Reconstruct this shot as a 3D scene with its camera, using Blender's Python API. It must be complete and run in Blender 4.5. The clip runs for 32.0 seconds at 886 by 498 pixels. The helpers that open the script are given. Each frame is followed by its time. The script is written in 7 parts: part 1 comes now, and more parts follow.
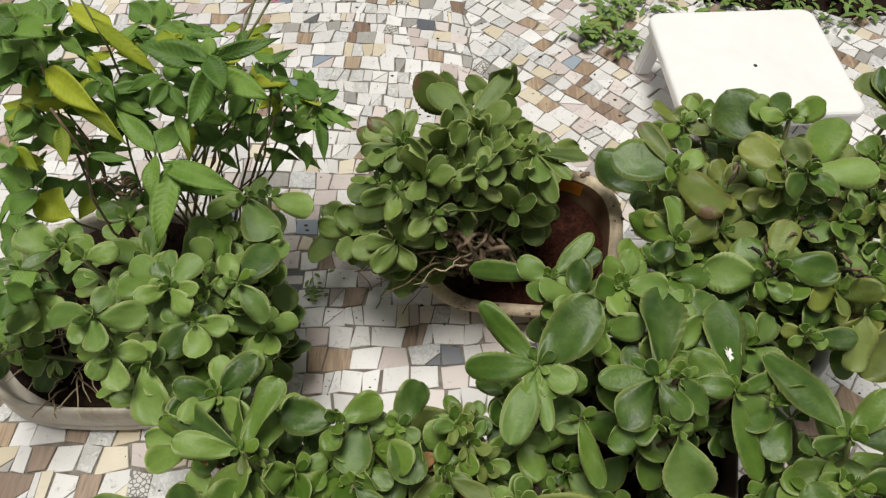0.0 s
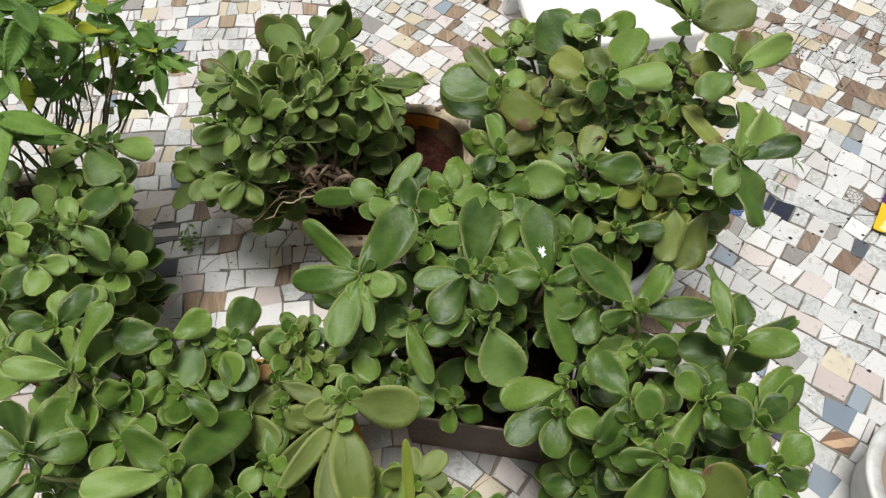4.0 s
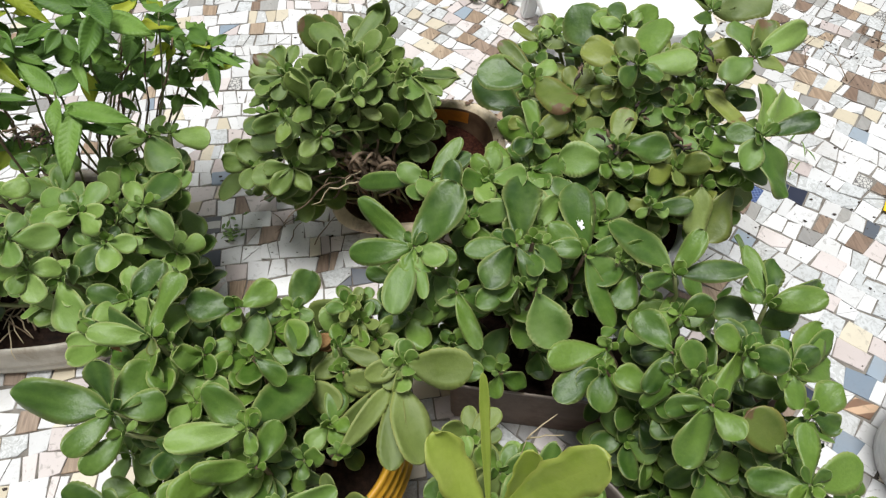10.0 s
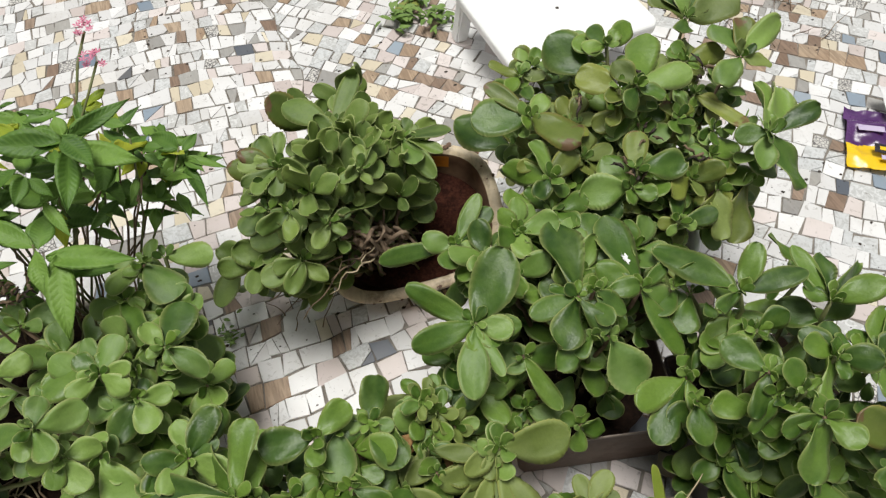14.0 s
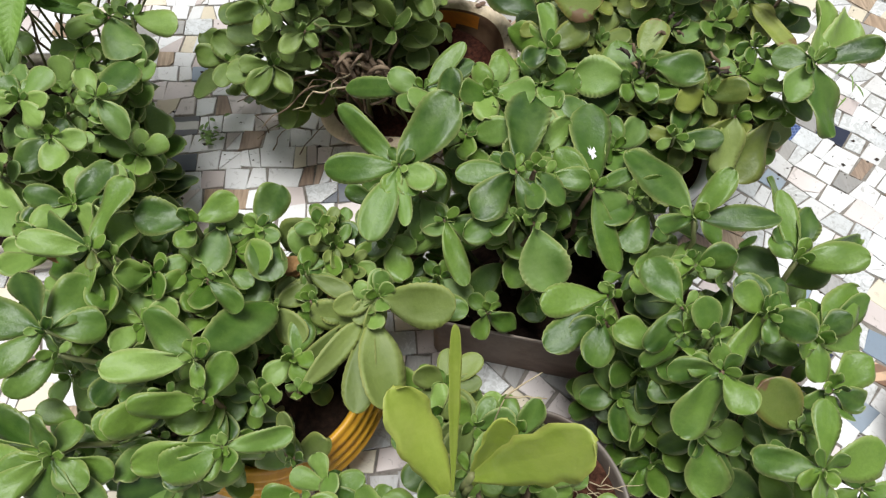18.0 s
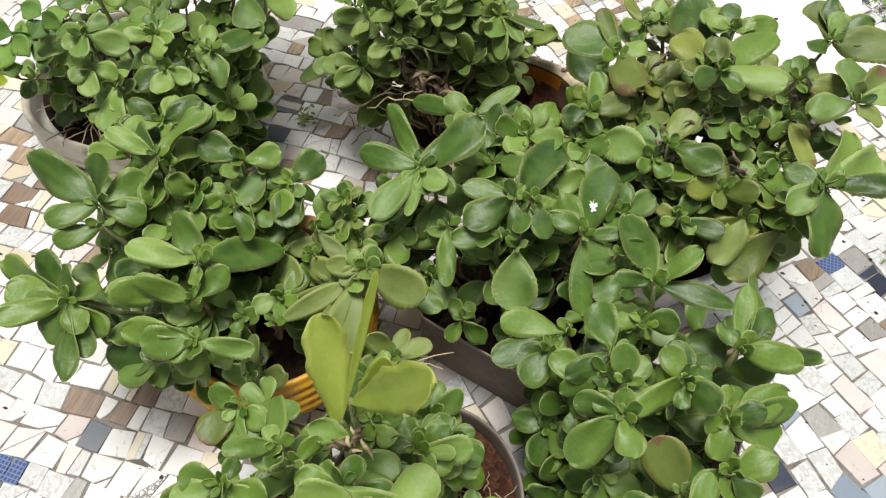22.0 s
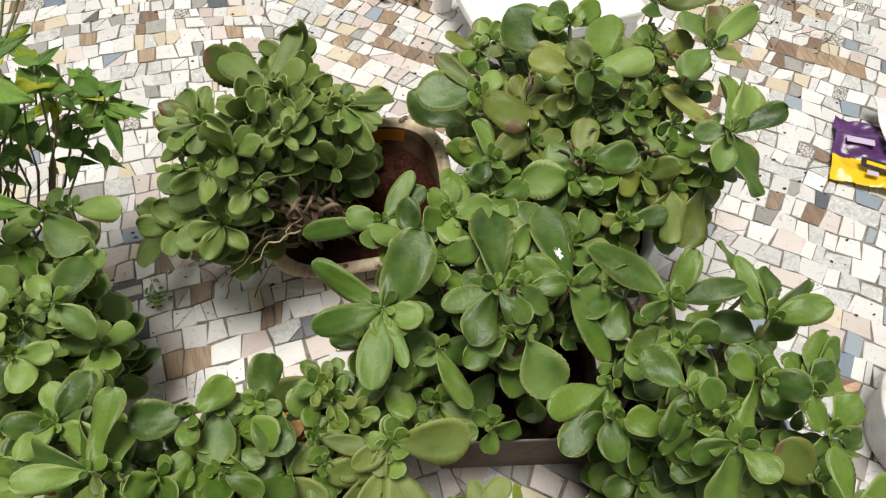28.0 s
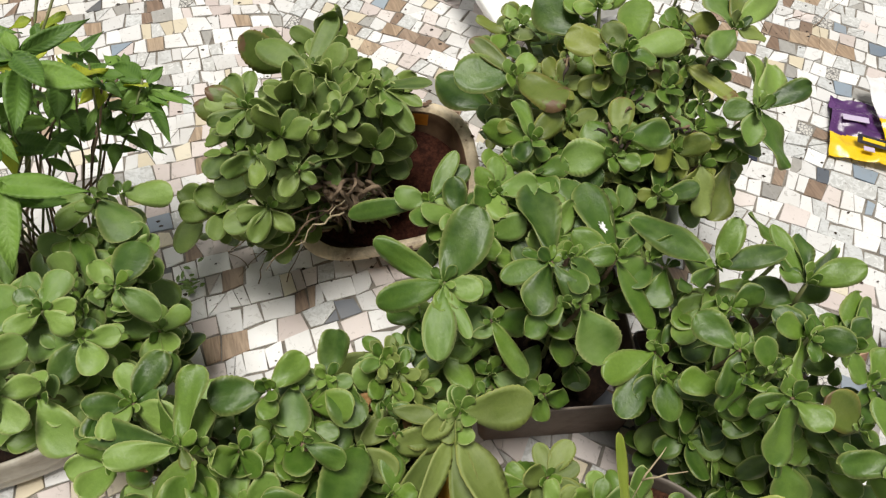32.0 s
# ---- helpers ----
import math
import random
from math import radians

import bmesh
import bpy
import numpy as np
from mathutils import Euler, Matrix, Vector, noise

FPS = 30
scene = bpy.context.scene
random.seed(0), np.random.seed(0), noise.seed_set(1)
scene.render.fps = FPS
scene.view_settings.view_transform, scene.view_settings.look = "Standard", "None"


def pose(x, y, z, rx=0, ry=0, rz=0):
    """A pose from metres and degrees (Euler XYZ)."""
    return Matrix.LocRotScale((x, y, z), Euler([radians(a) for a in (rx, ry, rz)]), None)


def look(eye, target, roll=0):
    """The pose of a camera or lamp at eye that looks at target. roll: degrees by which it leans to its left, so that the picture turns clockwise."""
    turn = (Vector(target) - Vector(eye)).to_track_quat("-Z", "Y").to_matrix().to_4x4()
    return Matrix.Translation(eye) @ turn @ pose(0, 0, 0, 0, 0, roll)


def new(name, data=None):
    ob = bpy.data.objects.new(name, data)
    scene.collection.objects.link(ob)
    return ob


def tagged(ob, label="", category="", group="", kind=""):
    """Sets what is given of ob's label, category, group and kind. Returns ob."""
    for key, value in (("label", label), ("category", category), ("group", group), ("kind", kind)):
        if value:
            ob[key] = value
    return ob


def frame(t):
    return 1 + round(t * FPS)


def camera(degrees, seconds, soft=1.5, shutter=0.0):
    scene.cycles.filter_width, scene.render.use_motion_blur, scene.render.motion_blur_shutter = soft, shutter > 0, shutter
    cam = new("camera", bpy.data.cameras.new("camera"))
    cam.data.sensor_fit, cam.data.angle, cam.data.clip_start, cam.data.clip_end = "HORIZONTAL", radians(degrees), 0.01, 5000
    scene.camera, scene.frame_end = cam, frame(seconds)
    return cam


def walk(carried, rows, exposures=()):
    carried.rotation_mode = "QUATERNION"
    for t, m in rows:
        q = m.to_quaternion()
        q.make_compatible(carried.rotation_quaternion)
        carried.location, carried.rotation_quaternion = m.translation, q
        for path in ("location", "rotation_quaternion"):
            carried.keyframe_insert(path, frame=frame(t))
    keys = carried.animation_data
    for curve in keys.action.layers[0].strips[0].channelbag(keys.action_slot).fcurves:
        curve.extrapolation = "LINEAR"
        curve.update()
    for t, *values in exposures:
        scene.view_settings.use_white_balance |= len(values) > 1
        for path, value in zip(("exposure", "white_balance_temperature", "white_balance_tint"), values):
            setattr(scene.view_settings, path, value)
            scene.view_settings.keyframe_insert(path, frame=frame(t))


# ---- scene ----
cam = camera(65.3, 32.0, soft=1.3)
PATH = [
    (0, (0.011, 0.148, 1.104), (-0.012, 1.289, -0.539), 0.1),
    (0.5, (-0.021, 0.13, 1.115), (0.074, 1.302, -0.502), -0.8),
    (1, (-0.052, 0.106, 1.111), (0.078, 1.266, -0.514), 1.4),
    (1.5, (-0.012, 0.106, 1.103), (0.079, 1.222, -0.554), 1.6),
    (2, (0.088, 0.133, 1.091), (0.208, 1.196, -0.598), 2.7),
    (2.5, (0.128, 0.161, 1.09), (0.174, 1.234, -0.597), 0.7),
    (3, (0.162, 0.161, 1.078), (0.134, 1.184, -0.641), -3.0),
    (3.5, (0.18, 0.102, 1.09), (0.271, 1.148, -0.612), -0.4),
    (5.5, (0.246, 0.005, 1.134), (0.141, 1.125, -0.52), 0.2),
    (6, (0.263, -0.008, 1.113), (0.11, 1.032, -0.588), -0.6),
    (6.5, (0.278, -0.014, 1.112), (0.071, 1.026, -0.584), -1.3),
    (7, (0.293, -0.013, 1.102), (0.103, 0.889, -0.674), -2.4),
    (7.5, (0.272, -0.017, 1.115), (0.074, 1.025, -0.581), 0.5),
    (8, (0.259, -0.013, 1.098), (0.017, 1.035, -0.588), 1.3),
    (8.5, (0.233, -0.002, 1.097), (-0.009, 1.037, -0.594), -0.3),
    (9, (0.193, 0.001, 1.116), (0.115, 1.084, -0.564), 0.9),
    (9.5, (0.162, -0.012, 1.118), (0.214, 1.089, -0.551), 1.6),
    (10, (0.118, -0.033, 1.122), (0.204, 1.096, -0.526), -0.8),
    (10.5, (0.068, -0.018, 1.114), (0.174, 1.102, -0.54), 1.8),
    (11, (0.014, 0.115, 1.08), (0.087, 1.142, -0.634), -4.9),
    (11.5, (-0.007, 0.185, 1.054), (0.115, 1.059, -0.74), -7.2),
    (12, (-0.027, 0.149, 1.076), (0.26, 1.044, -0.689), -1.6),
    (12.5, (-0.043, 0.124, 1.114), (0.334, 1.096, -0.593), 0.5),
    (13, (-0.045, 0.128, 1.14), (0.333, 1.17, -0.525), -0.5),
    (13.5, (-0.045, 0.126, 1.129), (0.27, 1.182, -0.54), -2.4),
    (14, (-0.054, 0.118, 1.141), (0.306, 1.185, -0.512), -1.9),
    (14.5, (-0.055, 0.084, 1.128), (0.437, 1.055, -0.549), 5.0),
    (15, (-0.047, 0.073, 1.089), (0.377, 1.006, -0.628), 7.3),
    (15.5, (0.096, 0.081, 1.058), (0.318, 1.008, -0.7), 4.8),
    (17.5, (0.145, 0.021, 1.033), (0.197, 0.968, -0.728), 2.1),
    (18, (0.153, 0.035, 1.031), (0.197, 0.961, -0.741), 1.7),
    (18.5, (0.155, 0.034, 1.029), (0.144, 0.959, -0.744), -1.4),
    (19, (0.204, 0.038, 1.021), (0.264, 0.977, -0.744), 0.3),
    (19.5, (0.208, 0.028, 1.03), (0.346, 1.008, -0.708), 2.7),
    (20, (0.161, -0.024, 1.06), (0.347, 1.002, -0.647), 7.3),
    (20.5, (0.146, -0.078, 1.072), (0.306, 1.03, -0.585), 10.6),
    (21, (0.211, -0.047, 1.086), (0.092, 1.056, -0.579), 4.5),
    (21.5, (0.295, -0.053, 1.084), (0.06, 1.068, -0.556), 5.6),
    (22, (0.322, -0.067, 1.083), (0.027, 0.973, -0.6), 3.3),
    (22.5, (0.326, -0.074, 1.082), (0.041, 0.912, -0.635), 2.6),
    (23, (0.347, -0.063, 1.08), (0.027, 0.895, -0.647), -1.2),
    (23.5, (0.388, -0.051, 1.08), (0.072, 0.98, -0.605), -0.6),
    (24, (0.433, -0.048, 1.071), (0.19, 0.953, -0.643), -0.7),
    (24.5, (0.434, -0.05, 1.067), (0.216, 0.911, -0.673), -1.7),
    (25, (0.405, -0.045, 1.09), (0.133, 1.06, -0.555), -1.7),
    (25.5, (0.366, -0.041, 1.091), (0.093, 1.064, -0.554), -0.5),
    (26, (0.306, -0.05, 1.099), (0.21, 1.101, -0.534), 2.0),
    (26.5, (0.232, -0.065, 1.11), (0.254, 1.131, -0.493), 2.2),
    (28.5, (0.004, 0.149, 1.083), (0.461, 1.108, -0.612), 2.0),
    (29, (-0.071, 0.133, 1.089), (0.529, 1.107, -0.551), 0.9),
    (29.5, (-0.087, 0.122, 1.076), (0.512, 1.063, -0.584), 1.8),
    (30, (-0.089, 0.12, 1.087), (0.545, 1.075, -0.552), 5.2),
    (30.5, (-0.13, 0.118, 1.091), (0.488, 1.107, -0.534), 4.6),
    (31, (-0.152, 0.108, 1.085), (0.428, 1.098, -0.553), 6.0),
    (31.5, (-0.123, 0.109, 1.094), (0.414, 1.082, -0.569), 7.0),
    (32, (-0.05, 0.117, 1.097), (0.361, 1.102, -0.595), 5.2),
]

STOPS, TINT = 0.59, 8
EXPOSE = [(0.0, -.32, 6750), (1.0, -.38, 6550), (3.0, -.25, 6450), (6.0, -.06, 6600), (8.0, .05, 6300), (10.0, .06, 6250), (12.0, .0, 6150), (14.0, -.14, 6500), (18.0, .20, 6250), (20.0, .20, 6400), (23.0, .14, 6650), (26.0, .02, 6850), (30.0, -.11, 6800), (32.0, -.02, 6750)]
walk(cam, [(t, look(eye, target, roll)) for t, eye, target, roll in PATH],
     exposures=[(t, STOPS + d, k, TINT) for t, d, k in EXPOSE])

# ---- daylight: a bright overcast sky ----
world = bpy.data.worlds.new("overcast_sky")
scene.world = world
world.use_nodes = True
wt = world.node_tree
sky = wt.nodes.new("ShaderNodeTexSky")
sky.sky_type, sky.sun_disc = "NISHITA", False
sky.sun_elevation, sky.sun_rotation = radians(84.5), radians(301)
cloud = wt.nodes.new("ShaderNodeMix")
cloud.data_type = "RGBA"
cloud.inputs[0].default_value = 0.80
cloud.inputs[7].default_value = (9.0, 8.9, 8.5, 1)
wt.links.new(sky.outputs[0], cloud.inputs[6])
wt.links.new(cloud.outputs[2], wt.nodes["Background"].inputs[0])
wt.nodes["Background"].inputs[1].default_value = 0.029
sun = new("sun", bpy.data.lights.new("sun", "SUN"))
sun.data.energy, sun.data.angle, sun.data.color = 2.45, radians(24), (1.0, 0.98, 0.94)
sun.matrix_world = look((0, 0, 6), (0.5, -0.3, 0))

# ---- materials ----
def ramp(nt, fac, stops):
    r = nt.nodes.new("ShaderNodeValToRGB")
    while len(r.color_ramp.elements) < len(stops):
        r.color_ramp.elements.new(0.5)
    for e, (p, c) in zip(r.color_ramp.elements, stops):
        e.position, e.color = p, (*c, 1)
    nt.links.new(fac, r.inputs[0])
    return r.outputs[0]


def mixc(nt, fac, a, b, mode="MIX"):
    m = nt.nodes.new("ShaderNodeMix")
    m.data_type, m.blend_type = "RGBA", mode
    for sock, v in ((m.inputs[0], fac), (m.inputs[6], a), (m.inputs[7], b)):
        if isinstance(v, (int, float)):
            sock.default_value = v
        elif isinstance(v, tuple):
            sock.default_value = (*v, 1)
        else:
            nt.links.new(v, sock)
    return m.outputs[2]


def maths(nt, op, a, b=0.0):
    m = nt.nodes.new("ShaderNodeMath")
    m.operation = op
    for sock, v in ((m.inputs[0], a), (m.inputs[1], b)):
        if isinstance(v, (int, float)):
            sock.default_value = v
        else:
            nt.links.new(v, sock)
    return m.outputs[0]


def noise_of(nt, scale, detail=4.0, rough=0.6, space="Object", dist=0.0, vec=None):
    n = nt.nodes.new("ShaderNodeTexNoise")
    n.inputs["Scale"].default_value, n.inputs["Detail"].default_value = scale, detail
    n.inputs["Roughness"].default_value, n.inputs["Distortion"].default_value = rough, dist
    if vec is None:
        vec = nt.nodes.new("ShaderNodeTexCoord").outputs[space]
    nt.links.new(vec, n.inputs["Vector"])
    return n.outputs[0]


def attr(nt, name):
    a = nt.nodes.new("ShaderNodeAttribute")
    a.attribute_name = name
    return a.outputs["Fac"]


def chance(nt):
    """A value for each piece: by its object, and by its island where pieces are joined."""
    o = nt.nodes.new("ShaderNodeObjectInfo").outputs["Random"]
    g = nt.nodes.new("ShaderNodeNewGeometry").outputs["Random Per Island"]
    return maths(nt, "FRACT", maths(nt, "ADD", o, g))


def material(name, rough=0.6, metal=0.0, spec=0.5):
    m = bpy.data.materials.new(name)
    m.use_nodes = True
    b = m.node_tree.nodes["Principled BSDF"]
    b.inputs["Roughness"].default_value, b.inputs["Metallic"].default_value = rough, metal
    b.inputs["Specular IOR Level"].default_value = spec
    return m, m.node_tree, b


def bump(nt, b, height, strength=0.3, distance=0.002):
    n = nt.nodes.new("ShaderNodeBump")
    n.inputs["Strength"].default_value, n.inputs["Distance"].default_value = strength, distance
    nt.links.new(height, n.inputs["Height"])
    nt.links.new(n.outputs[0], b.inputs["Normal"])


def leaf_material(name, dark, mid, light, edge, spot=None, rough=0.46, veins=0.0, thin=0.08):
    m, nt, b = material(name, rough, 0, 0.5)
    geo = nt.nodes.new("ShaderNodeNewGeometry").outputs["Position"]
    big = noise_of(nt, 26.0, 4.0, 0.6, vec=geo)
    fine = noise_of(nt, 260.0, 5.0, 0.7, vec=geo)
    t = maths(nt, "ADD", maths(nt, "MULTIPLY", big, 0.7), maths(nt, "MULTIPLY", chance(nt), 0.75))
    col = ramp(nt, maths(nt, "SUBTRACT", t, 0.2), [(0.10, dark), (0.45, mid), (0.85, light)])
    col = mixc(nt, maths(nt, "MULTIPLY", maths(nt, "POWER", attr(nt, "edge"), 9.0), 0.9), col, edge)
    if not veins:
        bloom = noise_of(nt, 17.0, 4.0, 0.65, vec=geo)
        col = mixc(nt, ramp(nt, bloom, [(0.46, (0, 0, 0)), (0.72, (0.45,) * 3)]), col, (light[0] * 1.12, light[1] * 1.02, light[2] * 1.7))
    rib = attr(nt, "rib")
    if veins:
        wave = maths(nt, "SINE", maths(nt, "SUBTRACT", maths(nt, "MULTIPLY", attr(nt, "along"), 78.0), maths(nt, "MULTIPLY", attr(nt, "edge"), 11.0)))
        rib = maths(nt, "MAXIMUM", rib, maths(nt, "ADD", maths(nt, "MULTIPLY", wave, 0.5), 0.3))
    col = mixc(nt, maths(nt, "MULTIPLY", rib, 0.16 + veins * 0.3), col, light)
    col = mixc(nt, ramp(nt, fine, [(0.40, (0.16,) * 3), (0.62, (0, 0, 0))]), col, dark)
    if spot:
        near = maths(nt, "MULTIPLY", noise_of(nt, 38.0, 3.0, 0.6, vec=geo), attr(nt, "along"))
        col = mixc(nt, ramp(nt, near, [(0.43, (0, 0, 0)), (0.50, (1, 1, 1))]), col, spot)
    nt.links.new(col, b.inputs["Base Color"])
    rr = maths(nt, "ADD", maths(nt, "MULTIPLY", fine, 0.25), rough - 0.1)
    nt.links.new(rr, b.inputs["Roughness"])
    h = maths(nt, "ADD", maths(nt, "MULTIPLY", fine, 0.5), maths(nt, "MULTIPLY", rib, -0.25 - 0.55 * veins))
    pores = noise_of(nt, 60.0, 3.0, 0.6, vec=geo)
    bump(nt, b, maths(nt, "ADD", h, maths(nt, "MULTIPLY", pores, 1.6)), 0.36 + veins * 0.4, 0.0018)
    tr = nt.nodes.new("ShaderNodeBsdfTranslucent")
    nt.links.new(mixc(nt, 0.5, col, light), tr.inputs[0])
    mx = nt.nodes.new("ShaderNodeMixShader")
    mx.inputs[0].default_value = thin
    nt.links.new(b.outputs[0], mx.inputs[1])
    nt.links.new(tr.outputs[0], mx.inputs[2])
    nt.links.new(mx.outputs[0], nt.nodes["Material Output"].inputs[0])
    return m


LEAF = {
    "": leaf_material("leaf_green", (.0230, .0611, .0068), (.0685, .1438, .0166), (.1552, .2585, .0350), (.40, .45, .16), rough=.41),
    "pale": leaf_material("leaf_pale", (.0749, .1476, .0232), (.1354, .2369, .0398), (.2193, .3356, .0669), (0.4725, 0.5122, 0.207), rough=.48),
    "dull": leaf_material("leaf_dull", (.0838, .1231, .0244), (.1374, .1867, .0384), (.2145, .2742, .0655), (0.367, 0.3839, 0.1067), rough=.55),
    "yellow": leaf_material("leaf_yellow", (.1095, .1663, .0278), (.1893, .2494, .0418), (.3087, .3325, .0742), (.448, .4364, .1392), spot=(.1992, .1351, .0464)),
    "brown": leaf_material("leaf_scorched", (.0513, .0884, .0138), (.0924, .1403, .0214), (.1643, .2078, .038), (.3077, .2494, .0685), spot=(.1493, .0884, .0418)),
    "olive": leaf_material("leaf_olive", (.0821, .1202, .0191), (.1416, .1827, .0286), (.2286, .2693, .0477), (0.3764, 0.3685, 0.1067), rough=.45),
    "grey": leaf_material("leaf_dusty", (.0554, .1015, .0175), (.1197, .1927, .0341), (.2143, .3008, .0612), (.37, .42, .15), rough=.52),
    "lance": leaf_material("leaf_lance", (.062, .145, .021), (.132, .262, .040), (.25, .415, .075), (.20, .345, .07), veins=.32, rough=.5, thin=.3),
    "lanceyellow": leaf_material("leaf_lance_yellow", (.20, .295, .018), (.37, .46, .032), (.58, .63, .058), (.55, .60, .08), veins=.3, rough=.5, thin=.35),
    "dead": leaf_material("leaf_dead", (.10, .045, .015), (.24, .12, .035), (.36, .20, .07), (.30, .17, .07), rough=.7, veins=.25),
    "strap": leaf_material("leaf_strap", (.18, .255, .030), (.26, .345, .042), (.37, .45, .072), (.51, .53, .12), rough=.42, thin=.25),
}


def plain(name, lo, hi, scale=30.0, rough=0.6, metal=0.0, stain=None, bumpy=0.15, space="Object", spec=0.5):
    m, nt, b = material(name, rough, metal, spec)
    n = noise_of(nt, scale, 5, 0.65, space)
    col = ramp(nt, n, [(0.3, lo), (0.7, hi)])
    if stain:
        big = noise_of(nt, scale * 0.3, 5, 0.7, space, 0.6)
        col = mixc(nt, ramp(nt, big, [(0.46, (0, 0, 0)), (0.66, (.85, .85, .85))]), col, stain)
    nt.links.new(col, b.inputs["Base Color"])
    nt.links.new(maths(nt, "ADD", maths(nt, "MULTIPLY", n, 0.3), rough - 0.15), b.inputs["Roughness"])
    bump(nt, b, n, bumpy, 0.002)
    return m


def tile_material(name, lo, hi, marks=0.25, grain=0.0, rough=0.28, blotch=0.0):
    """Glazed scrap tile: each piece a shade of its own, with scratches and dirt; grain: streaks along it; blotch: worn grey print."""
    m, nt, b = material(name, rough, 0, 0.5)
    tc = nt.nodes.new("ShaderNodeNewGeometry").outputs["Position"]
    col = mixc(nt, chance(nt), lo, hi)
    if grain:
        mp = nt.nodes.new("ShaderNodeMapping")
        mp.inputs["Scale"].default_value = (140, 14, 14)
        mp.inputs["Rotation"].default_value = (0, 0, 0.7)
        nt.links.new(tc, mp.inputs["Vector"])
        col = mixc(nt, ramp(nt, noise_of(nt, 1.0, 4, 0.6, vec=mp.outputs[0], dist=0.8), [(0.40, (grain,) * 3), (0.6, (0, 0, 0))]), col, (lo[0] * .45, lo[1] * .42, lo[2] * .4))
    if blotch:
        worn = noise_of(nt, 62.0, 4, 0.6, vec=tc, dist=2.0)
        worn = maths(nt, "ADD", worn, maths(nt, "MULTIPLY", chance(nt), 0.14))
        col = mixc(nt, ramp(nt, worn, [(0.52, (0, 0, 0)), (0.62, (blotch,) * 3)]), col, (.30, .30, .285))
    dirt = noise_of(nt, 55.0, 6, 0.75, vec=tc, dist=1.2)
    col = mixc(nt, ramp(nt, dirt, [(0.57, (0, 0, 0)), (0.70, (marks,) * 3)]), col, (.13, .10, .075))
    film = noise_of(nt, 7.0, 5, 0.6, vec=tc)
    col = mixc(nt, ramp(nt, film, [(0.45, (0, 0, 0)), (0.75, (.28,) * 3)]), col, (.36, .31, .25))
    nt.links.new(col, b.inputs["Base Color"])
    nt.links.new(maths(nt, "ADD", maths(nt, "MULTIPLY", dirt, 0.5), rough - 0.12), b.inputs["Roughness"])
    bump(nt, b, dirt, 0.12, 0.001)
    return m


def printed_tile(name, base, ink, scale, kind):
    m, nt, b = material(name, 0.3)
    tc = nt.nodes.new("ShaderNodeNewGeometry").outputs["Position"]
    if kind == "grid":
        tx = nt.nodes.new("ShaderNodeTexBrick")
        tx.offset = 0
        tx.inputs["Color1"].default_value = tx.inputs["Color2"].default_value = (*base, 1)
        tx.inputs["Mortar"].default_value = (*ink, 1)
        tx.inputs["Scale"].default_value, tx.inputs["Mortar Size"].default_value = scale, 0.06
        tx.inputs["Brick Width"].default_value, tx.inputs["Row Height"].default_value = 0.5, 0.5
        nt.links.new(tc, tx.inputs["Vector"])
        col = tx.outputs[0]
    elif kind == "rings":
        tx = nt.nodes.new("ShaderNodeTexWave")
        tx.wave_type = "RINGS"
        tx.inputs["Scale"].default_value, tx.inputs["Distortion"].default_value = scale, 1.5
        nt.links.new(tc, tx.inputs["Vector"])
        col = mixc(nt, ramp(nt, tx.outputs["Fac"], [(0.45, (0, 0, 0)), (0.6, (1, 1, 1))]), base, ink)
    else:
        tx = nt.nodes.new("ShaderNodeTexVoronoi")
        tx.feature = "DISTANCE_TO_EDGE"
        tx.inputs["Scale"].default_value = scale
        nt.links.new(tc, tx.inputs["Vector"])
        col = mixc(nt, ramp(nt, tx.outputs["Distance"], [(0.05, (1, 1, 1)), (0.13, (0, 0, 0))]), base, ink)
    dirt = noise_of(nt, 60.0, 6, 0.7, vec=tc)
    col = mixc(nt, ramp(nt, dirt, [(0.55, (0, 0, 0)), (0.7, (.4,) * 3)]), col, (.14, .11, .08))
    nt.links.new(col, b.inputs["Base Color"])
    return m


TILE = {
    "white": tile_material("tile_white", (.64, .63, .63), (.84, .83, .83), .6),
    "cream": tile_material("tile_cream", (.58, .50, .37), (.76, .69, .56), .4),
    "blush": tile_material("tile_blush", (.54, .46, .44), (.74, .67, .65), .7),
    "brown": tile_material("tile_brown", (.24, .16, .115), (.38, .28, .21), .4, .5),
    "wood": tile_material("tile_wood", (.40, .28, .19), (.50, .38, .27), .3, .6),
    "grey": tile_material("tile_grey", (.30, .285, .275), (.46, .44, .42), .45, .2, blotch=.4),
    "slate": tile_material("tile_slate", (.08, .09, .11), (.16, .18, .22), .25),
    "navy": tile_material("tile_navy", (.018, .022, .045), (.03, .04, .075), .15),
    "blue": tile_material("tile_blue", (.16, .21, .28), (.34, .40, .47), .3),
    "marble": tile_material("tile_marble", (.60, .61, .62), (.75, .75, .75), .7, .12, blotch=.42),
    "bluegrid": printed_tile("tile_blue_grid", (.035, .065, .19), (.16, .21, .36), 75, "grid"),
    "rings": printed_tile("tile_rings", (.55, .53, .50), (.12, .12, .13), 9, "rings"),
    "floral": printed_tile("tile_floral", (.62, .60, .57), (.16, .15, .15), 130, "cells"),
    "peach": printed_tile("tile_peach", (.62, .42, .28), (.24, .14, .09), 12, "rings"),
}
GROUT = plain("grout", (.17, .15, .13), (.32, .29, .255), 60, .9, 0, (.07, .056, .044), .5)
EARTH = plain("earth", (.10, .075, .05), (.20, .155, .11), 12, .95, 0, (.07, .06, .03), .5)
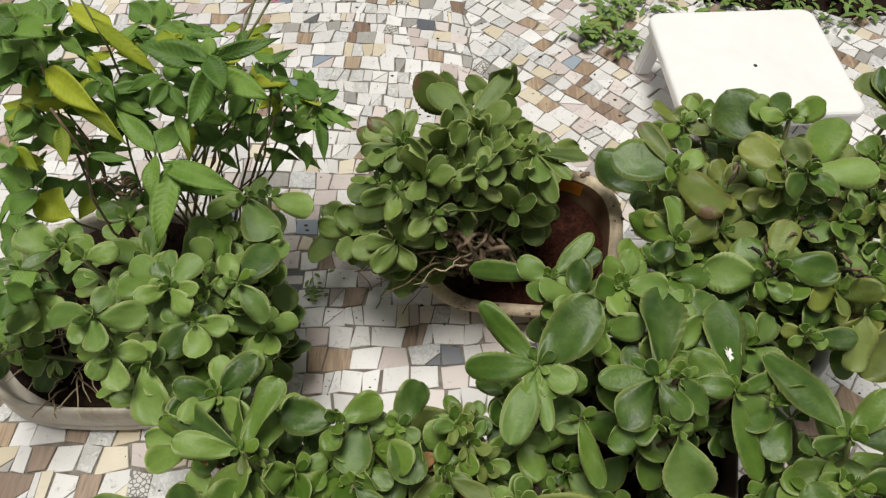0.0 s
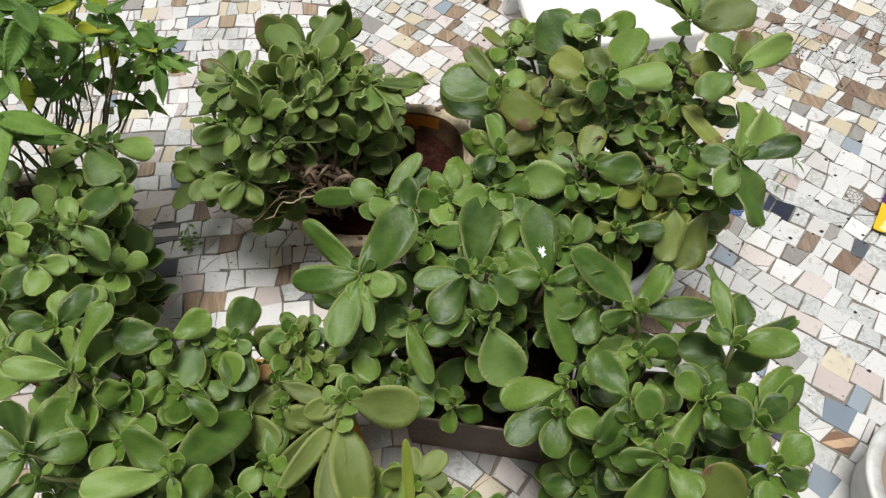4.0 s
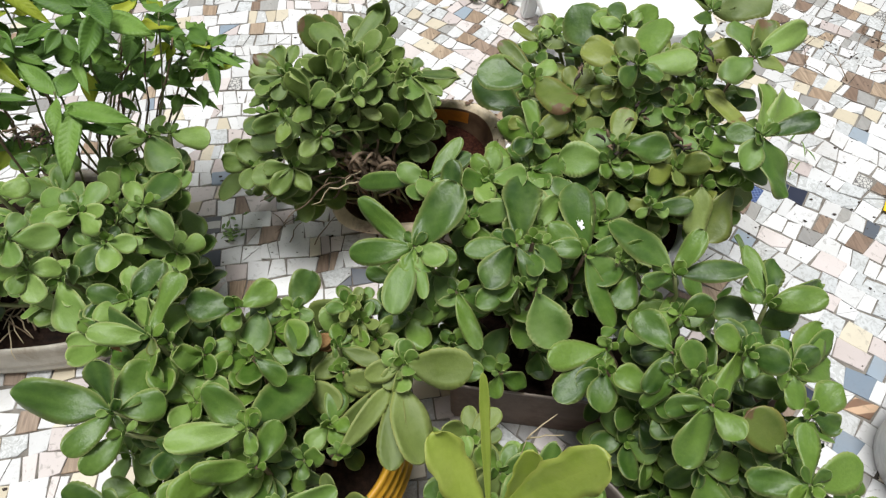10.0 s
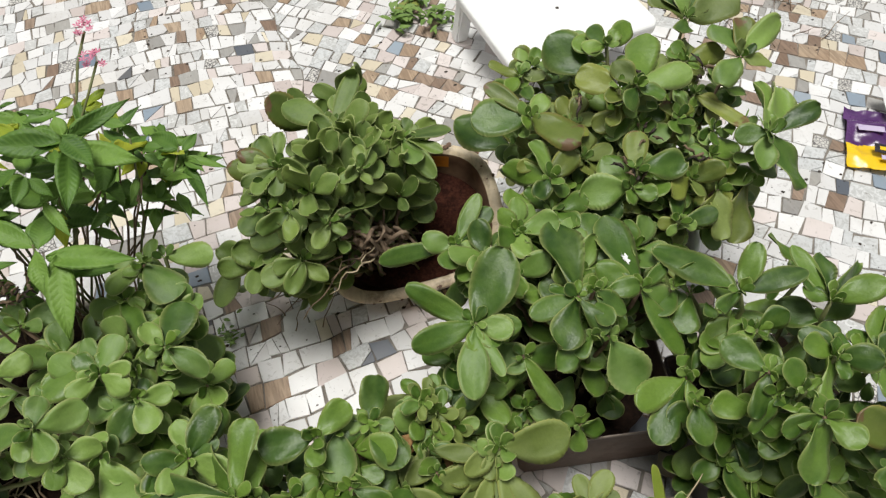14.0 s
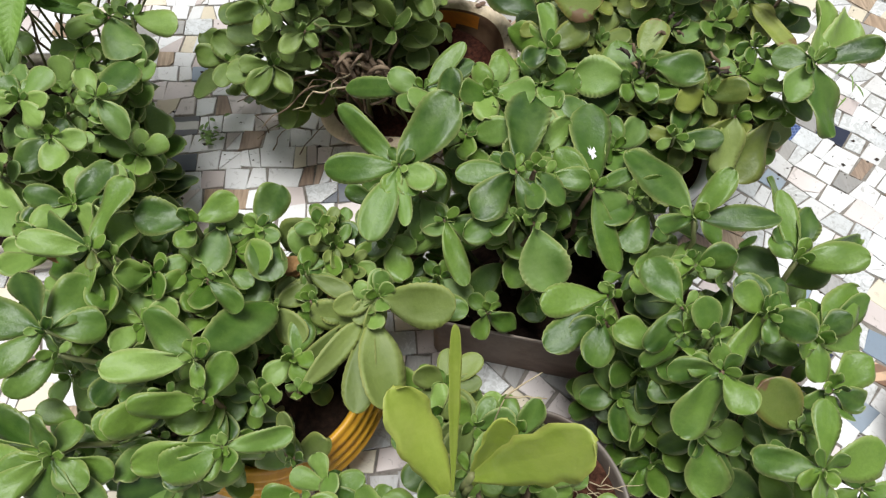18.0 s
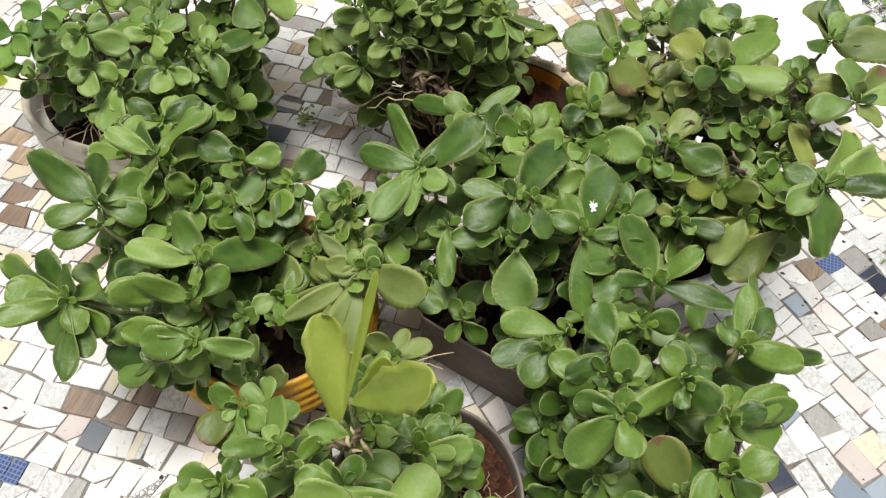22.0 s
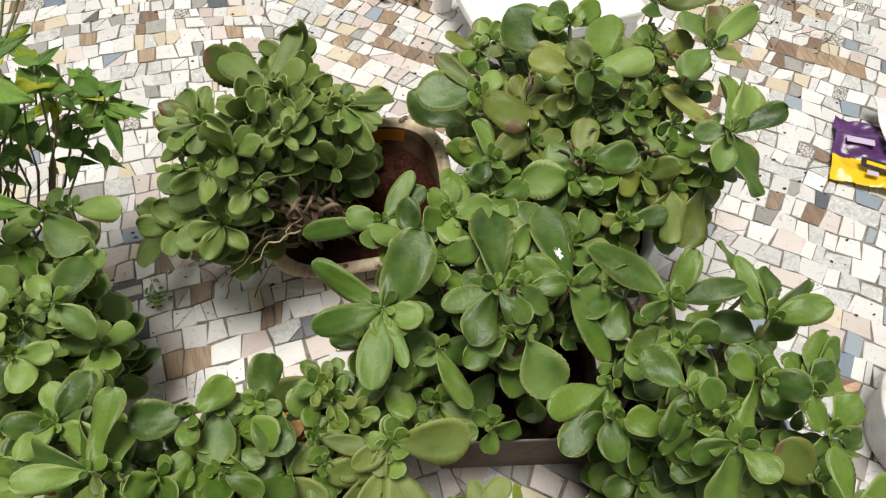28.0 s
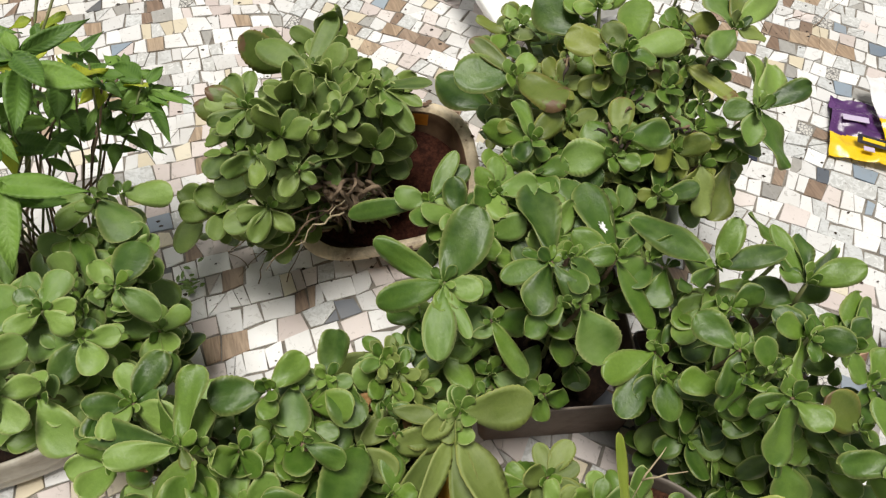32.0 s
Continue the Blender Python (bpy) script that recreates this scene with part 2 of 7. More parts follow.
CRUMBLY = plain("crumbly_soil", (.028, .012, .008), (.125, .055, .034), 170, .95, 0, (.02, .009, .006), 1.0, spec=.08)
SOIL = plain("red_soil", (.014, .005, .0035), (.074, .026, .016), 170, .95, 0, (.016, .006, .0045), 1.0, spec=.08)
# Dark soil; the shade under crowded leaves is part of its colour.
DARKSOIL = plain("wet_soil", (.007, .0042, .003), (.032, .018, .012), 110, .9, 0, (.005, .0035, .003), 1.0, spec=.1)
STEM = plain("stem_green", (.10, .13, .04), (.20, .20, .08), 40, .6)
BARK = plain("stem_brown", (.13, .085, .05), (.30, .21, .13), 60, .8, 0, (.06, .04, .025), .5)
ROOTS = plain("bare_root", (.13, .088, .055), (.29, .21, .14), 60, .8, 0, (.07, .045, .028), .6)
DRY = plain("dry_straw", (.36, .28, .17), (.58, .48, .32), 40, .8)
TUB = plain("tub_plastic", (.44, .40, .34), (.58, .54, .47), 25, .55, 0, (.27, .22, .16), .15)
CREAM = plain("cream_paint", (.58, .46, .31), (.74, .62, .44), 60, .55, 0, (.20, .14, .09), .3)
STAINED = plain("soil_stained_plastic", (.10, .050, .028), (.24, .14, .08), 30, .7, 0, (.07, .032, .018), .3)
ORANGE = plain("orange_plastic", (.55, .17, .02), (.72, .27, .03), 25, .45, 0, (.35, .12, .03))
YELLOW = plain("yellow_plastic", (.66, .33, .025), (.84, .47, .035), 25, .42, 0, (.45, .20, .03))
BROWNTIN = plain("brown_plastic", (.20, .142, .114), (.285, .21, .172), 18, .6, 0, (.12, .07, .05), spec=.25)
BROWNRIM = plain("dusty_rim", (.32, .25, .21), (.44, .36, .31), 30, .6)
TIN = plain("grey_tin", (.10, .092, .085), (.17, .16, .15), 30, .5, .3, (.15, .11, .08))
BLUE = plain("blue_plastic", (.03, .13, .26), (.05, .19, .34), 25, .45)
RIMGREY = plain("grey_plastic_rim", (.14, .118, .10), (.25, .215, .185), 30, .6, 0, (.13, .10, .08))
WHITEPLASTIC = plain("white_plastic", (.86, .86, .86), (.91, .91, .91), 12, .35, 0, (.82, .82, .81), .02)
ENAMEL = plain("worn_aluminium", (.62, .62, .60), (.74, .74, .73), 40, .5, .15, (.42, .41, .39), .15)
WATER = plain("muddy_water", (.30, .235, .185), (.36, .29, .235), 6, .12, 0, None, .02)
PURPLE = plain("purple_film", (.06, .022, .10), (.12, .045, .17), 25, .25, 0, None, .5)
YFILM = plain("yellow_film", (.80, .50, .015), (.90, .62, .03), 25, .25, 0, None, .4)
SILVER = plain("white_film", (.72, .71, .72), (.86, .85, .86), 20, .25, 0, None, .5)
INK = plain("dark_print", (.02, .018, .025), (.05, .045, .05), 25, .3)
LILAC = plain("lilac_print", (.50, .42, .60), (.62, .54, .70), 25, .3)
STEEL = plain("steel_plate", (.76, .76, .77), (.88, .88, .88), 30, .3, .3)
SHELL = plain("peanut_shell", (.32, .21, .065), (.58, .43, .16), 60, .75, 0, (.22, .12, .04), .8)
SHELLPALE = plain("peanut_shell_inside", (.48, .40, .33), (.75, .67, .59), 70, .75, 0, (.35, .28, .22), .6)
PETAL = plain("pink_petal", (.50, .10, .20), (.66, .24, .34), 60, .6)
GRASS = plain("weed_green", (.07, .14, .02), (.20, .30, .07), 20, .6)
HUSK = plain("dark_husk", (.02, .014, .01), (.06, .04, .03), 50, .8)

# ---- mesh helpers ----
def mesh_of(name, verts, faces, mat=None, smooth=True, mats=None, index=None):
    me = bpy.data.meshes.new(name)
    me.from_pydata(verts, [], faces)
    for m in (mats or ([mat] if mat else [])):
        me.materials.append(m)
    if index is not None:
        me.polygons.foreach_set("material_index", index)
    me.polygons.foreach_set("use_smooth", [smooth] * len(me.polygons))
    me.update()
    return me


def child(name, me, parent, m=None, label=""):
    ob = new(name, me)
    ob.parent = parent
    if m is not None:
        ob.matrix_basis = m
    return tagged(ob, label)


def thing(name, label, category, at=(0, 0, 0), group="", kind=""):
    return tagged_at(new(name), label, category, at, group, kind)


def tagged_at(ob, label, category, at, group="", kind=""):
    ob.location = at
    return tagged(ob, label, category, group, kind)


def lathe(profile, seg=64, wave=0.0, waves=0, wobble=0.0, seed=0):
    """A turned shell: profile of (radius, height) rows; wave: flutes round it."""
    rnd = random.Random(seed)
    ph = [rnd.uniform(0, 6.28) for _ in range(3)]
    verts, faces = [], []
    for r, z in profile:
        for i in range(seg):
            a = 2 * math.pi * i / seg
            rr = r * (1 + wave * math.cos(waves * a)) * (1 + wobble * (math.sin(2 * a + ph[0]) + .6 * math.sin(3 * a + ph[1])))
            verts.append((rr * math.cos(a), rr * math.sin(a), z + wobble * .15 * math.sin(3 * a + ph[2])))
    n = len(profile)
    for j in range(n - 1):
        for i in range(seg):
            k = (i + 1) % seg
            faces.append((j * seg + i, j * seg + k, (j + 1) * seg + k, (j + 1) * seg + i))
    return verts, faces


def tube(points, radii, sides=7, cap=True):
    verts, faces = [], []
    pts = [Vector(p) for p in points]
    for i, p in enumerate(pts):
        d = (pts[min(i + 1, len(pts) - 1)] - pts[max(i - 1, 0)]).normalized()
        a = d.cross(Vector((0.31, 0.17, 0.93)))
        a = (a if a.length > 1e-3 else d.cross(Vector((1, 0, 0)))).normalized()
        b = d.cross(a)
        for k in range(sides):
            w = 2 * math.pi * k / sides
            verts.append(tuple(p + (a * math.cos(w) + b * math.sin(w)) * radii[i]))
    for i in range(len(pts) - 1):
        for k in range(sides):
            q = (k + 1) % sides
            faces.append((i * sides + k, i * sides + q, (i + 1) * sides + q, (i + 1) * sides + k))
    if cap:
        faces.append(tuple(range(sides))[::-1])
        faces.append(tuple((len(pts) - 1) * sides + k for k in range(sides)))
    return verts, faces


def bend(a, b, sag, rnd, n=6, jitter=0.006):
    """A swaying line from a to b."""
    a, b = Vector(a), Vector(b)
    out = []
    for i in range(n + 1):
        t = i / n
        p = a.lerp(b, t) + Vector((0, 0, sag * math.sin(math.pi * t)))
        if 0 < i < n:
            p += Vector([rnd.uniform(-jitter, jitter) for _ in range(3)])
        out.append(p)
    return out


def soil_disc(r, z, seed, rise=0.012, squash=(1, 1)):
    rnd = random.Random(seed)
    off = Vector((seed * 3.1, seed * 1.7, 0))
    verts, faces = [(0, 0, z + rise)], []
    rings, seg = 26, 72
    for j in range(1, rings + 1):
        for i in range(seg):
            a, rr = 2 * math.pi * i / seg, r * j / rings
            x, y = rr * math.cos(a) * squash[0], rr * math.sin(a) * squash[1]
            h = noise.fractal(Vector((x * 38, y * 38, 0)) + off, 0.7, 2.2, 5) * 0.010 + rise * (1 - (j / rings) ** 2)
            verts.append((x, y, z + h * (1 if j < rings else 0.2)))
    for i in range(seg):
        faces.append((0, 1 + i, 1 + (i + 1) % seg))
    for j in range(rings - 1):
        for i in range(seg):
            k = (i + 1) % seg
            faces.append((1 + j * seg + i, 1 + (j + 1) * seg + i, 1 + (j + 1) * seg + k, 1 + j * seg + k))
    return verts, faces


# ---- leaves ----
def leaf_mesh(name, mat, form, rnd, rows=0):
    """One leaf, 1 long along y and 1 wide; a fleshy blade with two skins."""
    rows, cols = rows or (28 if form == "kal" else 17), 6
    cup, droop, twist = (rnd.uniform(-.08, .16), rnd.uniform(-.08, .16), rnd.uniform(-.25, .25)) if form == "kal" else (rnd.uniform(.0, .12), rnd.uniform(.0, .3) if form == "lance" else .05, rnd.uniform(-.3, .3) * (1 if form == "lance" else .4))
    notch, ph, lean = rnd.uniform(.010, .034), rnd.uniform(0, 6.28), rnd.uniform(-.07, .07)
    wide, slim, fold = rnd.uniform(.57, .70), rnd.uniform(.62, .95), rnd.uniform(.0, .13) if form == "kal" else rnd.uniform(.05, .2)
    wav = rnd.uniform(.02, .10)
    verts, faces, edge, rib, along = [], [], [], [], []
    for side in (0, 1):
        for j in range(rows):
            s = 1 - (1 - j / (rows - 1)) ** 1.6
            if form == "kal":
                w = max(0, 1 - ((s - wide) / (1 - wide)) ** 2.3) ** .5 if s > wide else math.sin(math.pi / 2 * s / wide) ** slim
                w = max(w, .13 if s < .5 else .02)
            elif form == "lance":
                w = max(.03, math.sin(math.pi * min(1, s ** .8)) ** 1.1 * (1 - .15 * s)) if s < .999 else .01
            else:
                w = max(.16, min(1, .12 + s * 1.75) ** .9) * max(0, 1 - (max(0, s - .80) / .20) ** 2.6) ** .5 * (1 + .08 * math.sin(s * 27 + ph) * (s > .25))
            for i in range(cols + 1):
                u = 2 * i / cols - 1
                x = .5 * w * u
                if form == "kal":
                    x = x * (1 + (notch * math.sin(s * 74 + ph + 2 * u) if s > .3 else 0)) + lean * math.sin(math.pi * s)
                arch = cup * .5 * (u * u - .3) * w + fold * .5 * (abs(u) ** 1.7 - .4) * w - droop * s * s + wav * math.sin(7 * s + ph + 2 * u) * abs(u)
                thick = (.028 if form != "lance" else .012) * (1 - u * u * .8) * (1 if 0 < j < rows - 1 else .3)
                z = arch + twist * x * s + (thick if side == 0 else -thick)
                verts.append((x, s, z))
                edge.append(max(abs(u), 0 if s < .9 else (s - .9) * 10))
                rib.append(max(0, 1 - abs(u) * 4))
                along.append(s)
    n = rows * (cols + 1)
    for j in range(rows - 1):
        for i in range(cols):
            a = j * (cols + 1) + i
            q = (a, a + 1, a + cols + 2, a + cols + 1)
            faces.append(q)
            faces.append(tuple(n + v for v in q[::-1]))
    for j in range(rows - 1):
        for i in (0, cols):
            a, b = j * (cols + 1) + i, (j + 1) * (cols + 1) + i
            faces.append((a, b, n + b, n + a) if i == 0 else (b, a, n + a, n + b))
    top = (rows - 1) * (cols + 1)
    for i in range(cols):
        faces.append((top + i, top + i + 1, n + top + i + 1, n + top + i))
    me = mesh_of(name, verts, faces, mat)
    for key, vals in (("edge", edge), ("rib", rib), ("along", along)):
        me.attributes.new(key, "FLOAT", "POINT").data.foreach_set("value", vals)
    return me


LEAVES = {}
leaf_rnd = random.Random(11)
for kind_, form_ in (("", "kal"), ("pale", "kal"), ("dull", "kal"), ("olive", "kal"), ("yellow", "kal"), ("brown", "kal"), ("grey", "kal"), ("lance", "lance"), ("lanceyellow", "lance"), ("strap", "strap"), ("dead", "lance")):
    LEAVES[kind_] = [leaf_mesh("leaf", LEAF[kind_], form_, leaf_rnd) for _ in range(12 if kind_ in ("", "grey") else 6)]

COARSE = {k: [leaf_mesh("leaf", LEAF[k], "lance" if k.startswith("lance") else "kal", leaf_rnd, 13) for _ in range(5)] for k in ("", "pale", "grey", "olive", "lance", "lanceyellow")}

ROOT, TIPS, CLEAR = {}, {}, {}
LIGHTWARD = Vector((.05, -.50, 1))     # leaf faces lean to the open side of the yard
MIX = {"kal": ("", "", "", "pale")}


def bare(plant, p):
    """True where the pot's soil or rim lies open, free of low leaves."""
    return any(nx * p[0] + ny * p[1] > d and p[2] < top for nx, ny, d, top in CLEAR.get(plant.name, ()))


def green(plant, rnd):
    form = ROOT[plant.name][3]
    return {"grey": rnd.choice(("grey", "grey", "grey", "dull")), "lance": "lance"}[form] if form != "kal" else rnd.choice(MIX.get(plant.name, MIX["kal"]))




def put_leaf(plant, base, az, el, length, width, kind="", rnd=leaf_rnd, roll=0.0):
    a, e = radians(az), radians(el)
    y = Vector((math.cos(a) * math.cos(e), math.sin(a) * math.cos(e), math.sin(e)))
    root = ROOT[plant.name]
    out = Vector((base[0] - root[0][0], base[1] - root[0][1], 0))
    sway = .6 if root[3] == "grey" else .25
    up = LIGHTWARD + out * 1.0 + Vector((rnd.uniform(-sway, sway), rnd.uniform(-sway, sway), 0))
    if y.z < -.9:
        up = Vector((math.cos(a), math.sin(a), .2)) + LIGHTWARD * .5
    z = (up - y * up.dot(y)).normalized()
    x = y.cross(z)
    rot = Matrix((x, y, z)).transposed().to_4x4()
    m = Matrix.Translation(Vector(base) + y * .003) @ rot @ pose(0, 0, 0, 0, roll, 0) @ Matrix.Diagonal((width, length, min(length, width * 1.9), 1))
    me = rnd.choice(LEAVES[kind])
    ob = child("leaf", me, plant, Matrix.Translation(-plant.location) @ m)
    return ob


def rosette(plant, at, leaves):
    """A tip of the plant: its leaves by bearing, rise, length and width, its stem down to the soil, and lower leaves on the stem."""
    centre, radius, soil, form = ROOT[plant.name]
    rnd = random.Random(int(abs(at[0] * 7919 + at[1] * 104729 + at[2] * 15485863)))
    for row in leaves:
        kind = row[4] if len(row) > 4 else ("" if form == "kal" else form)
        if form == "lance":
            kind = "lanceyellow" if kind == "yellow" else "lance"
        elif kind == "":
            kind = green(plant, rnd)
        az, el, ln, wd = row[:4]
        back = Vector((0, 0, -rnd.uniform(0, .03))) if form == "lance" else Vector()
        put_leaf(plant, Vector(at) + back, az, el, ln, wd, kind, rnd, rnd.uniform(-12, 12))
    d = Vector((at[0] - centre[0], at[1] - centre[1], 0))
    if d.length > radius * .75:
        d = d.normalized() * radius * rnd.uniform(.45, .75)
    if form == "lance":
        d += Vector((rnd.uniform(-.05, .05), rnd.uniform(-.05, .05), 0))
    foot = Vector((centre[0], centre[1], soil - .01)) + d * .8
    pts = bend(foot, at, 0, rnd, 7, .007 if form != "lance" else .012)
    r0 = .0046 if form != "lance" else .0024
    if form != "lance" or rnd.random() < .6:
        me = mesh_of("stem", *tube([p - plant.location for p in pts], [r0 * (1 - .35 * i / 7) for i in range(8)]), STEM if rnd.random() < .7 else BARK)
        child("stem", me, plant)
    mean = sum(r[2] for r in leaves) / len(leaves)
    TIPS.setdefault(plant.name, []).append((Vector(at), mean))
    low = 3 if form != "lance" else 1
    if form != "lance":
        turn = rnd.uniform(0, 360)
        for k in range(4):
            ln = rnd.uniform(.012, .020) * (1 + .25 * (k < 2))
            put_leaf(plant, at, turn + 90 * k + rnd.uniform(-15, 15), rnd.uniform(35, 70), ln, ln * .6, "pale" if k > 1 else "", rnd)
    for k in range(low):
        i = rnd.randint(3, 6) if form != "lance" else 6
        p = Vector(pts[i])
        if p.z < soil + .03 or bare(plant, p):
            continue
        az = rnd.uniform(0, 360)
        kind = green(plant, rnd)
        ln = rnd.uniform(.75, 1.15) * min(.065, max(.035, mean))
        put_leaf(plant, p, az, rnd.uniform(-25, 25), ln * (1.2 if form == "lance" else 1), ln * (rnd.uniform(.54, .78) if form != "lance" else .38), kind, rnd, rnd.uniform(-25, 25))


def plant(name, label, at, radius, soil, form="kal", category="potted plant", group="kalanchoe plants"):
    ob = thing(name, label, category, (at[0], at[1], soil), group)
    ROOT[ob.name] = (at, radius, soil, form)
    return ob


def thicken(plant, total, drop=(.015, .06), size=(.032, .052)):
    """Lesser tips between and below the main ones, until the plant has that many leaves."""
    rnd = random.Random(len(plant.name) * 31 + total)
    centre, radius, soil, form = ROOT[plant.name]
    tips = TIPS[plant.name]
    count = sum(o.name.startswith("leaf") for o in plant.children)
    mid = sum((t[0] for t in tips), Vector()) / len(tips)
    while count < total:
        a, _ = rnd.choice(tips)
        near = sorted(tips, key=lambda t: (t[0] - a).length)[1:6]
        b, _ = rnd.choice(near)
        out = rnd.random() < .3
        p = a.lerp(b, rnd.uniform(.15, .6)) if not out else a + (a - mid).normalized() * rnd.uniform(.0, .02)
        p = p + Vector((rnd.uniform(-.012, .012), rnd.uniform(-.012, .012), -rnd.uniform(*drop) - (.02 if out else 0)))
        p.z = max(p.z, soil + .03)
        if bare(plant, p):
            continue
        turn, n = rnd.uniform(0, 360), rnd.randint(4, 6)
        s = rnd.uniform(*size)
        outward = math.degrees(math.atan2(p.y - mid.y, p.x - mid.x))
        if form == "lance":
            n = 8
            p += Vector((rnd.uniform(-.05, .05), rnd.uniform(-.05, .05), 0))
        for k in range(n):
            node = p - Vector((0, 0, .022 * (k // 2))) if form == "lance" else p
            az = turn + k * 360 / n + rnd.uniform(-18, 18) if not out else outward + rnd.uniform(-75, 75)
            el = rnd.uniform(-8, 30) if not out else rnd.uniform(-45, 5)
            ln = s * rnd.uniform(.7, 1.15)
            kind = green(plant, rnd)
            if form == "kal" and rnd.random() < .06:
                kind = rnd.choice(("dull", "brown"))
            wd = ln * (rnd.uniform(.54, .78) if form != "lance" else .36)
            if form == "lance":
                az = turn + 180 * (k % 2) + 90 * (k // 2 % 2) + rnd.uniform(-25, 25)
                el = rnd.uniform(-25, 40)
                kind = "lanceyellow" if rnd.random() < .12 else kind
            put_leaf(plant, node, az, el, ln * (1 if form != "lance" else 1.5), wd * (1 if form != "lance" else 1.15), kind, rnd, rnd.uniform(-18, 18))
            count += 1
        if form == "lance" and rnd.random() < .6:
            continue
        foot = Vector((centre[0], centre[1], soil - .005)) + (Vector((p.x - centre[0], p.y - centre[1], 0)) * .4)
        pts = bend(foot, p, 0, rnd, 6, .006)
        child("stem", mesh_of("stem", *tube([q - plant.location for q in pts], [.003 if form != "lance" else .0015] * 7, 6), STEM if rnd.random() < .7 else BARK), plant)


def understory(plant, count, seed, key="", drop=(.05, .13), size=(.032, .058)):
    """The mass of lower leaves inside the bush, too many to count."""
    rnd = random.Random(seed)
    centre, radius, soil, form = ROOT[plant.name]
    tips = TIPS[plant.name]
    key = key or {"kal": "", "grey": "grey", "lance": "lance"}[form]
    verts, faces, vals = [], [], {"edge": [], "rib": [], "along": []}
    data = []
    for me in COARSE[key]:
        co = np.empty(len(me.vertices) * 3, dtype=np.float32)
        me.vertices.foreach_get("co", co)
        cols = {}
        for k in vals:
            a = np.empty(len(me.vertices), dtype=np.float32)
            me.attributes[k].data.foreach_get("value", a)
            cols[k] = a
        data.append((co.reshape(-1, 3), [tuple(q.vertices) for q in me.polygons], cols))
    for _ in range(count):
        a, _m = rnd.choice(tips)
        b, _m = rnd.choice(sorted(tips, key=lambda t: (t[0] - a).length)[1:5])
        p = a.lerp(b, rnd.random())
        p.z = max(soil + .025, p.z - rnd.uniform(*drop))
        p += Vector((rnd.uniform(-.015, .015), rnd.uniform(-.015, .015), 0))
        if bare(plant, p):
            continue
        s = rnd.uniform(*size)
        m = Matrix.Translation(p - plant.location) @ pose(0, 0, 0, rnd.uniform(-35, 30), rnd.uniform(-30, 30), rnd.uniform(0, 360)) @ Matrix.Diagonal((s * (.66 if form != "lance" else .5), s, s, 1))
        co, fs, cols = rnd.choice(data)
        w = co @ np.array(m.to_3x3()).T + np.array(m.translation)
        i0 = len(verts)
        verts += [tuple(v) for v in w.tolist()]
        faces += [tuple(i0 + i for i in f) for f in fs]
        for k in vals:
            vals[k] += cols[k].tolist()
    me = mesh_of("lower_leaves", verts, faces, LEAF[key])
    for k, v in vals.items():
        me.attributes.new(k, "FLOAT", "POINT").data.foreach_set("value", v)
    return tagged(child("lower_leaves", me, plant), "crowded lower leaves in shade", kind="stuff")

# ---- ground and floor ----
ground = tagged(new("ground", mesh_of("ground", [(-60, -60, -.03), (60, -60, -.03), (60, 60, -.03), (-60, 60, -.03)], [(0, 1, 2, 3)], EARTH)),
                "bare brown earth round the paved yard", "ground", kind="structure")


def box_mesh(name, lo, hi, mat, bev=.0):
    bm = bmesh.new()
    bmesh.ops.create_cube(bm, size=1)
    for v in bm.verts:
        v.co = Vector([lo[i] + (v.co[i] + .5) * (hi[i] - lo[i]) for i in range(3)])
    if bev:
        bmesh.ops.bevel(bm, geom=bm.edges[:], offset=bev, segments=3, affect="EDGES")
    me = bpy.data.meshes.new(name)
    bm.to_mesh(me)
    bm.free()
    me.materials.append(mat)
    return me


floor = tagged(new("floor", box_mesh("floor", (-1.7, -.9, -.029), (2.6, 2.7, -.0024), GROUT)),
               "crazy-paved yard floor of broken tile pieces set in grey-brown mortar", "floor", kind="structure")

# ---- things ----
def shell_thing(name, label, category, at, parts, group=""):
    ob = thing(name, label, category, at, group)
    for pname, (v, f), mat, plabel in parts:
        child(pname, mesh_of(pname, v, f, mat), ob, label=plabel)
    return ob


# wide tub with the rounded-leaf plant and the pink-flowered shrub
tub_at = (-.552, .738)


def oval_shell(profile, half, power=3.4, seg=96, wobble=.004, seed=2):
    """A long tub: rows of (scale, height) round a rounded oblong."""
    rnd = random.Random(seed)
    ph = [rnd.uniform(0, 6.28) for _ in range(3)]
    verts, faces = [], []
    for k, z in profile:
        for i in range(seg):
            w = 2 * math.pi * i / seg
            c, d = math.cos(w), math.sin(w)
            r = (abs(c) ** power + abs(d) ** power) ** (-1 / power) * k * (1 + wobble * (math.sin(2 * w + ph[0]) + math.sin(5 * w + ph[1])))
            verts.append((half[0] * r * c, half[1] * r * d, z + wobble * (z > .08) * math.sin(3 * w + ph[2])))
    for j in range(len(profile) - 1):
        for i in range(seg):
            n = (i + 1) % seg
            faces.append((j * seg + i, j * seg + n, (j + 1) * seg + n, (j + 1) * seg + i))
    return verts, faces


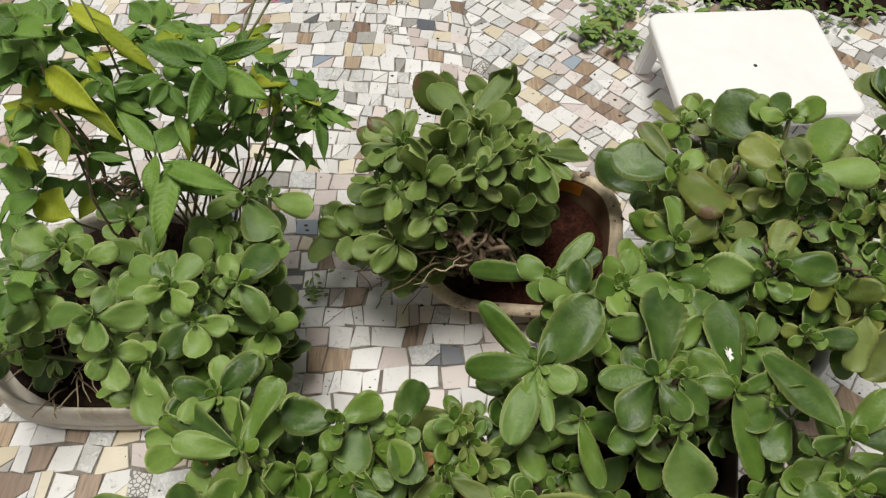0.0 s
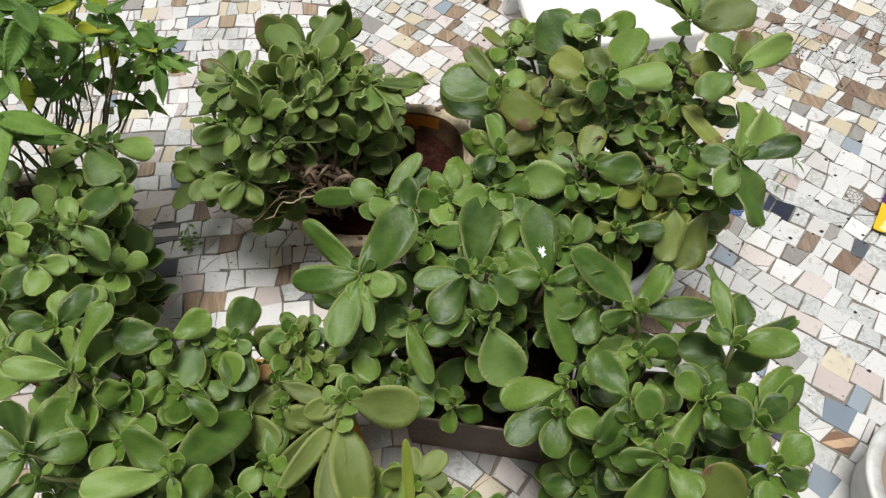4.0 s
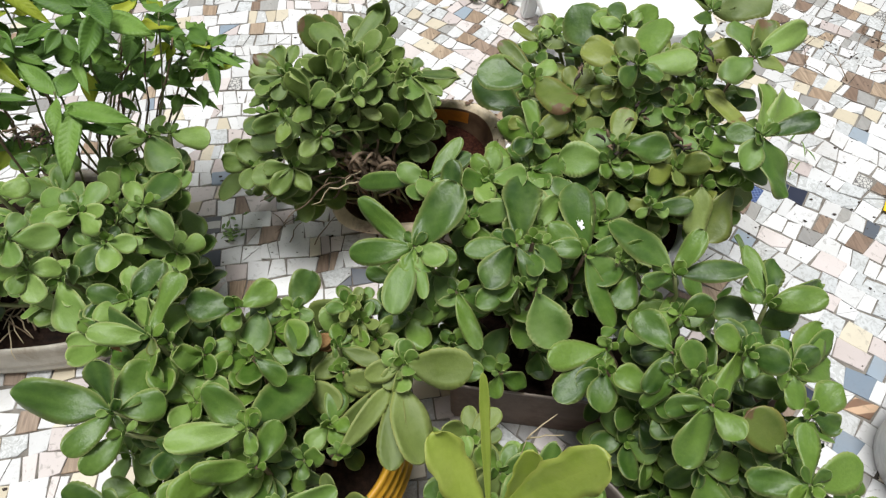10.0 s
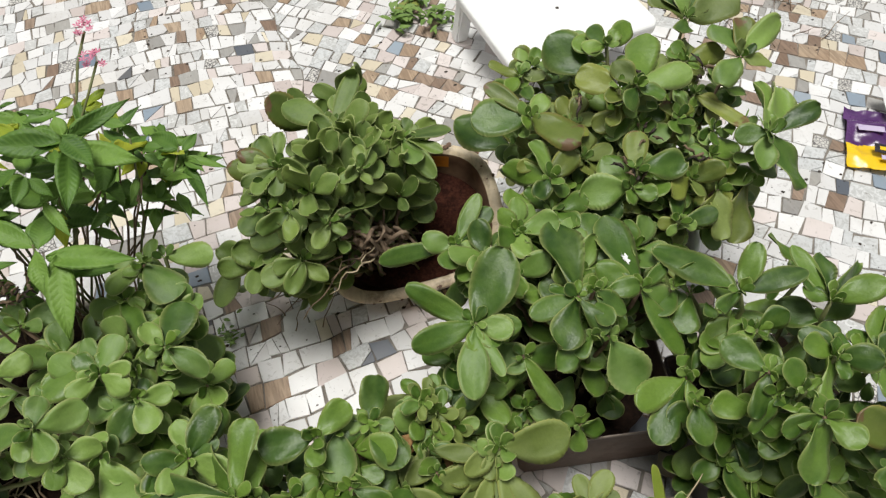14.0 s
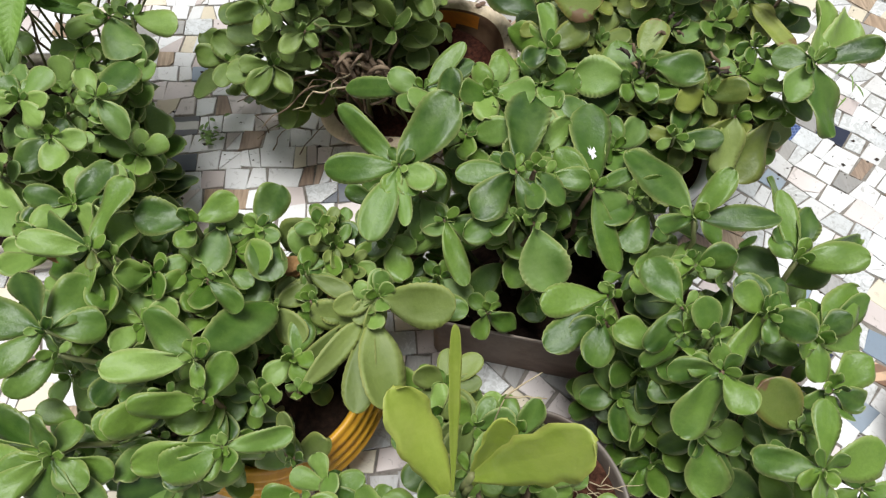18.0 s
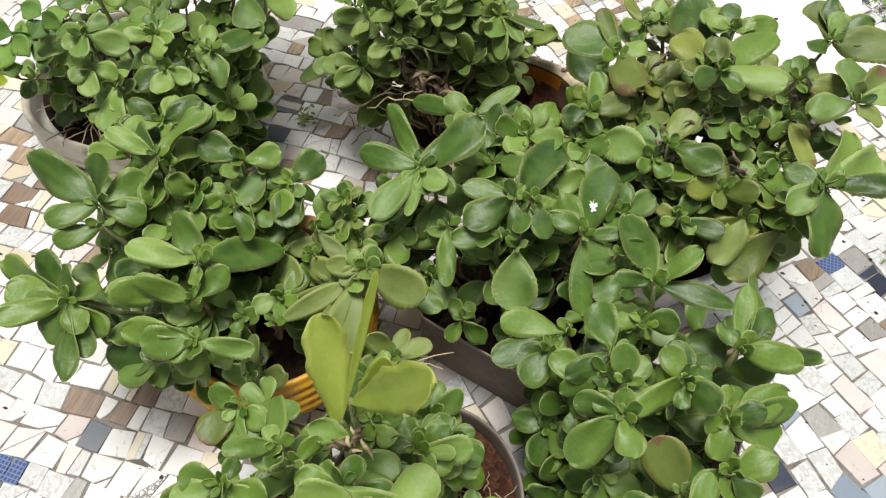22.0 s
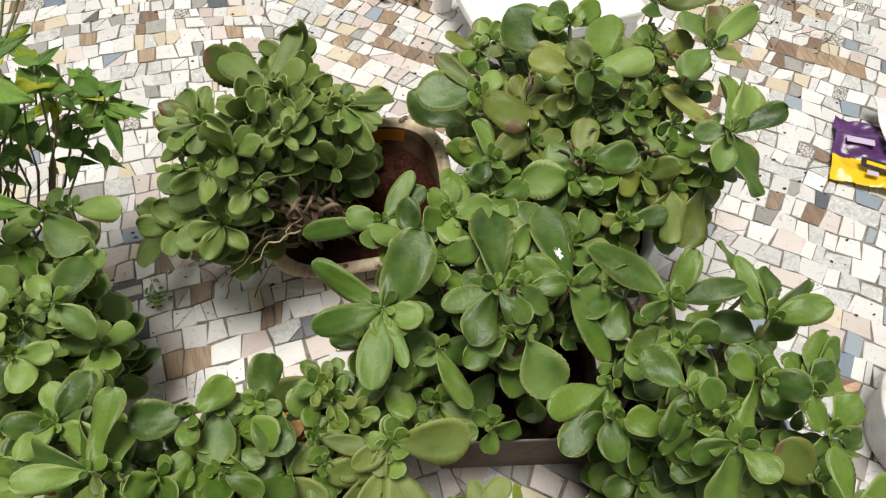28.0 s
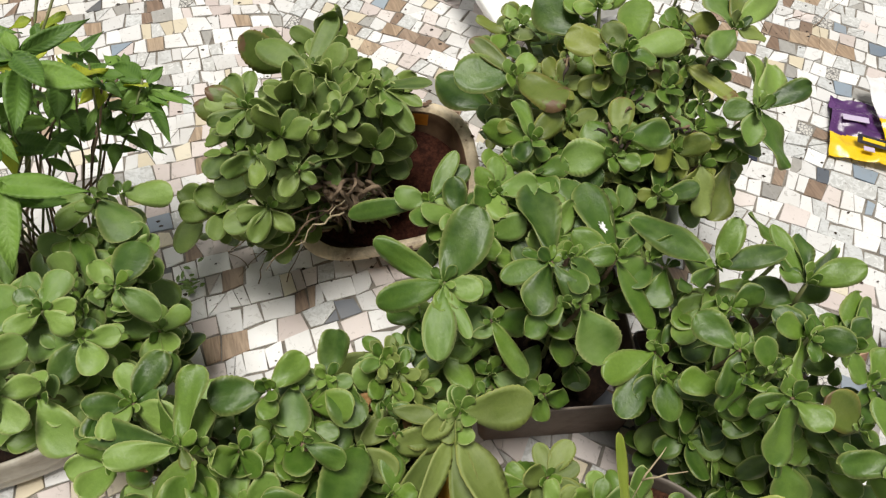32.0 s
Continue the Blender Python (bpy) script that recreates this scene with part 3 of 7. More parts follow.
shell_thing("plastic_tub", "shallow weathered off-white oval tub of red soil on the tiles", "plant pot", (*tub_at, 0), [
    ("wall", oval_shell([(0, .003), (.965, .0), (.978, .004), (.985, .012), (1.0, .015), (1.0, .021), (.986, .024), (.986, .029), (.995, .032), (.994, .037), (.984, .040), (.982, .062), (.984, .074), (.975, .080), (.955, .081), (.935, .078), (.925, .068), (.91, .04), (.89, .015), (0, .012)], (.225, .204), 2.7), TUB, "grooved off-white wall with stains"),
    ("soil", soil_disc(1.0, .060, 3, .010, (.206, .187)), DARKSOIL, "dark red soil with dry bits")])
# lopsided pot with rounded corners and a thick cream rim that dips to one side
cream_at, cream_half, cream_power = (.137, .872), (.172, .138), 3.2


def lopsided(shape, turn=radians(-7)):
    """Turns a pot's shell and slopes it, so that its lip lies lower on the side where the plant hangs out."""
    verts = []
    for x, y, z in shape[0]:
        x, y = x * math.cos(turn) - y * math.sin(turn), x * math.sin(turn) + y * math.cos(turn)
        verts.append((x, y, z / .2 * (.105 + .188 * x + .25 * y)))
    return verts, shape[1]


shell_thing("cream_pot", "lopsided rounded pot with thick chipped cream rim, holding red soil", "plant pot", (*cream_at, 0), [
    ("wall", lopsided(oval_shell([(0, .002), (.66, 0), (.69, .008), (.76, .08), (.86, .135), (.94, .150), (.985, .165), (1.0, .180), (.995, .192), (.97, .199), (.93, .202), (.89, .200), (.865, .194)], cream_half, cream_power, 96, .005, 4)), CREAM, "cream painted wall and broad lip"),
    ("soil", lopsided(soil_disc(1.0, .146, 5, .010, (.146, .117))), SOIL, "crumbly dark red soil")])
lv, lf = lopsided(oval_shell([(.8652, .1941), (.858, .188), (.852, .178), (.847, .165), (.842, .152), (.83, .135), (.78, .09), (.68, .03), (0, .02)], cream_half, cream_power, 96, .005, 4))
bare_ = random.Random(8)
ragged = [bare_.uniform(.134, .158) + (.024 if i < 18 else 0) for i in range(96)]
rings_ = (.194, .188, .178, .165, .152, .135, .09, .03, .02)
lining = mesh_of("lining", lv, lf, mats=[STAINED, ORANGE], index=[1 if 13 < f[0] % 96 < 40 and f[0] >= 96 and rings_[f[0] // 96] > ragged[f[0] % 96] else 0 for f in lf])
child("lining", lining, bpy.data.objects["cream_pot"], label="stained inside with bare orange plastic at the back")
# dark pits and chips in the lip's paint
pits = random.Random(41)
for k in range(54):
    w = pits.uniform(-2.8, 1.4)
    scale_, height_ = pits.choice(((1.0, .182), (.985, .1965), (.955, .2008), (.915, .2014)))
    out_ = (abs(math.cos(w)) ** cream_power + abs(math.sin(w)) ** cream_power) ** (-1 / cream_power) * scale_
    px_, py_ = cream_half[0] * out_ * math.cos(w), cream_half[1] * out_ * math.sin(w)
    size = pits.choice((.0012, .0016, .002, .0028, .004))
    ring_ = [(px_ + size * 1.3 * math.cos(q * .9), py_ + size * math.sin(q * .9), height_ + .0006) for q in range(7)]
    child("chip", mesh_of("chip", *lopsided((ring_ + [(px_, py_, height_ + .003)], [(q, (q + 1) % 7, 7) for q in range(7)])), STAINED), bpy.data.objects["cream_pot"])
# white pot under the dense plant
white_at = (.475, .705)
shell_thing("white_pot", "white plastic flower pot hidden under a dense plant", "plant pot", (*white_at, 0), [
    ("wall", lathe([(0, .002), (.105, 0), (.11, .005), (.132, .11), (.14, .118), (.146, .122), (.146, .142), (.142, .146), (.134, .144), (.13, .12), (.105, .02), (0, .015)], 64), WHITEPLASTIC, ""),
    ("soil", soil_disc(.128, .11, 7, .01), SOIL, "")])


def trough(name, label, at, turn, half, height, mats, round_=.03, taper=.88, lip=.006):
    """An open four-sided container with rounded corners, thin walls and a rolled lip."""
    ob = thing(name, label, "planter", at)
    ob.rotation_euler = (0, 0, radians(turn))

    def ring(hx, hy, r, z):
        pts = []
        for k, (sx, sy) in enumerate(((1, 1), (-1, 1), (-1, -1), (1, -1))):
            for i in range(7):
                a = radians(90 * k + 15 * i)
                pts.append((sx * (hx - r) + r * math.cos(a), sy * (hy - r) + r * math.sin(a), z))
        return pts
    prof = [(taper, 0), (taper + .004, .004), (taper + (1 - taper) * .55, height * .55), (.998, height - .010), (1.002, height - .006), (1.004, height - .003), (1.002, height), (.988, height + .001), (.982, height - .003), (.965, height - .03), (taper - .03, .012)]
    verts, faces, index = [], [], []
    for s, z in prof:
        verts += ring(half[0] * s, half[1] * s, round_ * s, z)
    n = 28
    for j in range(len(prof) - 1):
        for i in range(n):
            k = (i + 1) % n
            faces.append((j * n + i, j * n + k, (j + 1) * n + k, (j + 1) * n + i))
            index.append(0 if j < 4 else (1 if j < 8 else 2))
    faces.append(tuple(range(n))[::-1])
    index.append(0)
    child("wall", mesh_of("wall", verts, faces, smooth=True, mats=mats, index=index), ob)
    v, f = soil_disc(1.0, height - .045, int(at[0] * 100), .01, (half[0] * .93, half[1] * .93))
    child("soil", mesh_of("soil", v, f, DARKSOIL), ob, label="red soil toned dark for the shade under the leaves")
    return ob


trough("brown_planter", "square brown-grey plastic planter stained with red soil", (.302, .488, 0), -13, (.121, .125), .133, [BROWNTIN, BROWNRIM, BROWNTIN], .014, .985)
trough("tin_planter", "square grey tin planter crowded by a leafy plant", (.522, .285, 0), -8, (.122, .15), .13, [TIN, TIN, BROWNTIN], .008, .97)

# yellow pot with rings moulded round it
yellow_at = (-.072, .340)
shell_thing("ribbed_pot", "yellow-orange plastic pot with moulded rings, full of dark soil", "plant pot", (*yellow_at, 0), [
    ("wall", lathe([(0, .002), (.140, 0), (.146, .005), (.160, .05), (.170, .080), (.1735, .086), (.1735, .091), (.168, .094), (.1695, .100), (.168, .105), (.1625, .107), (.164, .113), (.162, .118), (.1565, .120), (.158, .126), (.156, .131), (.1505, .133), (.151, .139), (.148, .142), (.143, .141), (.140, .134), (.132, .1), (.12, .02), (0, .015)], 96, wobble=.012, seed=5), YELLOW, "ringed yellow wall"),
    ("soil", soil_disc(.134, .105, 9, .01), DARKSOIL, "dark red soil")])
# blue bucket with a grey rim
blue_at = (.262, .13)
shell_thing("blue_bucket", "blue plastic bucket with grey rim, filled with red soil", "bucket", (*blue_at, 0), [
    ("wall", lathe([(0, .002), (.104, 0), (.108, .005), (.121, .12), (.1262, .158), (.1268, .170)], 72, wobble=.006), BLUE, "blue wall"),
    ("rim", lathe([(.1262, .168), (.1266, .1705), (.1262, .179), (.1254, .1825), (.1235, .1835), (.1215, .182), (.1205, .174), (.117, .14), (.112, .09)], 72, wobble=.006), RIMGREY, "thin dusty grey-brown rim"),
    ("soil", soil_disc(.1175, .155, 11, .010), CRUMBLY, "red soil strewn with dry straw")])

kal_tub = plant("kalanchoe", "bushy kalanchoe with small rounded pale-green leaves in the tub", (-.38, .65), .12, .06)
kal_cream = plant("kalanchoe", "leaning dusty-green kalanchoe spilling over the cream-rimmed pot", (.07, .84), .07, .062, "grey")
kal_white = plant("kalanchoe", "dense kalanchoe with yellowing and scorched leaves in a white pot", white_at, .12, .12)
kal_centre = plant("kalanchoe", "kalanchoe with large oval glossy leaves in the brown planter", (.275, .49), .115, .105)
kal_tin = plant("kalanchoe", "bushy bright-green kalanchoe in the grey tin planter", (.50, .31), .125, .095)
kal_yellow = plant("kalanchoe", "broad kalanchoe with big oval leaves in the yellow pot", (-.07, .335), .12, .11)
kal_blue = plant("kalanchoe", "kalanchoe with rounded leaves filling the blue bucket", (.24, .115), .09, .155)
pentas = plant("flowering_shrub", "pink-flowered shrub with veined pointed leaves, some yellowing", (-.49, .80), .14, .06, "lance", "flowering shrub", "shrubs")

W_, T_, R_, M_, Y_, B_ = (o.name for o in (kal_tub, kal_cream, kal_white, kal_centre, kal_yellow, kal_blue))
MIX.update({W_: ("", "pale", "pale", "pale"), R_: ("", "", "", "", "olive", "dull", "pale", "pale"), M_: ("", "", "", "", "pale"), kal_tin.name: ("",), B_: ("", "", "pale")})
CLEAR.update({W_: [(-.6, -.8, -.11, .26)], T_: [(1, 0, .16, .4), (0, -1, -.76, .22)], M_: [(-.17, -.985, -.47, .4)], Y_: [(.75, -.66, -.205, .3)], B_: [(1, 0, .285, .4)]})

rosette(kal_yellow, (-0.247, 0.302, 0.347), [(57, -2, .067, .050), (13, -15, .055, .040), (103, 47, .065, .029), (-132, 6, .063, .032), (165, 12, .112, .050)])
rosette(kal_yellow, (-0.212, 0.391, 0.360), [(175, 13, .071, .030), (-77, 6, .022, .016, "brown"), (68, 18, .084, .038), (148, -15, .138, .035), (118, -31, .132, .051), (102, -35, .113, .049)])
rosette(kal_yellow, (-0.115, 0.435, 0.340), [(18, 78, .021, .015), (176, 13, .063, .045), (28, 5, .053, .035), (-106, 6, .034, .025)])
rosette(kal_yellow, (-0.162, 0.385, 0.312), [(51, 30, .023, .017), (-58, 20, .040, .030), (-19, -9, .036, .027), (19, 6, .035, .026), (-142, 47, .048, .034), (-149, 49, .046, .031)])
rosette(kal_yellow, (-0.048, 0.438, 0.315), [(167, 6, .035, .026), (-27, 6, .027, .020), (121, 36, .019, .014), (-68, -12, .063, .046), (171, -3, .056, .042), (66, 10, .058, .042)])
rosette(kal_yellow, (0.033, 0.465, 0.270), [(-152, 6, .056, .040), (133, 19, .037, .021), (38, 35, .019, .014), (-16, 6, .032, .024), (45, 23, .029, .021), (167, -37, .099, .044, "dull")])
rosette(kal_yellow, (-0.093, 0.274, 0.331), [(47, 50, .028, .021), (-77, -15, .027, .020), (-176, 1, .092, .036), (135, 23, .068, .042), (55, -30, .119, .053)])
rosette(kal_yellow, (-0.088, 0.237, 0.300), [(55, 24, .058, .032), (-170, 29, .073, .034)])
rosette(kal_yellow, (-0.065, 0.192, 0.287), [(-155, 6, .063, .046), (-169, 1, .091, .043), (-56, 24, .031, .023), (-151, -8, .068, .039), (-129, -10, .035, .026), (11, -6, .070, .029)])
rosette(kal_yellow, (-0.231, 0.181, 0.305), [(-141, 6, .080, .034), (-174, 6, .076, .040), (111, 31, .045, .030), (-163, 6, .048, .034), (148, 0, .087, .040), (81, -21, .042, .030), (-36, -6, .045, .033), (-103, -26, .055, .043), (-65, -21, .096, .032), (-46, -24, .072, .030), (-18, -21, .059, .034), (169, -2, .120, .045)])
rosette(kal_yellow, (-0.035, 0.367, 0.250), [(-49, -6, .055, .040, "dull"), (-164, 6, .021, .015, "dull"), (53, 6, .040, .030, "dull"), (26, 10, .066, .034, "dull")])
rosette(kal_yellow, (-0.009, 0.304, 0.240), [(78, 6, .046, .034), (-133, 6, .039, .029), (-16, 28, .030, .022), (-67, 6, .031, .023)])
rosette(kal_yellow, (-0.040, 0.257, 0.250), [(172, 6, .033, .024), (-95, 6, .023, .017), (93, 36, .019, .014), (-12, 48, .034, .025)])
rosette(kal_yellow, (-0.114, 0.173, 0.240), [(-140, -12, .065, .048), (-100, -47, .041, .030), (-166, -1, .072, .052), (9, 6, .060, .045)])
rosette(kal_yellow, (0.095, 0.363, 0.282), [(161, 24, .031, .023, "pale"), (82, 41, .030, .023, "pale"), (-75, 29, .025, .019, "pale"), (-163, 6, .052, .031, "dull"), (-101, -22, .041, .030, "dull"), (21, 55, .025, .019, "pale"), (-137, -9, .038, .028, "dull"), (-11, 5, .088, .058, "dull")])
rosette(kal_yellow, (-0.012, 0.196, 0.160), [(86, 77, .075, .033), (27, 41, .063, .034, "dull"), (175, 48, .053, .034)])
rosette(kal_centre, (0.120, 0.511, 0.337), [(-38, 12, .048, .035), (-113, -2, .035, .026), (-65, -8, .040, .030), (-23, -2, .058, .031), (-112, -9, .097, .042), (-84, -7, .076, .019), (136, 18, .101, .034), (45, 30, .104, .064), (-177, 3, .087, .037)])
rosette(kal_centre, (0.258, 0.493, 0.350), [(144, 46, .026, .019), (-74, -11, .057, .027), (76, -6, .142, .058), (-176, 3, .069, .032), (128, -14, .039, .019), (-133, -4, .075, .045)])
rosette(kal_centre, (0.254, 0.442, 0.325), [(138, 6, .035, .026), (-161, 2, .061, .032)])
rosette(kal_centre, (0.249, 0.626, 0.310), [(-172, 0, .044, .033), (0, -1, .041, .030), (-92, -24, .038, .028), (142, 30, .024, .018), (-153, -31, .048, .035), (79, 1, .097, .041)])
rosette(kal_centre, (0.150, 0.662, 0.300), [(158, 12, .049, .036), (-130, 6, .045, .034), (160, -21, .123, .031), (43, 23, .081, .027), (27, 10, .076, .035)])
rosette(kal_centre, (0.358, 0.491, 0.315), [(-31, -35, .065, .048), (127, 6, .066, .036), (86, 1, .126, .052), (21, 7, .054, .021), (-72, -30, .105, .034)])
rosette(kal_centre, (0.175, 0.469, 0.280), [(-10, -28, .060, .040), (-142, -49, .048, .035), (-72, -23, .084, .028)])
rosette(kal_centre, (0.167, 0.426, 0.200), [(137, 32, .025, .019), (51, 32, .025, .019), (-139, 6, .019, .014), (-41, -6, .051, .038)])
rosette(kal_centre, (0.329, 0.584, 0.300), [(-127, 6, .051, .039), (-67, 6, .043, .032), (103, 6, .056, .040), (58, 6, .058, .044), (128, -7, .049, .036, "dull")])
rosette(kal_white, (0.319, 0.704, 0.332), [(-142, 6, .041, .031), (-74, 28, .026, .019), (-55, -28, .035, .026), (119, -24, .092, .040), (20, 18, .056, .039), (92, 25, .063, .034)])
rosette(kal_white, (0.336, 0.815, 0.350), [(161, 0, .093, .069), (40, 17, .046, .034), (122, 14, .092, .030, "brown"), (127, 37, .028, .021, "pale"), (-137, 21, .033, .024), (-67, 11, .099, .057, "brown")])
rosette(kal_white, (0.363, 0.920, 0.340), [(58, 14, .058, .030), (-145, 6, .040, .026), (-24, 6, .041, .030), (21, 44, .023, .017), (136, 7, .054, .025)])
rosette(kal_white, (0.456, 0.849, 0.370), [(116, 17, .094, .071), (-18, 6, .035, .026)])
rosette(kal_white, (0.477, 0.758, 0.417), [(117, 23, .049, .035), (-56, 76, .021, .015), (-53, 6, .041, .030), (-134, -7, .044, .033), (55, 7, .104, .050), (-5, 5, .084, .044)])
rosette(kal_white, (0.489, 0.871, 0.400), [(121, 27, .040, .030), (32, 23, .032, .024), (170, 6, .041, .030), (157, 6, .054, .040), (180, 90, .019, .014), (31, 1, .071, .037)])
rosette(kal_white, (0.424, 0.643, 0.332), [(101, 6, .064, .051), (-49, 6, .036, .027), (-125, 6, .032, .024), (168, -3, .074, .055, "pale")])
rosette(kal_white, (0.487, 0.742, 0.350), [(172, 6, .052, .039, "pale"), (14, 6, .046, .034), (-61, 6, .052, .040), (80, 36, .022, .016, "brown"), (-71, -14, .032, .024), (-68, 25, .030, .024)])
rosette(kal_white, (0.540, 0.720, 0.365), [(3, 34, .023, .017), (-93, 23, .034, .024), (-129, 6, .036, .027), (-106, -7, .042, .028), (112, 6, .032, .024, "brown"), (57, 6, .041, .028)])
rosette(kal_white, (0.594, 0.758, 0.360), [(-44, -9, .038, .028, "yellow"), (-126, -29, .034, .025), (-71, 3, .098, .025, "yellow")])
rosette(kal_white, (0.589, 0.795, 0.400), [(110, 31, .034, .025), (141, 23, .033, .024), (63, 19, .038, .028), (-78, 6, .023, .017), (-6, 6, .058, .037)])
rosette(kal_white, (0.616, 0.856, 0.430), [(116, 14, .067, .051), (37, 16, .065, .048), (97, 21, .068, .032), (2, 6, .093, .062), (-133, 6, .041, .030), (88, 42, .041, .030)])
rosette(kal_white, (0.654, 0.755, 0.420), [(97, 17, .068, .051), (56, 12, .077, .038, "brown"), (-147, -3, .059, .042, "pale"), (-38, -5, .045, .028), (90, 59, .026, .018), (24, 7, .096, .040)])
rosette(kal_white, (0.639, 0.632, 0.379), [(42, 2, .109, .065, "pale"), (160, -6, .048, .035), (9, 43, .024, .018), (-141, 25, .028, .021), (-129, -11, .057, .039), (72, 26, .081, .049), (-2, 25, .076, .035), (-78, -32, .093, .055)])
rosette(kal_white, (0.571, 0.619, 0.290), [(-108, -21, .077, .047, "dull"), (-137, -15, .063, .046)])
rosette(kal_white, (0.512, 0.672, 0.300), [(-16, -14, .088, .065), (-4, 6, .059, .044), (-46, -25, .064, .047)])
rosette(kal_white, (0.482, 0.585, 0.290), [(165, 6, .030, .022), (69, 20, .040, .030), (-156, -19, .023, .017), (-27, -16, .026, .019), (132, 57, .018, .013), (-3, 2, .062, .031)])
rosette(kal_white, (0.595, 0.694, 0.340), [(-171, 6, .026, .019), (60, 6, .040, .030), (-37, 6, .023, .017), (-120, 6, .031, .023), (166, 81, .019, .014)])
rosette(kal_white, (0.570, 0.656, 0.330), [(139, 6, .032, .024), (-23, -25, .041, .030), (15, -6, .054, .040), (-123, -39, .031, .023)])
rosette(kal_tin, (0.453, 0.421, 0.360), [(27, 72, .022, .016), (111, -17, .134, .041), (45, 34, .066, .031), (-4, 5, .092, .033), (-159, 16, .049, .024)])
rosette(kal_tin, (0.453, 0.371, 0.340), [(-173, 6, .030, .022), (122, 39, .017, .013), (-39, -32, .017, .013), (6, 36, .043, .032)])
rosette(kal_tin, (0.422, 0.312, 0.360), [(-50, 6, .025, .019), (120, 7, .061, .041), (-137, -19, .057, .031)])
rosette(kal_tin, (0.448, 0.242, 0.360), [(110, 47, .030, .022), (177, -3, .052, .032), (161, 6, .033, .026), (47, -4, .081, .035), (-126, -29, .076, .046), (-69, 8, .046, .032)])
rosette(kal_tin, (0.506, 0.300, 0.365), [(135, 19, .042, .031), (62, 33, .022, .016), (116, 6, .047, .034), (-90, 88, .017, .013), (-88, -13, .026, .020), (62, -4, .048, .027), (36, 6, .031, .023), (-40, 26, .048, .036)])
rosette(kal_tin, (0.564, 0.372, 0.345), [(125, 6, .035, .026), (62, 38, .027, .020), (89, 6, .087, .027), (61, 3, .075, .030), (107, 6, .041, .022), (-13, 29, .069, .038), (25, -22, .140, .025)])
rosette(kal_tin, (0.561, 0.281, 0.345), [(-143, 15, .031, .023), (30, 19, .041, .030), (42, 0, .085, .038), (32, -5, .091, .033), (140, 50, .019, .015), (-100, -7, .044, .033), (75, -14, .050, .035), (12, -19, .077, .045)])
rosette(kal_tin, (0.578, 0.232, 0.320), [(35, 6, .054, .040), (180, 46, .019, .014), (-17, -22, .041, .029), (-157, -15, .031, .023), (90, 6, .023, .017)])
rosette(kal_tin, (0.530, 0.192, 0.320), [(77, -17, .064, .035), (143, 41, .068, .049, "brown")])
rosette(kal_tin, (0.533, 0.147, 0.345), [(-158, 6, .030, .022), (-82, 39, .017, .013), (-113, 6, .038, .028), (77, 5, .067, .030), (169, 2, .064, .033), (14, 3, .065, .046)])
rosette(kal_tin, (0.452, 0.204, 0.260), [(-108, -18, .026, .019), (47, 6, .038, .028), (71, 6, .038, .028), (-79, -32, .073, .046), (-6, -7, .049, .036), (-167, -59, .059, .030)])
rosette(kal_tin, (0.372, 0.369, 0.264), [(143, 51, .021, .015, "pale"), (76, 81, .017, .013, "pale"), (-94, -15, .070, .036), (-171, 4, .085, .040), (-143, -6, .101, .038)])
rosette(kal_blue, (0.190, 0.152, 0.340), [(-152, 6, .053, .038), (27, 6, .032, .024), (-121, 6, .042, .028), (-90, 29, .025, .020), (48, 6, .044, .033), (-87, 6, .032, .020), (161, -8, .038, .027, "brown"), (-24, 6, .033, .024)])
rosette(kal_blue, (0.122, 0.082, 0.398), [(-72, 39, .027, .020), (125, -31, .070, .033), (137, -23, .026, .019), (-157, 0, .052, .023)])
rosette(kal_blue, (0.196, 0.066, 0.400), [(-171, 6, .041, .030), (66, 26, .032, .024), (-57, 19, .048, .035), (153, 6, .027, .020), (-65, 27, .054, .024), (-131, -15, .055, .038), (-4, -9, .071, .037)])
rosette(kal_blue, (0.247, 0.139, 0.340), [(55, 6, .041, .030), (131, 6, .035, .026), (178, 6, .027, .020), (-25, 6, .025, .019), (96, 35, .023, .017), (18, 6, .058, .034), (-11, -8, .040, .024), (8, 19, .042, .017, "pale"), (78, -7, .044, .027), (64, -13, .055, .027)])
rosette(kal_blue, (0.273, 0.171, 0.300), [(38, 6, .031, .023), (-9, 6, .042, .031), (-65, 6, .038, .028), (-29, -17, .049, .025), (-91, -19, .045, .028)])
rosette(kal_blue, (0.315, 0.111, 0.237), [(-145, 6, .026, .019), (82, 16, .031, .023), (35, 6, .047, .027), (-21, 6, .034, .025), (74, 60, .019, .014), (-113, 6, .027, .020)])
rosette(kal_blue, (0.068, 0.038, 0.340), [(-172, 6, .043, .034), (83, 6, .027, .020), (-145, -6, .050, .037), (-30, 57, .019, .014), (-2, 6, .032, .024), (-90, -11, .038, .028), (-27, -7, .050, .037), (-4, 6, .053, .041), (-147, -25, .069, .043)])
rosette(kal_blue, (0.017, 0.140, 0.260), [(169, 20, .040, .032), (-120, -14, .056, .041, "brown"), (-68, -10, .041, .030, "pale"), (-118, 6, .021, .015, "pale"), (-17, 6, .041, .030), (-43, -9, .041, .030)])
rosette(kal_blue, (0.200, 0.042, 0.360), [(-117, 6, .033, .024), (-14, 6, .044, .033), (-146, -2, .065, .039), (-11, -3, .059, .039), (-126, -13, .054, .032)])
rosette(kal_tub, (-0.281, 0.768, 0.330), [(-161, 6, .028, .021), (-153, -1, .058, .031), (174, 6, .044, .030), (42, 31, .036, .019), (-63, -12, .070, .055)])
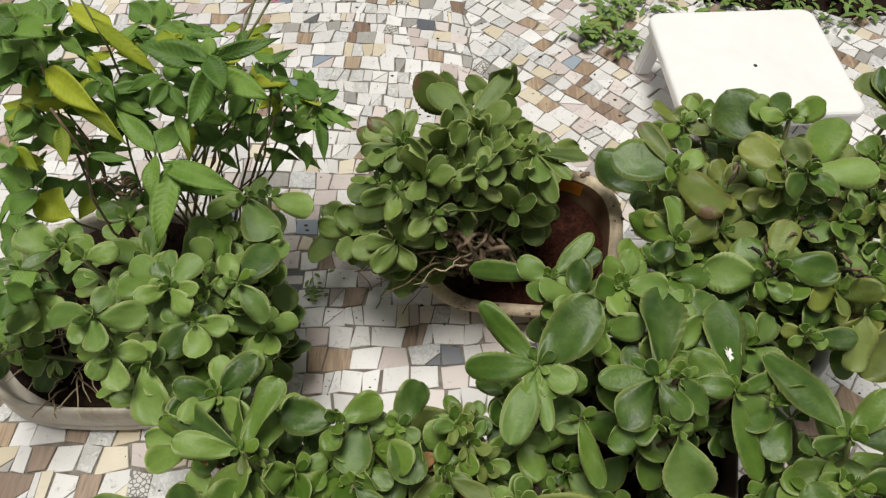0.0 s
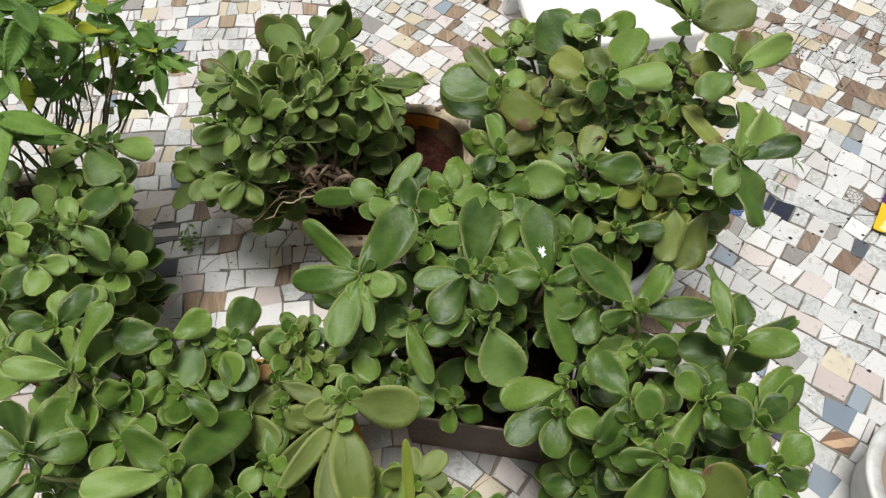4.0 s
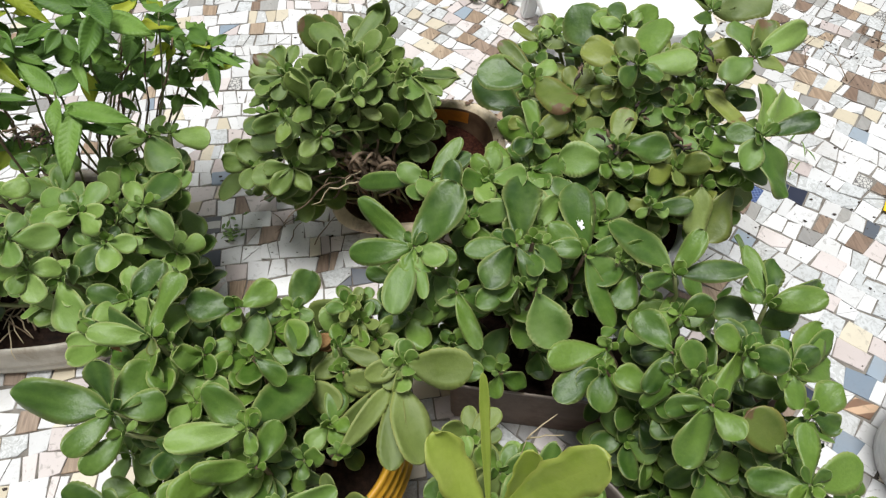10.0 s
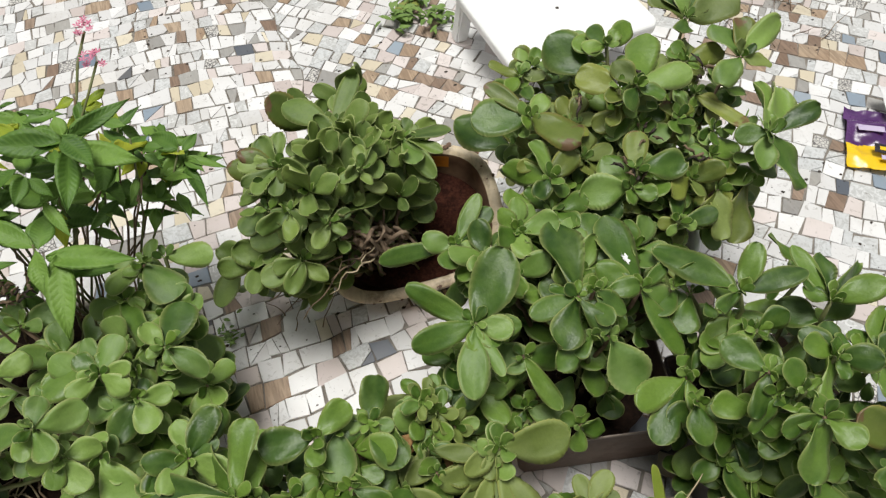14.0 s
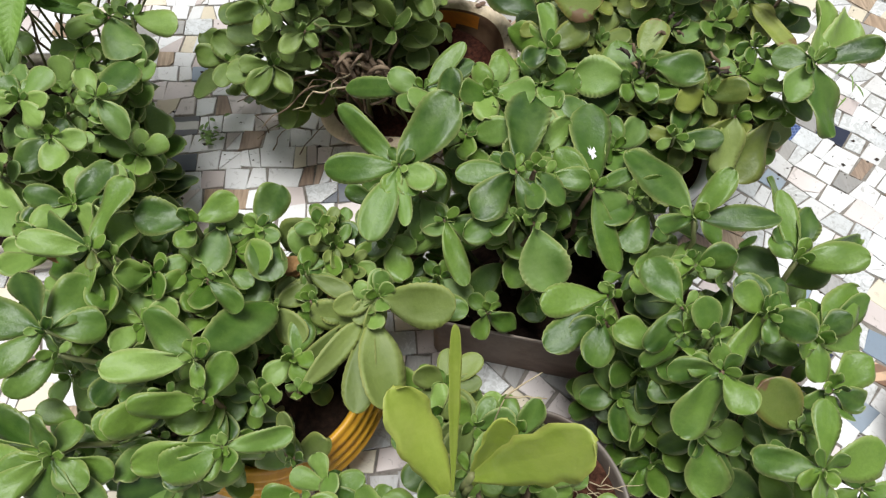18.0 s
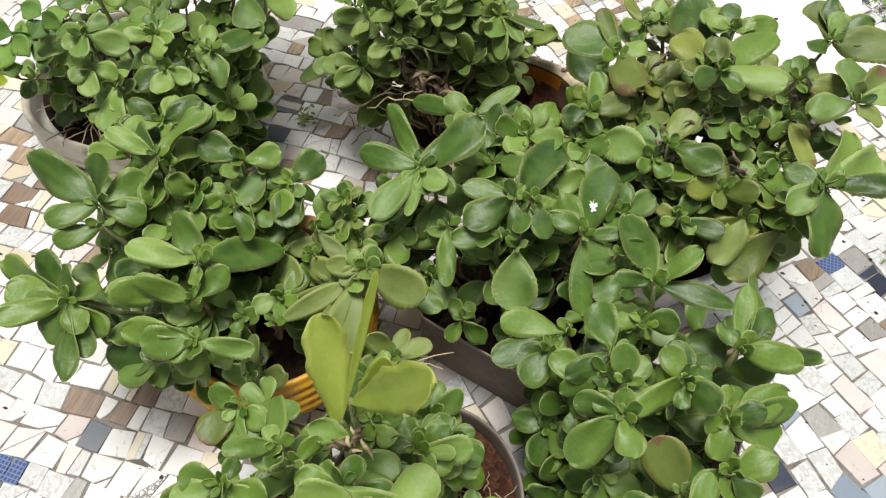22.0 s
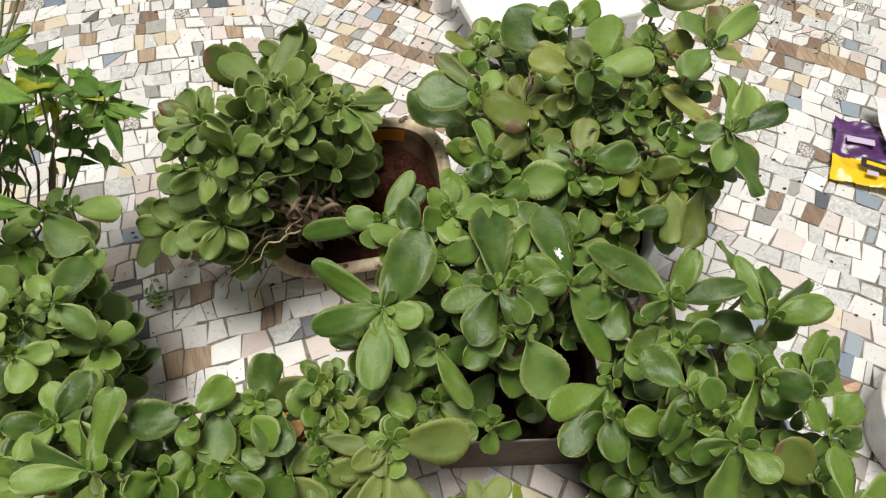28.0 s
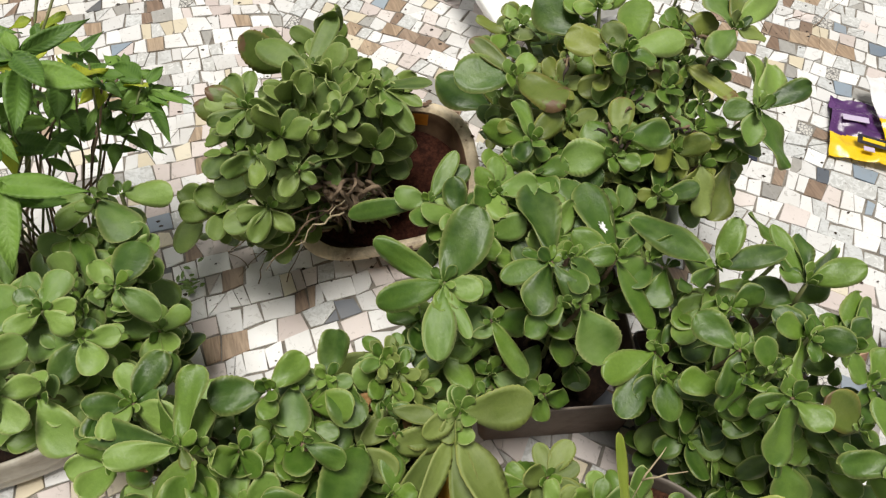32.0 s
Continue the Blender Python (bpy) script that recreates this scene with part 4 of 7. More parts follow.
rosette(kal_tub, (-0.409, 0.538, 0.390), [(-67, 1, .044, .031), (-118, -9, .034, .025), (90, 68, .015, .011), (169, -22, .081, .035), (20, -24, .058, .038), (77, -3, .036, .027)])
rosette(kal_tub, (-0.392, 0.508, 0.360), [(-98, 19, .019, .014), (-111, -7, .034, .025), (-68, -16, .046, .034, "pale"), (-176, -6, .037, .027), (4, -12, .040, .030), (12, -33, .036, .027)])
rosette(kal_tub, (-0.343, 0.597, 0.360), [(-175, 31, .022, .016), (127, 19, .037, .026), (104, 6, .055, .026), (-47, -1, .041, .030), (72, 6, .027, .020), (144, -1, .068, .037), (57, 6, .051, .036), (-11, 18, .041, .022), (-156, 6, .040, .026), (168, -7, .070, .044)])
rosette(kal_tub, (-0.312, 0.566, 0.330), [(58, 6, .024, .018), (-78, -10, .046, .035), (170, -2, .064, .047), (-130, -12, .054, .037), (-6, -8, .039, .029), (45, 80, .017, .013)])
rosette(kal_tub, (-0.270, 0.626, 0.330), [(119, 20, .039, .029), (45, 6, .017, .013), (-165, 6, .023, .017), (-36, -27, .035, .026), (-45, -24, .063, .036), (66, -9, .071, .051), (-84, -20, .022, .016), (37, -15, .027, .020)])
rosette(kal_tub, (-0.548, 0.702, 0.290), [(-55, 6, .028, .021), (-1, 6, .050, .037), (92, 45, .027, .020, "pale"), (53, 19, .039, .029), (157, 0, .070, .050), (-146, -4, .053, .022)])
rosette(kal_tub, (-0.357, 0.561, 0.290), [(-102, -24, .090, .067), (-75, -35, .060, .031), (7, -23, .081, .038)])
rosette(kal_tub, (-0.589, 0.649, 0.250), [(-129, -8, .040, .030), (19, 6, .030, .022), (-96, -9, .059, .043), (-29, -3, .053, .034), (-62, -19, .056, .043)])
rosette(kal_tub, (-0.324, 0.741, 0.300), [(-130, 6, .034, .025), (-45, 6, .035, .026), (130, 6, .022, .016), (-175, -5, .046, .034), (75, 29, .022, .016), (-71, 10, .101, .037)])
rosette(kal_tub, (-0.471, 0.762, 0.280), [(-127, 6, .039, .029), (-19, 6, .030, .022), (116, 6, .047, .035), (21, -4, .055, .040), (157, 6, .051, .038)])
rosette(kal_cream, (-0.063, 0.836, 0.371), [(141, 14, .061, .029, "brown"), (154, 6, .056, .034), (108, 15, .059, .036), (74, 18, .058, .024), (-3, 6, .044, .026), (-168, 2, .056, .022), (-142, -3, .054, .026), (-111, -7, .044, .026)])
rosette(kal_cream, (0.035, 0.908, 0.350), [(130, 11, .093, .047), (94, 61, .024, .014), (-149, 6, .055, .033), (-103, 6, .046, .028), (16, 25, .030, .018), (51, 18, .104, .032)])
rosette(kal_cream, (0.051, 0.791, 0.370), [(-161, 6, .036, .022), (81, 15, .037, .022), (63, 6, .064, .027), (-84, -4, .030, .018), (41, 6, .036, .022), (-121, 58, .020, .012)])
rosette(kal_cream, (-0.068, 0.784, 0.330), [(-155, 6, .053, .032), (-97, -6, .046, .028), (55, 6, .055, .033), (88, 18, .054, .032)])
rosette(kal_cream, (-0.016, 0.759, 0.310), [(-167, 15, .030, .018), (98, 21, .037, .022), (9, 15, .034, .020), (-133, -5, .044, .026), (-57, 6, .031, .019), (80, 6, .062, .037), (19, -3, .095, .031)])
rosette(kal_cream, (0.133, 0.857, 0.340), [(-8, 6, .076, .040), (-159, 6, .036, .022), (-87, -4, .056, .034, "pale"), (-72, -11, .082, .031), (-43, -1, .067, .023), (135, 25, .034, .020), (54, 6, .035, .021), (-123, -7, .049, .030)])
rosette(kal_cream, (-0.139, 0.787, 0.220), [(-112, 6, .049, .030), (102, 6, .043, .026), (137, 6, .073, .044), (-32, 6, .058, .035), (-38, -13, .098, .053), (168, 6, .062, .037)])
rosette(kal_cream, (-0.007, 0.862, 0.330), [(-128, 6, .040, .024), (73, 6, .048, .029), (133, 6, .037, .022), (-58, 6, .049, .030), (170, -8, .046, .028)])
rosette(kal_cream, (0.078, 0.851, 0.310), [(69, 6, .059, .036), (22, 6, .053, .032), (-119, 6, .053, .032), (-59, 6, .047, .028), (-91, -1, .064, .026)])
rosette(pentas, (-0.383, 0.769, 0.429), [(-25, 6, .125, .038), (75, 15, .059, .037), (-96, -22, .060, .028), (26, -49, .139, .029), (136, 14, .092, .032)])
rosette(pentas, (-0.299, 0.837, 0.530), [(166, 6, .104, .036), (-97, -6, .091, .033), (-31, 0, .093, .037), (-62, -2, .069, .033), (40, 17, .050, .024), (96, 21, .035, .021), (21, 6, .091, .023), (145, 6, .068, .033)])
rosette(pentas, (-0.529, 0.850, 0.500), [(-42, 6, .125, .040, "yellow"), (145, 13, .080, .056), (-130, -5, .047, .037, "yellow"), (42, 29, .024, .024)])
rosette(pentas, (-0.538, 0.988, 0.500), [(-42, 6, .125, .045, "yellow"), (-158, 6, .067, .050), (-39, 0, .090, .049)])
rosette(pentas, (-0.193, 0.920, 0.383), [(-149, 6, .046, .029), (47, 6, .041, .019), (129, 6, .065, .038), (-36, -2, .067, .018)])
rosette(pentas, (-0.374, 0.868, 0.400), [(137, 6, .096, .048), (-28, -2, .066, .037), (29, 6, .023, .023), (-97, -49, .060, .028, "yellow")])
rosette(pentas, (-0.573, 0.854, 0.420), [(-60, -1, .073, .040, "yellow"), (171, 6, .057, .040, "yellow"), (31, 6, .066, .039, "yellow"), (-113, -3, .059, .058), (-39, -10, .069, .048)])
rosette(pentas, (-0.272, 0.906, 0.330), [(-35, 6, .057, .038), (83, 6, .059, .029), (167, 6, .044, .029)])
rosette(pentas, (-0.461, 0.870, 0.450), [(140, 6, .065, .038), (44, 6, .048, .038), (-116, -5, .048, .037), (-9, 6, .061, .046)])
rosette(pentas, (-0.599, 0.783, 0.330), [(-104, 6, .050, .050), (-36, 6, .063, .060, "yellow"), (154, 6, .065, .062), (29, 6, .045, .044), (115, 17, .048, .048)])
rosette(pentas, (-0.549, 0.882, 0.550), [(-37, 6, .067, .045), (-117, 6, .059, .046), (94, 6, .067, .047), (146, 6, .057, .047)])
rosette(pentas, (-0.435, 0.993, 0.460), [(-28, 6, .050, .039), (139, 6, .056, .041), (91, 6, .063, .041), (-142, 6, .041, .040)])
rosette(kal_tub, (-0.277, 0.719, 0.270), [(65, 6, .035, .026), (106, 15, .052, .039), (68, 6, .068, .046), (153, 6, .042, .031), (-49, 7, .079, .037)])
rosette(kal_tub, (-0.291, 0.661, 0.220), [(146, 21, .038, .028), (-140, -5, .050, .037), (58, 6, .043, .032), (-93, -30, .050, .037)])
rosette(kal_tub, (-0.346, 0.621, 0.250), [(-32, -16, .051, .038), (-108, -26, .036, .027), (-130, -18, .088, .065), (173, 6, .056, .041), (60, 6, .041, .030), (129, 18, .046, .034)])
rosette(kal_tub, (-0.268, 0.635, 0.170), [(-132, -41, .040, .030), (90, 6, .042, .031), (169, 6, .049, .036)])
rosette(kal_cream, (0.152, 0.906, 0.250), [(-100, -20, .052, .031), (172, 6, .060, .036), (-19, -25, .038, .023), (112, 16, .056, .034), (-146, -6, .046, .028)])
rosette(kal_cream, (-0.068, 0.743, 0.260), [(-133, -19, .053, .032), (-54, -24, .045, .027), (17, -6, .053, .032), (-179, 6, .046, .028), (100, 18, .053, .032), (-174, -7, .069, .039)])
rosette(pentas, (-0.560, 0.964, 0.460), [(152, 8, .064, .031), (6, -5, .068, .022), (-159, -17, .060, .032), (108, -5, .049, .028, "yellow"), (-47, 8, .059, .025), (157, -13, .072, .031), (19, 6, .033, .022)])
rosette(pentas, (-0.379, 0.968, 0.460), [(-67, -15, .052, .025), (143, -10, .077, .025), (-2, 7, .055, .026), (-158, -28, .042, .019, "yellow"), (111, -15, .077, .024), (-43, 5, .050, .021), (-178, 0, .044, .022, "yellow")])
rosette(pentas, (-0.320, 1.042, 0.420), [(-9, 6, .031, .023, "yellow"), (-125, -5, .051, .020, "yellow"), (107, 16, .017, .017), (-44, 8, .068, .024), (-168, 2, .041, .021, "yellow"), (35, 6, .044, .023, "yellow"), (-92, -13, .050, .018)])
rosette(pentas, (-0.264, 0.970, 0.420), [(-133, -43, .033, .018), (121, -11, .077, .025, "yellow"), (-167, -9, .050, .024), (88, -22, .057, .024), (-25, -67, .070, .031)])
rosette(pentas, (-0.194, 0.920, 0.360), [(139, -7, .062, .017), (2, -7, .057, .018), (-148, -8, .052, .023), (91, -12, .060, .020), (-58, 12, .044, .019), (162, -11, .058, .020, "yellow"), (13, 6, .033, .022), (-79, -2, .098, .022)])
rosette(pentas, (-0.223, 0.976, 0.360), [(85, -3, .043, .020), (-45, -29, .033, .020), (157, -11, .063, .020), (49, -22, .059, .019), (-117, -20, .030, .020), (118, -11, .059, .021), (-15, -15, .046, .021)])
rosette(pentas, (-0.338, 0.862, 0.460), [(39, 10, .042, .026), (-78, 5, .051, .019), (146, 0, .048, .024), (-2, -9, .035, .024), (-135, 2, .044, .023), (99, -12, .072, .018), (-49, 0, .054, .019)])
rosette(pentas, (-0.555, 0.823, 0.450), [(13, -30, .045, .023), (-174, -17, .054, .023, "yellow"), (92, -5, .044, .025), (-59, -54, .033, .029), (154, -13, .075, .025), (21, -6, .041, .021, "yellow"), (-115, -6, .043, .023)])
rosette(pentas, (-0.564, 0.855, 0.500), [(89, -3, .049, .033), (-58, -7, .042, .029), (155, -3, .109, .032), (22, -11, .032, .024), (-101, 7, .043, .030), (123, -7, .081, .027), (-35, 8, .068, .033)])
rosette(pentas, (-0.314, 0.873, 0.380), [(-88, -11, .046, .019), (138, -9, .074, .020), (0, -19, .031, .020), (83, -1, .024, .022), (-56, 12, .047, .017), (169, -2, .049, .020)])
rosette(pentas, (-0.431, 0.941, 0.480), [(113, -12, .059, .028), (-35, -7, .046, .022), (177, -3, .052, .027, "yellow"), (28, 9, .033, .024), (-83, 3, .054, .020), (136, -1, .065, .027), (-2, -7, .064, .023)])
rosette(pentas, (-0.458, 0.847, 0.480), [(-60, -49, .032, .027), (153, -7, .083, .024), (21, -6, .060, .021), (-144, -25, .045, .023), (119, -8, .085, .022), (-16, -25, .052, .026), (-173, 2, .069, .029, "yellow")])
rosette(pentas, (-0.601, 0.796, 0.400), [(48, 12, .025, .025), (-61, 8, .046, .023), (151, -9, .087, .025), (22, -26, .030, .022, "yellow"), (-121, -1, .031, .026), (122, -14, .051, .025), (-35, -15, .045, .029, "yellow")])
rosette(pentas, (-0.532, 0.847, 0.360), [(132, -10, .042, .024), (-13, -20, .045, .024), (-170, -9, .043, .025), (63, -2, .026, .022), (-76, -32, .040, .024), (155, -6, .041, .020), (13, -13, .056, .023)])
rosette(pentas, (-0.365, 0.838, 0.500), [(13, -20, .052, .019), (-171, -18, .059, .020), (99, -13, .072, .025), (-51, -22, .035, .020), (151, -13, .070, .022), (35, -10, .049, .025), (-112, -7, .041, .023)])
rosette(pentas, (-0.229, 0.895, 0.360), [(-171, -30, .036, .016, "yellow"), (86, 2, .044, .020, "yellow"), (156, -16, .060, .017), (12, 8, .035, .019), (-132, -39, .032, .018), (119, -20, .060, .020), (-50, 33, .084, .018)])
rosette(pentas, (-0.259, 0.863, 0.450), [(102, 0, .059, .018), (153, -23, .052, .019), (50, -10, .064, .020), (143, 11, .030, .023)])
rosette(pentas, (-0.327, 0.932, 0.440), [(-176, -18, .065, .016), (83, -9, .040, .016), (169, 9, .052, .020, "yellow"), (32, -19, .035, .016, "yellow"), (116, -19, .054, .024)])
rosette(pentas, (-0.242, 0.913, 0.400), [(-160, -18, .045, .016, "yellow"), (87, -6, .041, .022), (-51, -12, .033, .016), (168, -3, .048, .019), (31, -8, .056, .018), (-124, -31, .030, .017, "yellow"), (119, -10, .065, .022)])
rosette(pentas, (-0.450, 0.846, 0.420), [(-17, -18, .034, .018), (-161, -1, .037, .018, "yellow"), (82, -18, .038, .020, "yellow"), (-69, 1, .044, .019), (155, 3, .060, .023), (1, -3, .042, .024), (-149, -18, .048, .023)])
rosette(pentas, (-0.533, 0.868, 0.480), [(-171, -27, .042, .019), (115, -12, .083, .022), (-31, -40, .036, .019), (-170, 10, .038, .025), (63, -20, .036, .022), (-85, 4, .033, .023), (134, -14, .064, .023), (-38, -12, .130, .030, "yellow")])
rosette(pentas, (-0.620, 0.974, 0.480), [(-177, -10, .090, .034), (89, -4, .081, .031), (-60, -2, .070, .034), (158, 4, .070, .026), (65, -30, .046, .036), (-131, -12, .049, .034), (119, -3, .061, .027)])
rosette(pentas, (-0.442, 1.067, 0.420), [(110, -12, .064, .024), (-41, 0, .068, .027), (169, -9, .047, .028, "yellow"), (38, -2, .033, .020), (-104, -26, .033, .026), (136, 4, .066, .026), (-14, -8, .034, .024)])
rosette(kal_yellow, (0.085, 0.353, 0.270), [(-147, -29, .120, .032, "dull"), (-98, -12, .118, .038, "dull"), (-80, -7, .116, .058, "dull"), (-179, -8, .073, .042, "dull"), (70, 34, .047, .033, "pale"), (-69, 27, .031, .023, "pale"), (-149, -40, .074, .031, "dull"), (111, 61, .026, .019, "pale")])
rosette(kal_blue, (0.161, 0.183, 0.260), [(-143, -7, .044, .034), (2, 6, .041, .030), (83, 6, .034, .025), (166, 6, .036, .027), (-64, -28, .040, .030)])
rosette(kal_yellow, (-0.082, 0.200, 0.220), [(-163, -17, .057, .042), (-67, -41, .044, .033), (3, -8, .043, .032), (141, 6, .047, .035), (92, 6, .036, .027), (35, 6, .036, .027), (-128, -40, .054, .038)])
rosette(kal_yellow, (-0.144, 0.201, 0.220), [(-155, -28, .058, .043), (-81, -46, .056, .041), (9, 6, .041, .030), (123, 6, .034, .025), (168, -7, .050, .037)])
rosette(kal_white, (0.456, 0.902, 0.370), [(142, 6, .041, .030), (63, 22, .041, .030), (11, 6, .040, .030), (-123, -9, .041, .030), (-54, -9, .042, .031), (101, 32, .025, .019, "pale")])
rosette(kal_white, (0.465, 0.848, 0.335), [(-161, 6, .043, .032), (22, 6, .034, .025), (-98, -9, .041, .030, "dull"), (121, 6, .042, .031), (-18, -7, .047, .035, "dull"), (64, 6, .047, .035)])
rosette(kal_white, (0.391, 0.931, 0.340), [(172, 6, .039, .029), (114, 21, .041, .030), (49, 26, .032, .024), (-77, -15, .031, .023), (-19, 6, .038, .028), (-142, -10, .040, .030)])
rosette(kal_white, (0.517, 0.803, 0.340), [(-155, -12, .035, .026, "dull"), (-13, -11, .036, .027), (-96, -14, .033, .024, "dull"), (126, 6, .028, .021), (35, 6, .041, .030, "pale")])
rosette(kal_centre, (0.230, 0.380, 0.190), [(-10, -44, .050, .031), (-121, -44, .037, .026), (74, 31, .026, .019), (138, 27, .030, .022)])
rosette(kal_centre, (0.294, 0.419, 0.170), [(-14, -26, .036, .028), (-110, -46, .036, .027), (84, 32, .024, .018)])
rosette(kal_tin, (0.534, 0.136, 0.200), [(147, 6, .057, .041), (-166, -10, .039, .029), (-150, 33, .024, .018), (-41, -7, .048, .035), (16, 6, .036, .027)])
rosette(kal_tin, (0.512, 0.100, 0.200), [(166, 6, .063, .040), (-51, -26, .041, .030), (-149, -49, .041, .030), (-17, 6, .041, .030)])
rosette(kal_tin, (0.512, 0.220, 0.220), [(-164, -43, .043, .032), (-69, -43, .028, .021), (-38, 6, .025, .019), (110, 6, .033, .024), (145, 6, .068, .036)])
rosette(kal_tub, (-0.616, 0.633, 0.210), [(162, 6, .043, .032), (28, 6, .031, .023), (-108, -8, .039, .029), (-51, -5, .049, .036), (121, 21, .039, .029), (-50, 6, .034, .025)])
rosette(kal_tub, (-0.642, 0.706, 0.220), [(167, 6, .039, .029), (29, 6, .032, .024), (-106, -9, .036, .027), (-40, -6, .046, .034), (111, 24, .032, .024)])
rosette(kal_tub, (-0.652, 0.597, 0.170), [(157, 6, .044, .033), (-24, -11, .032, .024), (-98, -22, .040, .030), (78, 6, .027, .020)])
rosette(pentas, (-0.627, 0.819, 0.300), [(158, 6, .052, .032), (34, 6, .039, .031), (-118, -18, .046, .033), (-40, -32, .046, .033), (105, 17, .047, .029)])
rosette(pentas, (-0.545, 0.821, 0.280), [(151, 6, .052, .029), (25, 6, .040, .029), (-118, -21, .042, .031, "yellow"), (-41, -19, .044, .028), (102, 19, .042, .027)])
rosette(pentas, (-0.664, 0.769, 0.250), [(167, 6, .042, .034), (17, 6, .039, .034), (-103, -21, .042, .034), (-45, -17, .047, .032, "yellow"), (98, 21, .036, .030)])
rosette(pentas, (-0.482, 0.836, 0.270), [(140, 6, .050, .027), (28, 6, .037, .026), (-107, -23, .039, .026), (-46, -21, .041, .026)])
rosette(kal_white, (0.461, 0.568, 0.220), [(-133, -5, .056, .041), (-42, -6, .052, .039), (103, 22, .040, .030), (49, 6, .048, .035), (172, 6, .046, .034), (-79, -37, .048, .035)])
rosette(kal_tin, (0.626, 0.143, 0.240), [(108, 6, .031, .023), (-8, 6, .038, .028), (-154, -28, .040, .030), (-78, -22, .047, .035), (60, 26, .033, .024)])
rosette(kal_tin, (0.595, 0.082, 0.200), [(140, 6, .041, .030), (0, 6, .036, .027), (-156, -21, .048, .035), (-83, -22, .047, .035), (52, 26, .033, .024)])
rosette(kal_yellow, (-0.254, 0.491, 0.280), [(132, 6, .023, .017), (-41, 6, .035, .026), (-122, -13, .028, .021), (-176, -13, .030, .022), (53, 18, .055, .034), (66, 25, .056, .032)])
rosette(kal_yellow, (-0.203, 0.461, 0.270), [(46, 23, .039, .029), (119, 6, .025, .019), (-8, 6, .030, .022), (-94, -15, .031, .023), (-51, -9, .043, .032)])
rosette(kal_tub, (-0.316, 0.598, 0.220), [(9, 6, .028, .021), (162, -12, .032, .024), (-84, -30, .033, .024), (99, 23, .034, .025), (-38, -25, .036, .027), (127, 6, .041, .031)])
rosette(kal_tub, (-0.388, 0.547, 0.200), [(-166, -22, .040, .030), (-32, -15, .027, .020), (108, 6, .027, .020), (-81, -37, .042, .031), (156, 6, .040, .030)])
rosette(kal_white, (0.555, 0.833, 0.360), [(137, 6, .038, .028), (29, 6, .041, .030), (-103, -9, .041, .030), (-46, -10, .040, .030), (90, 22, .041, .030)])
rosette(kal_white, (0.616, 0.833, 0.350), [(-130, -11, .038, .028, "olive"), (-34, -10, .039, .029), (127, 28, .030, .022), (55, 25, .034, .025), (-75, -27, .041, .030, "olive")])
rosette(kal_white, (0.578, 0.784, 0.330), [(-150, -8, .044, .033, "olive"), (-33, -11, .039, .029, "dull"), (118, 6, .038, .028), (43, 6, .036, .027, "olive"), (-92, -28, .040, .030)])
rosette(pentas, (-0.617, 0.575, 0.300), [(173, 6, .056, .043), (65, 6, .038, .038), (-97, -16, .050, .047), (-24, -19, .045, .042), (121, 18, .043, .036), (176, -13, .029, .029, "yellow")])
rosette(pentas, (-0.590, 0.627, 0.320), [(174, 6, .044, .043), (52, 6, .039, .039), (-99, -23, .039, .039), (-23, -23, .038, .038)])
rosette(pentas, (-0.662, 0.551, 0.220), [(172, 6, .056, .045), (43, 6, .034, .034), (-77, -7, .042, .041, "yellow"), (92, 18, .046, .038)])
rosette(kal_tub, (-0.666, 0.642, 0.220), [(162, 6, .047, .035), (47, 6, .033, .024), (-78, -11, .034, .025), (-32, -5, .050, .037), (111, 22, .034, .025)])
rosette(kal_yellow, (-0.259, 0.284, 0.250), [(143, 6, .041, .030), (27, 6, .032, .024), (-126, -13, .033, .024), (-46, -8, .046, .034), (95, 23, .038, .028)])
rosette(kal_yellow, (-0.253, 0.224, 0.200), [(156, 6, .042, .031), (9, 6, .034, .025), (-119, -27, .041, .030), (-50, -22, .047, .035), (95, 28, .030, .022), (-159, -7, .048, .035)])
rosette(kal_yellow, (-0.260, 0.340, 0.270), [(150, 6, .042, .031), (14, 6, .032, .024), (-122, -13, .033, .024), (88, 25, .034, .025)])
rosette(kal_centre, (0.116, 0.507, 0.262), [(-122, -11, .081, .049)])
rosette(kal_centre, (0.281, 0.494, 0.350), [(-48, -20, .049, .036)])
rosette(kal_centre, (0.297, 0.496, 0.333), [(-13, 10, .050, .031)])
rosette(kal_centre, (0.279, 0.438, 0.322), [(-71, -28, .081, .060, "pale")])
rosette(kal_centre, (0.141, 0.388, 0.234), [(-21, -5, .063, .035)])
rosette(kal_yellow, (-0.272, 0.356, 0.285), [(9, 46, .106, .039)])
rosette(kal_yellow, (-0.236, 0.281, 0.331), [(-133, 4, .057, .031)])
rosette(kal_yellow, (-0.241, 0.350, 0.262), [(-77, 33, .073, .042)])
rosette(kal_yellow, (-0.194, 0.388, 0.346), [(87, -5, .055, .037)])
rosette(kal_yellow, (-0.066, 0.452, 0.269), [(-69, -19, .062, .046)])
rosette(kal_yellow, (-0.088, 0.444, 0.319), [(-105, -7, .060, .043)])
rosette(kal_yellow, (-0.125, 0.244, 0.297), [(-141, 25, .071, .042), (180, -2, .053, .030)])
rosette(kal_yellow, (-0.156, 0.217, 0.230), [(-107, 38, .064, .031)])
rosette(kal_yellow, (0.002, 0.260, 0.250), [(47, 11, .102, .030, "dull")])
rosette(kal_tin, (0.441, 0.274, 0.369), [(110, 37, .043, .032)])
rosette(kal_tin, (0.420, 0.287, 0.350), [(-150, -33, .053, .027)])
rosette(kal_white, (0.347, 0.886, 0.204), [(145, 19, .116, .063)])
